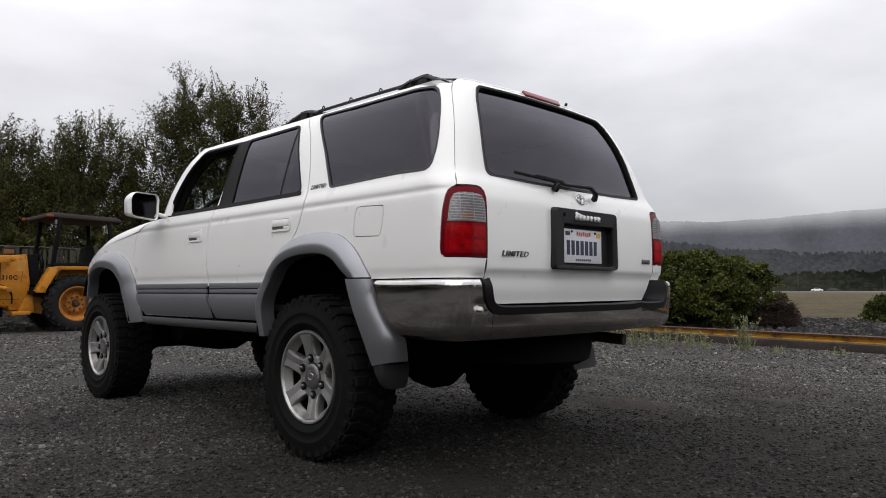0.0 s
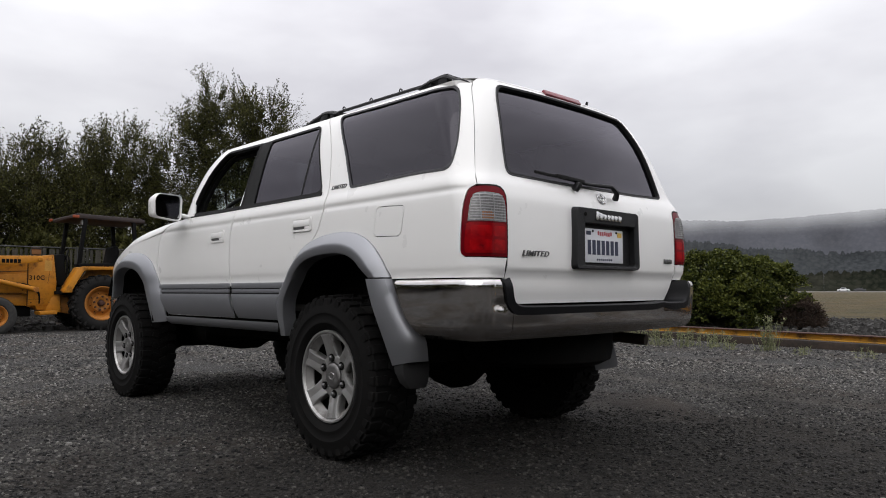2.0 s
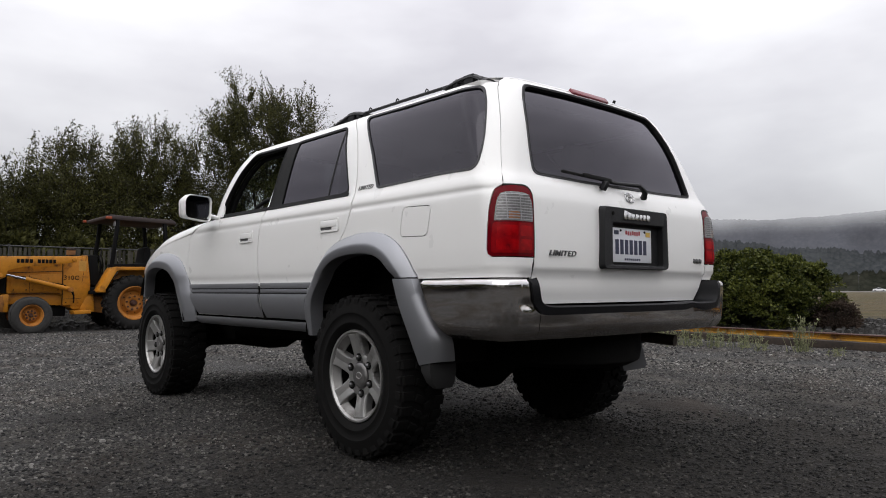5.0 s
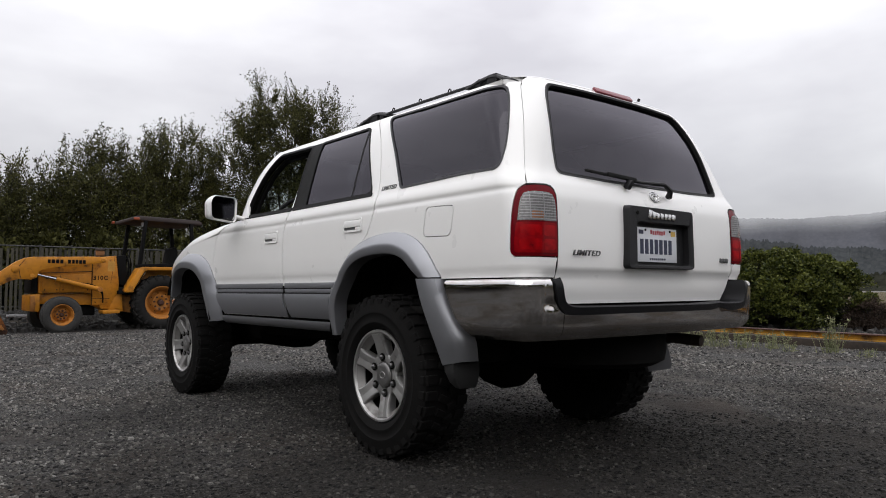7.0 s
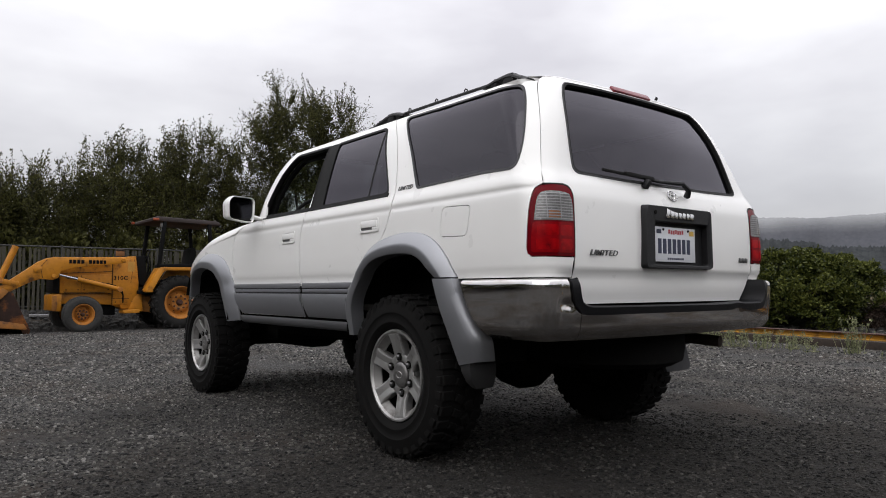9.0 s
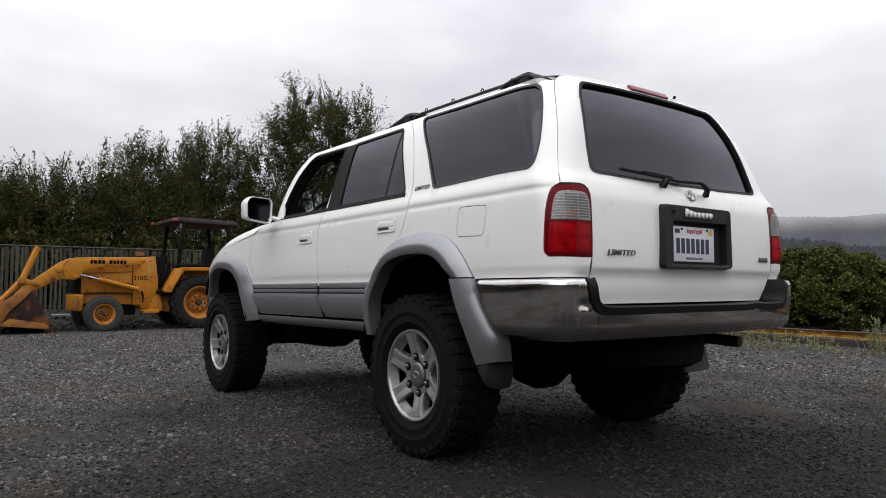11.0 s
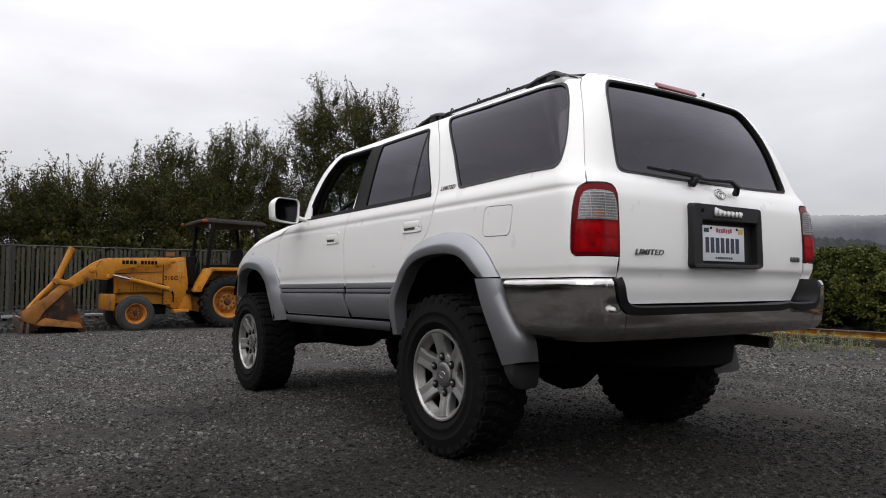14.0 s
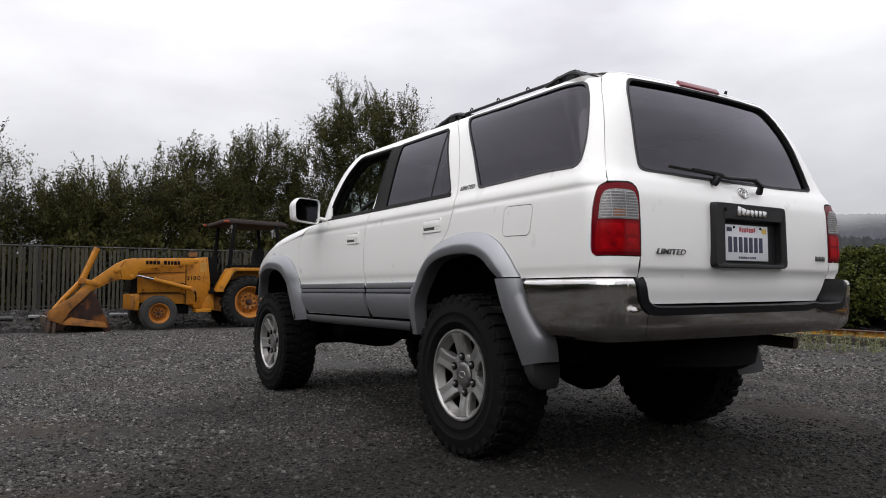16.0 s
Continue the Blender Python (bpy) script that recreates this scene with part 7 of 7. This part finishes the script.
# rusty yellow stands in for the shade under the fender
flat_part("side_tank", [(1.88, 0.30), (1.86, 0.66), (2.20, 0.68), (2.30, 0.44), (2.2, 0.24)], 15.06, 15.3, M_worn_and_shade, None, "side tank, its shade painted in rusty yellow", 0.02)
flat_part("floor_edge", [(1.80, 0.70), (1.80, 0.78), (2.16, 0.79), (2.16, 0.71)], 14.80, 15.2, M_frame_black, None, "", 0.008)
flat_part("cowl", [(1.75, 0.95), (1.745, 1.585), (1.93, 1.60), (2.0, 1.02), (1.98, 0.84)], 15.02, 15.82, M_frame_black, None, "black instrument cowl", 0.02)
flat_part("cab_floor", [(1.80, 0.78), (1.80, 0.86), (3.3, 0.90), (3.3, 0.80)], 14.95, 15.9, M_frame_black, None, "", 0.01)
for y0, y1 in ((14.56, 15.02), (15.86, 16.30)):
    fender = flat_part("fender", [(1.96, 0.76), (2.26, 1.31), (2.34, 1.335), (3.45, 1.345), (3.72, 1.25), (3.70, 1.19), (3.42, 1.265), (2.44, 1.255), (2.36, 1.22), (2.13, 0.80), (2.13, 0.74), (1.98, 0.735)], y0, y1, M_yellow, None, "yellow rear fender", 0.012)
    flat_part("fender_plate", [(2.15, 0.80), (2.42, 1.26), (3.5, 1.27), (3.5, 1.05), (2.9, 1.06), (2.5, 0.95)], y1 - 0.05 if y0 < 15 else y0, y1 if y0 < 15 else y0 + 0.05, M_yellow, fender, "", 0.006)
flat_part("console", [(2.25, 1.33), (2.25, 1.40), (3.5, 1.44), (3.5, 1.34)], 14.62, 14.98, M_frame_black, None, "", 0.01)
seat_l = flat_part("operator_seat", [(2.55, 1.25), (2.55, 1.40), (2.92, 1.42), (2.98, 1.80), (3.10, 1.84), (3.14, 1.70), (3.05, 1.25)], 15.15, 15.70, M_frame_black, None, "worn black seat", 0.04)
flat_part("seat_pedestal", [(2.7, 0.85), (2.7, 1.26), (2.95, 1.26), (2.95, 0.85)], 15.25, 15.6, M_frame_black, seat_l, "", 0.01)
ringp = [(2.20 + 0.06 * math.sin(t), 15.42 + 0.19 * math.cos(t), 1.62 + 0.17 * math.sin(t)) for t in np.linspace(0, 6.2832, 25)]
sw = tube("steering_wheel", ringp, 0.016, M_frame_black, loader, "black steering wheel", 8)
tube("steering_column", [(2.20, 15.42, 1.62), (1.95, 15.42, 1.30)], 0.03, M_frame_black, sw, "", 8)
for k, (lx, ly) in enumerate(((2.12, 15.05), (2.20, 15.10), (2.34, 15.78))):
    lv = tube("control_lever", [(lx, ly, 0.9), (lx + 0.03, ly, 1.42), (lx - 0.02, ly, 1.62)], 0.011, M_frame_black, loader, "", 6)
# canopy
CN, CF = 14.62, 16.24
roof_l = flat_part("canopy_roof", [(2.10, 2.44), (2.10, 2.515), (2.2, 2.545), (3.62, 2.505), (3.72, 2.46), (3.72, 2.40)], CN, CF, M_canopy, None, "dull red-brown canopy roof", 0.012)
block("marker_lamp", (2.12, CN - 0.03, 2.455), (2.26, CN - 0.001, 2.515), 0.008, M_lamp, roof_l, "orange marker lamp")
block("marker_lamp", (2.04, CF - 0.12, 2.47), (2.10, CF, 2.53), 0.008, M_lamp, roof_l, "orange marker lamp")
block("work_lamp", (2.33, CN + 0.04, 2.30), (2.37, CN + 0.14, 2.41), 0.02, M_pale, roof_l, "pale work lamp")
for x0, x1, zb in ((2.42, 2.30, 1.36), (3.50, 3.58, 1.36)):
    for y in (CN + 0.06, CF - 0.10):
        bm = bmesh.new()
        a, b = Vector((x0, y, 2.46)), Vector((x1, y, zb))
        add_box(bm, (-0.045, -0.04, 0), (0.045, 0.04, (a - b).length), 0.008, Matrix.Translation(b) @ (a - b).to_track_quat("Z", "Y").to_matrix().to_4x4())
        part("canopy_post", bm, M_frame_black, loader, "black canopy post")
# loader arms
for y0, y1 in ((14.66, 14.80), (16.02, 16.16)):
    arm = flat_part("loader_arm", [(1.53, 1.49), (1.49, 1.545), (1.36, 1.552), (0.05, 1.515), (-0.10, 1.49), (-0.28, 1.40), (-0.62, 1.135), (-0.95, 0.885), (-1.12, 0.70), (-1.06, 0.58), (-0.90, 0.66), (-0.72, 0.80), (-0.36, 0.99), (-0.20, 1.035), (0.02, 1.02), (0.13, 1.07), (0.175, 1.215), (0.5, 1.30), (1.43, 1.405), (1.52, 1.43)], y0, y1, M_yellow, None, "yellow loader arm", 0.014)
    near = y0 < 15
    if near:
        for px, pz, r in ((1.45, 1.475, 0.045), (0.04, 1.10, 0.05), (-0.28, 1.25, 0.085), (-1.0, 0.70, 0.055)):
            qx, qz = deep(px, pz, y0)
            lathe("pivot_pin", [(-0.03, 0.0), (-0.03, r * 0.8), (-0.02, r), (0.02, r), (0.02, 0.0)], 16, M_yellow, arm, "", pose(qx, y0, qz, 0, 0, 90))
    # lift cylinder
    ym = (y0 + y1) / 2
    a, b = deep(0.12, 1.135, ym), deep(1.40, 0.805, ym)
    m1 = (a[0] + (b[0] - a[0]) * 0.30, a[1] + (b[1] - a[1]) * 0.30)
    cyl = tube("lift_cylinder", [(m1[0], ym, m1[1]), (b[0], ym, b[1])], 0.055, M_yellow, loader, "", 12)
    tube("cylinder_rod", [(a[0], ym, a[1]), (m1[0], ym, m1[1])], 0.028, M_rod, cyl, "bright steel rod", 10)
    # tilt cylinder standing up, its link and the bar down to the bucket
    t, e = deep(-0.695, 1.73, ym), deep(-0.985, 1.0, ym)
    til = tube("tilt_cylinder", [(t[0], ym, t[1]), (e[0], ym, e[1])], 0.068, M_yellow, loader, "", 12)
    g = deep(-1.60, 0.30, ym)
    tube("cylinder_bar", [(e[0], ym, e[1]), ((e[0] + g[0]) / 2, ym, (e[1] + g[1]) / 2), (g[0] + 0.1, ym, g[1] + 0.1)], [0.06, 0.055, 0.045], M_yellow, til, "", 10)
    flat_part("bucket_link", [(-1.06, 0.98), (-1.0, 1.06), (-0.88, 1.03), (-0.62, 0.98), (-0.60, 0.90), (-0.70, 0.88), (-0.92, 0.93)], y0 - 0.02, y0 + 0.03, M_yellow, til, "", 0.01)
# bucket
side = [(-0.80, 0.77), (-0.72, 0.74), (-0.44, 0.06), (-0.385, -0.06), (-0.40, -0.165), (-0.50, -0.165), (-0.56, -0.03), (-0.80, -0.02), (-1.28, 0.02), (-1.36, -0.08), (-1.62, -0.10), (-1.65, 0.20), (-1.56, 0.30), (-1.34, 0.40), (-1.05, 0.60)]
bk = flat_part("bucket_side", side, 14.44, 14.48, M_bucket, None, "rusty bucket side plate", 0.008)
flat_part("bucket_side", side, 16.36, 16.40, M_bucket, None, "", 0.008)
flat_part("bucket_trim", [(-1.40, 0.05), (-1.18, 0.20), (-0.50, 0.07), (-0.44, -0.03), (-0.47, -0.05)], 14.425, 14.44, M_worn_and_shade, bk, "worn yellow edge", 0.004)
flat_part("bucket_arm_plate", [(-1.64, 0.16), (-1.62, 0.34), (-1.50, 0.42), (-0.90, 0.84), (-0.80, 0.76), (-0.98, 0.56), (-1.18, 0.36), (-1.36, 0.06)], 14.40, 14.44, M_worn_and_shade, bk, "worn yellow plate", 0.006)
rows = []
for y in np.linspace(14.48, 16.36, 4):
    rows.append([Vector((x, y, z)) for x, z in ((-0.80, 0.765), (-0.76, 0.77), (-0.73, 0.74), (-0.44, 0.06), (-0.385, -0.06), (-0.41, -0.15), (-0.44, -0.06), (-0.49, 0.06), (-0.76, 0.70))])
loft("bucket_back", rows, M_bucket, loader, "rusty bucket back", around=True, caps=True)
loft("bucket_floor", [[Vector((x, y, z)) for x, z in ((-0.80, 0.755), (-1.05, 0.58), (-1.34, 0.38), (-1.60, 0.26), (-1.60, 0.22), (-1.30, 0.33), (-1.0, 0.52), (-0.80, 0.70))] for y in np.linspace(14.48, 16.36, 4)], M_bucket, loader, "rusty bucket floor", around=True, caps=True)
for k in range(8):
    y = 14.50 + 0.26 * k
    bm = bmesh.new()
    add_box(bm, (-0.02, -0.045, -0.34), (0.02, 0.045, 0.04), 0.008, pose(-1.66 + 0.01, y, 0.18, 0, -6, 0))
    part("bucket_tooth", bm, M_tooth, loader, "worn grey bucket tooth")
for k in range(2):
    bm = bmesh.new()
    add_box(bm, (-0.03, -0.006, -0.32), (0.03, 0.006, 0.04), 0.004, pose(-1.60 + 0.11 * k, 14.425, 0.18, 0, 4, 0))
    part("bucket_tooth", bm, M_tooth, loader, "worn grey bucket tooth")
# writing on the arm as plain bars, and the model number
x = 0.33
for k, w in enumerate((0.055, 0.07, 0.065, 0.065, 0.0, 0.065, 0.055, 0.055, 0.062, 0.055)):
    if w:
        px, pz = deep(x, 1.425, 14.655)
        bm = bmesh.new()
        add_box(bm, (px, 14.650, pz - 0.042), (px + w, 14.659, pz + 0.042), 0.004)
        part("lettering_bar", bm, M_frame_black, loader, "black bar of lettering", smoothed=False)
    x += (w or 0.055) + 0.017
nx, nz = deep(1.385, 1.065, 14.95)
lettering("model_number", "310C", 0.138, M_frame_black, loader, pose(nx + 0.02, HN - 0.026, nz, 90, 0, 0), "black number", 0.002, 0.0, 0.95, 0.020)
# seams, bolts and hoses
M_seam = material("seam_dark", (0.03, 0.014, 0.006), 0.9, var=0.3)


def seam(points, y, parent, width=0.008):
    line = [deep(x, z, y) for x, z in points]
    return tube("panel_seam", [(x, y, z) for x, z in line], width, M_seam, parent, "", 5)


seam([(0.18, 1.165), (1.22, 1.215)], HN - 0.001, hood)
seam([(0.24, 0.735), (1.05, 0.735), (1.24, 0.70)], HN - 0.001, hood)
seam([(0.58, 0.75), (0.58, 1.12)], HN - 0.018, hood, 0.005)
seam([(1.225, 0.46), (1.222, 1.48)], HN - 0.001, hood, 0.010)
seam([(0.20, 1.30), (1.20, 1.42)], HN - 0.001, hood, 0.012)
seam([(1.62, 0.95), (1.70, 1.54)], HN - 0.022, hood, 0.004)
seam([(1.24, 0.60), (1.60, 0.60)], HN - 0.022, hood, 0.006)
for bx, bz in ((0.28, 0.80), (0.52, 0.80), (0.64, 0.80), (1.14, 0.80), (0.28, 1.07), (1.30, 0.52), (1.66, 0.52)):
    px, pz = deep(bx, bz, HN - 0.02)
    lathe("panel_bolt", [(-0.008, 0.0), (-0.008, 0.014), (0.004, 0.016), (0.004, 0.0)], 8, M_seam, hood, "", pose(px, HN - 0.02, pz, 0, 0, 90))
for dz in (0.0, 0.035):
    line = [deep(x, z + dz, 14.86) for x, z in ((0.30, 1.06), (0.62, 1.02), (0.95, 0.93), (1.25, 0.87), (1.44, 0.72), (1.46, 0.50))]
    tube("hydraulic_hose", [(x, 14.86, z) for x, z in line], 0.016, M_frame_black, loader, "black hydraulic hose", 6, 20)
seam([(-0.10, 1.46), (-0.22, 1.30), (-0.18, 1.06)], 14.657, loader, 0.006)
for px, pz, r in ((-0.985, 1.0, 0.075), (1.40, 0.805, 0.06), (-1.34, 0.56, 0.05), (-1.46, 0.40, 0.05)):
    qx, qz = deep(px, pz, 14.60)
    lathe("pivot_pin", [(-0.03, 0.0), (-0.03, r * 0.35), (-0.018, r * 0.4), (-0.018, r * 0.9), (0.0, r), (0.05, r), (0.05, 0.0)], 16, M_yellow_rim, loader, "", pose(qx, 14.60, qz, 0, 0, 90))


# ---- distance: forest, hills with painted haze, a road with cars ----
def ridge(name, dist, a0, a1, tops, rough, tooth, color, label, seed, base=-6.0, spread=0.0, fade=None, crown=12.0, sharp=2.0):
    """A wooded ridge far off: a wall of many columns with an uneven top of tree crowns and shelving flanks."""
    rs = np.random.RandomState(seed)
    cols, rowsn = int((a1 - a0) * 22), 6
    top_at = smooth(tops)
    turns = np.linspace(a0, a1, cols + 1)
    # rounded crowns of many trees make the crest
    crest = np.zeros(cols + 1)
    wide = math.degrees(0.55 * crown / dist)
    for _ in range(int((a1 - a0) / wide * 2.6)):
        c, w, h = a0 + (a1 - a0) * rs.rand(), wide * (0.5 + 0.9 * rs.rand()), tooth * (0.25 + 0.75 * rs.rand() ** 1.5)
        i0, i1 = np.searchsorted(turns, [c - w, c + w])
        q = (turns[i0:i1] - c) / w
        crest[i0:i1] = np.maximum(crest[i0:i1], h * (1 - np.abs(q) ** sharp))
    verts, faces = [], []
    for i, a in enumerate(turns):
        h = top_at(a) + rough * noise.noise(Vector((a * 0.35, seed, 0)))
        for k in range(rowsn + 1):
            s = k / rowsn
            d = dist * (1 + spread * s) + dist * 0.012 * noise.noise(Vector((a * 0.5, s * 3, seed)))
            verts.append((EYE[0] + d * math.sin(radians(a)), EYE[1] + d * math.cos(radians(a)), base + (h - base) * s + (crest[i] if k == rowsn else 0)))
    w = rowsn + 1
    for i in range(cols):
        for k in range(rowsn):
            p = i * w + k
            faces.append((p, p + w, p + w + 1, p + 1))
    m = bpy.data.materials.new(name)
    m.use_nodes = True
    n, l = m.node_tree.nodes, m.node_tree.links
    b = n["Principled BSDF"]
    b.inputs["Roughness"].default_value, b.inputs["Specular IOR Level"].default_value = 1.0, 0.0
    co, t1, t2 = n.new("ShaderNodeTexCoord"), n.new("ShaderNodeTexNoise"), n.new("ShaderNodeTexNoise")
    mp = n.new("ShaderNodeMapping")
    mp.inputs["Scale"].default_value = (1, 1, 1.6)
    l.new(co.outputs["Object"], mp.inputs[0])
    t1.inputs["Scale"].default_value, t1.inputs["Detail"].default_value, t1.inputs["Roughness"].default_value = 120.0 / dist, 8, 0.75
    t2.inputs["Scale"].default_value, t2.inputs["Detail"].default_value = 7.0 / dist, 4
    l.new(mp.outputs[0], t1.inputs["Vector"])
    l.new(mp.outputs[0], t2.inputs["Vector"])
    mul = n.new("ShaderNodeMath")
    mul.operation = "ADD"
    l.new(t1.outputs[0], mul.inputs[0])
    l.new(t2.outputs[0], mul.inputs[1])
    # single crowns: light on each is painted in, paler towards its middle
    cell = n.new("ShaderNodeTexVoronoi")
    cell.inputs["Scale"].default_value = 1.0 / crown
    l.new(co.outputs["Object"], cell.inputs["Vector"])
    take = n.new("ShaderNodeMath")
    take.operation = "MULTIPLY_ADD"
    l.new(cell.outputs["Distance"], take.inputs[0])
    take.inputs[1].default_value = -0.28
    l.new(mul.outputs[0], take.inputs[2])
    hue = n.new("ShaderNodeSeparateColor")
    l.new(cell.outputs["Color"], hue.inputs[0])
    more = n.new("ShaderNodeMath")
    more.operation = "MULTIPLY_ADD"
    l.new(hue.outputs[0], more.inputs[0])
    more.inputs[1].default_value = 0.24
    l.new(take.outputs[0], more.inputs[2])
    rg = n.new("ShaderNodeMapRange")
    rg.inputs["From Min"].default_value, rg.inputs["From Max"].default_value = 0.72, 1.24
    l.new(more.outputs[0], rg.inputs["Value"])
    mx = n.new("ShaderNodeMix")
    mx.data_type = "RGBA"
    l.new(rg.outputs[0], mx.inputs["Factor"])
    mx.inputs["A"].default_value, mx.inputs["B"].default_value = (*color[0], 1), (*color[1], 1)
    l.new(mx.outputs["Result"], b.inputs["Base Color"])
    if fade:
        # low cloud over the crest is imitated: the wood turns transparent with height
        sp, fr = n.new("ShaderNodeSeparateXYZ"), n.new("ShaderNodeMapRange")
        l.new(co.outputs["Object"], sp.inputs[0])
        ad = n.new("ShaderNodeMath")
        ad.operation = "MULTIPLY_ADD"
        l.new(t2.outputs[0], ad.inputs[0])
        ad.inputs[1].default_value = fade[2]
        l.new(sp.outputs["Z"], ad.inputs[2])
        l.new(ad.outputs[0], fr.inputs["Value"])
        fr.inputs["From Min"].default_value, fr.inputs["From Max"].default_value = fade[0], fade[1]
        fr.interpolation_type = "SMOOTHSTEP"
        trn, msx = n.new("ShaderNodeBsdfTransparent"), n.new("ShaderNodeMixShader")
        l.new(fr.outputs[0], msx.inputs[0])
        l.new(b.outputs[0], msx.inputs[1])
        l.new(trn.outputs[0], msx.inputs[2])
        l.new(msx.outputs[0], n["Material Output"].inputs[0])
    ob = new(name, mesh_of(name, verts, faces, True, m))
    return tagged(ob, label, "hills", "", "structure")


# greyed, bluish colours of the hills and the ridge hold the haze as paint
ridge("backdrop_hills", 2600, 20, 115, [(20, 240), (52, 248), (58, 258), (62, 252), (66, 240), (69, 243), (73, 254), (78, 264), (90, 280), (130, 280)], 5, 5, ((0.073, 0.076, 0.088), (0.093, 0.096, 0.108)), "wooded hillside with haze painted in, its crest faded as into low cloud", 3, -10, 0.06, (210, 325, 50), 11.0, 1.6)
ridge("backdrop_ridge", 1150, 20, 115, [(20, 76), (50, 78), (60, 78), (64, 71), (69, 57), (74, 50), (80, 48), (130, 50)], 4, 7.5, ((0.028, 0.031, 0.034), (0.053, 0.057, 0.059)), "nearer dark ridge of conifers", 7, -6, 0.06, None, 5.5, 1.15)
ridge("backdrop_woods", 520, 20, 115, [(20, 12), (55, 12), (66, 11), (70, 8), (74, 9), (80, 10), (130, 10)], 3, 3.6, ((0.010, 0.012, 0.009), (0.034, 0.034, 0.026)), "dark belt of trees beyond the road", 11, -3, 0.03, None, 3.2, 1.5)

M_road = material("road_asphalt", (0.13, 0.13, 0.135), 0.9, var=0.1)
road_rows = []
for a in range(20, 121, 2):
    road_rows.append([Vector((EYE[0] + d * math.sin(radians(a)), EYE[1] + d * math.cos(radians(a)), z)) for d, z in ((318, -1.12), (320, -0.92), (334, -0.8), (338, -1.1))])
road = loft("road", road_rows, M_road, None)
tagged(road, "grey country road on a low bank across the field", "road", "", "structure")
M_far_white = material("far_car_white", (0.7, 0.7, 0.72), 0.4, var=0.02)
M_far_dark = material("far_car_dark", (0.03, 0.03, 0.035), 0.4, var=0.05)


def far_car(bearing, paint, label):
    d = 328
    ob = thing("passing_car", label, "car", pose(EYE[0] + d * math.sin(radians(bearing)), EYE[1] + d * math.cos(radians(bearing)), -0.81, 0, 0, -bearing), "cars on the road")
    prof = [(-2.2, 0.35), (-2.25, 0.8), (-1.9, 0.98), (-1.2, 1.05), (-0.7, 1.5), (0.7, 1.5), (1.35, 1.02), (2.1, 0.9), (2.25, 0.55), (2.2, 0.32)]
    extruded("body", prof, 1.7, paint, ob, "", pose(0, 0, 0, 0, 0, 90), 0.06)
    extruded("windows", [(-1.05, 1.08), (-0.62, 1.42), (0.6, 1.42), (1.1, 1.06)], 1.72, M_far_dark, ob, "", pose(0, 0, 0, 0, 0, 90))
    for wx in (-1.4, 1.4):
        lathe("wheel", [(-0.9, 0.0), (-0.9, 0.3), (0.9, 0.3), (0.9, 0.0)], 16, M_far_dark, ob, "", pose(wx, 0, 0.32, 0, 0, 90))


far_car(73.2, M_far_white, "white car on the far road")
far_car(74.2, M_far_dark, "dark car on the far road")
for bearing, hgt in ((72.0, 7.5), (77.3, 6.5)):
    pole = thing("utility_pole", "pale utility pole by the far road", "pole", pose(EYE[0] + 312 * math.sin(radians(bearing)), EYE[1] + 312 * math.cos(radians(bearing)), -1.4), "poles by the road")
    tube("pole_shaft", [(0, 0, 0), (0, 0, hgt)], 0.085, M_post, pole, "", 8)
    block("cross_arm", (-0.9, -0.08, hgt - 0.9), (0.9, 0.08, hgt - 0.65), 0.02, M_post, pole)
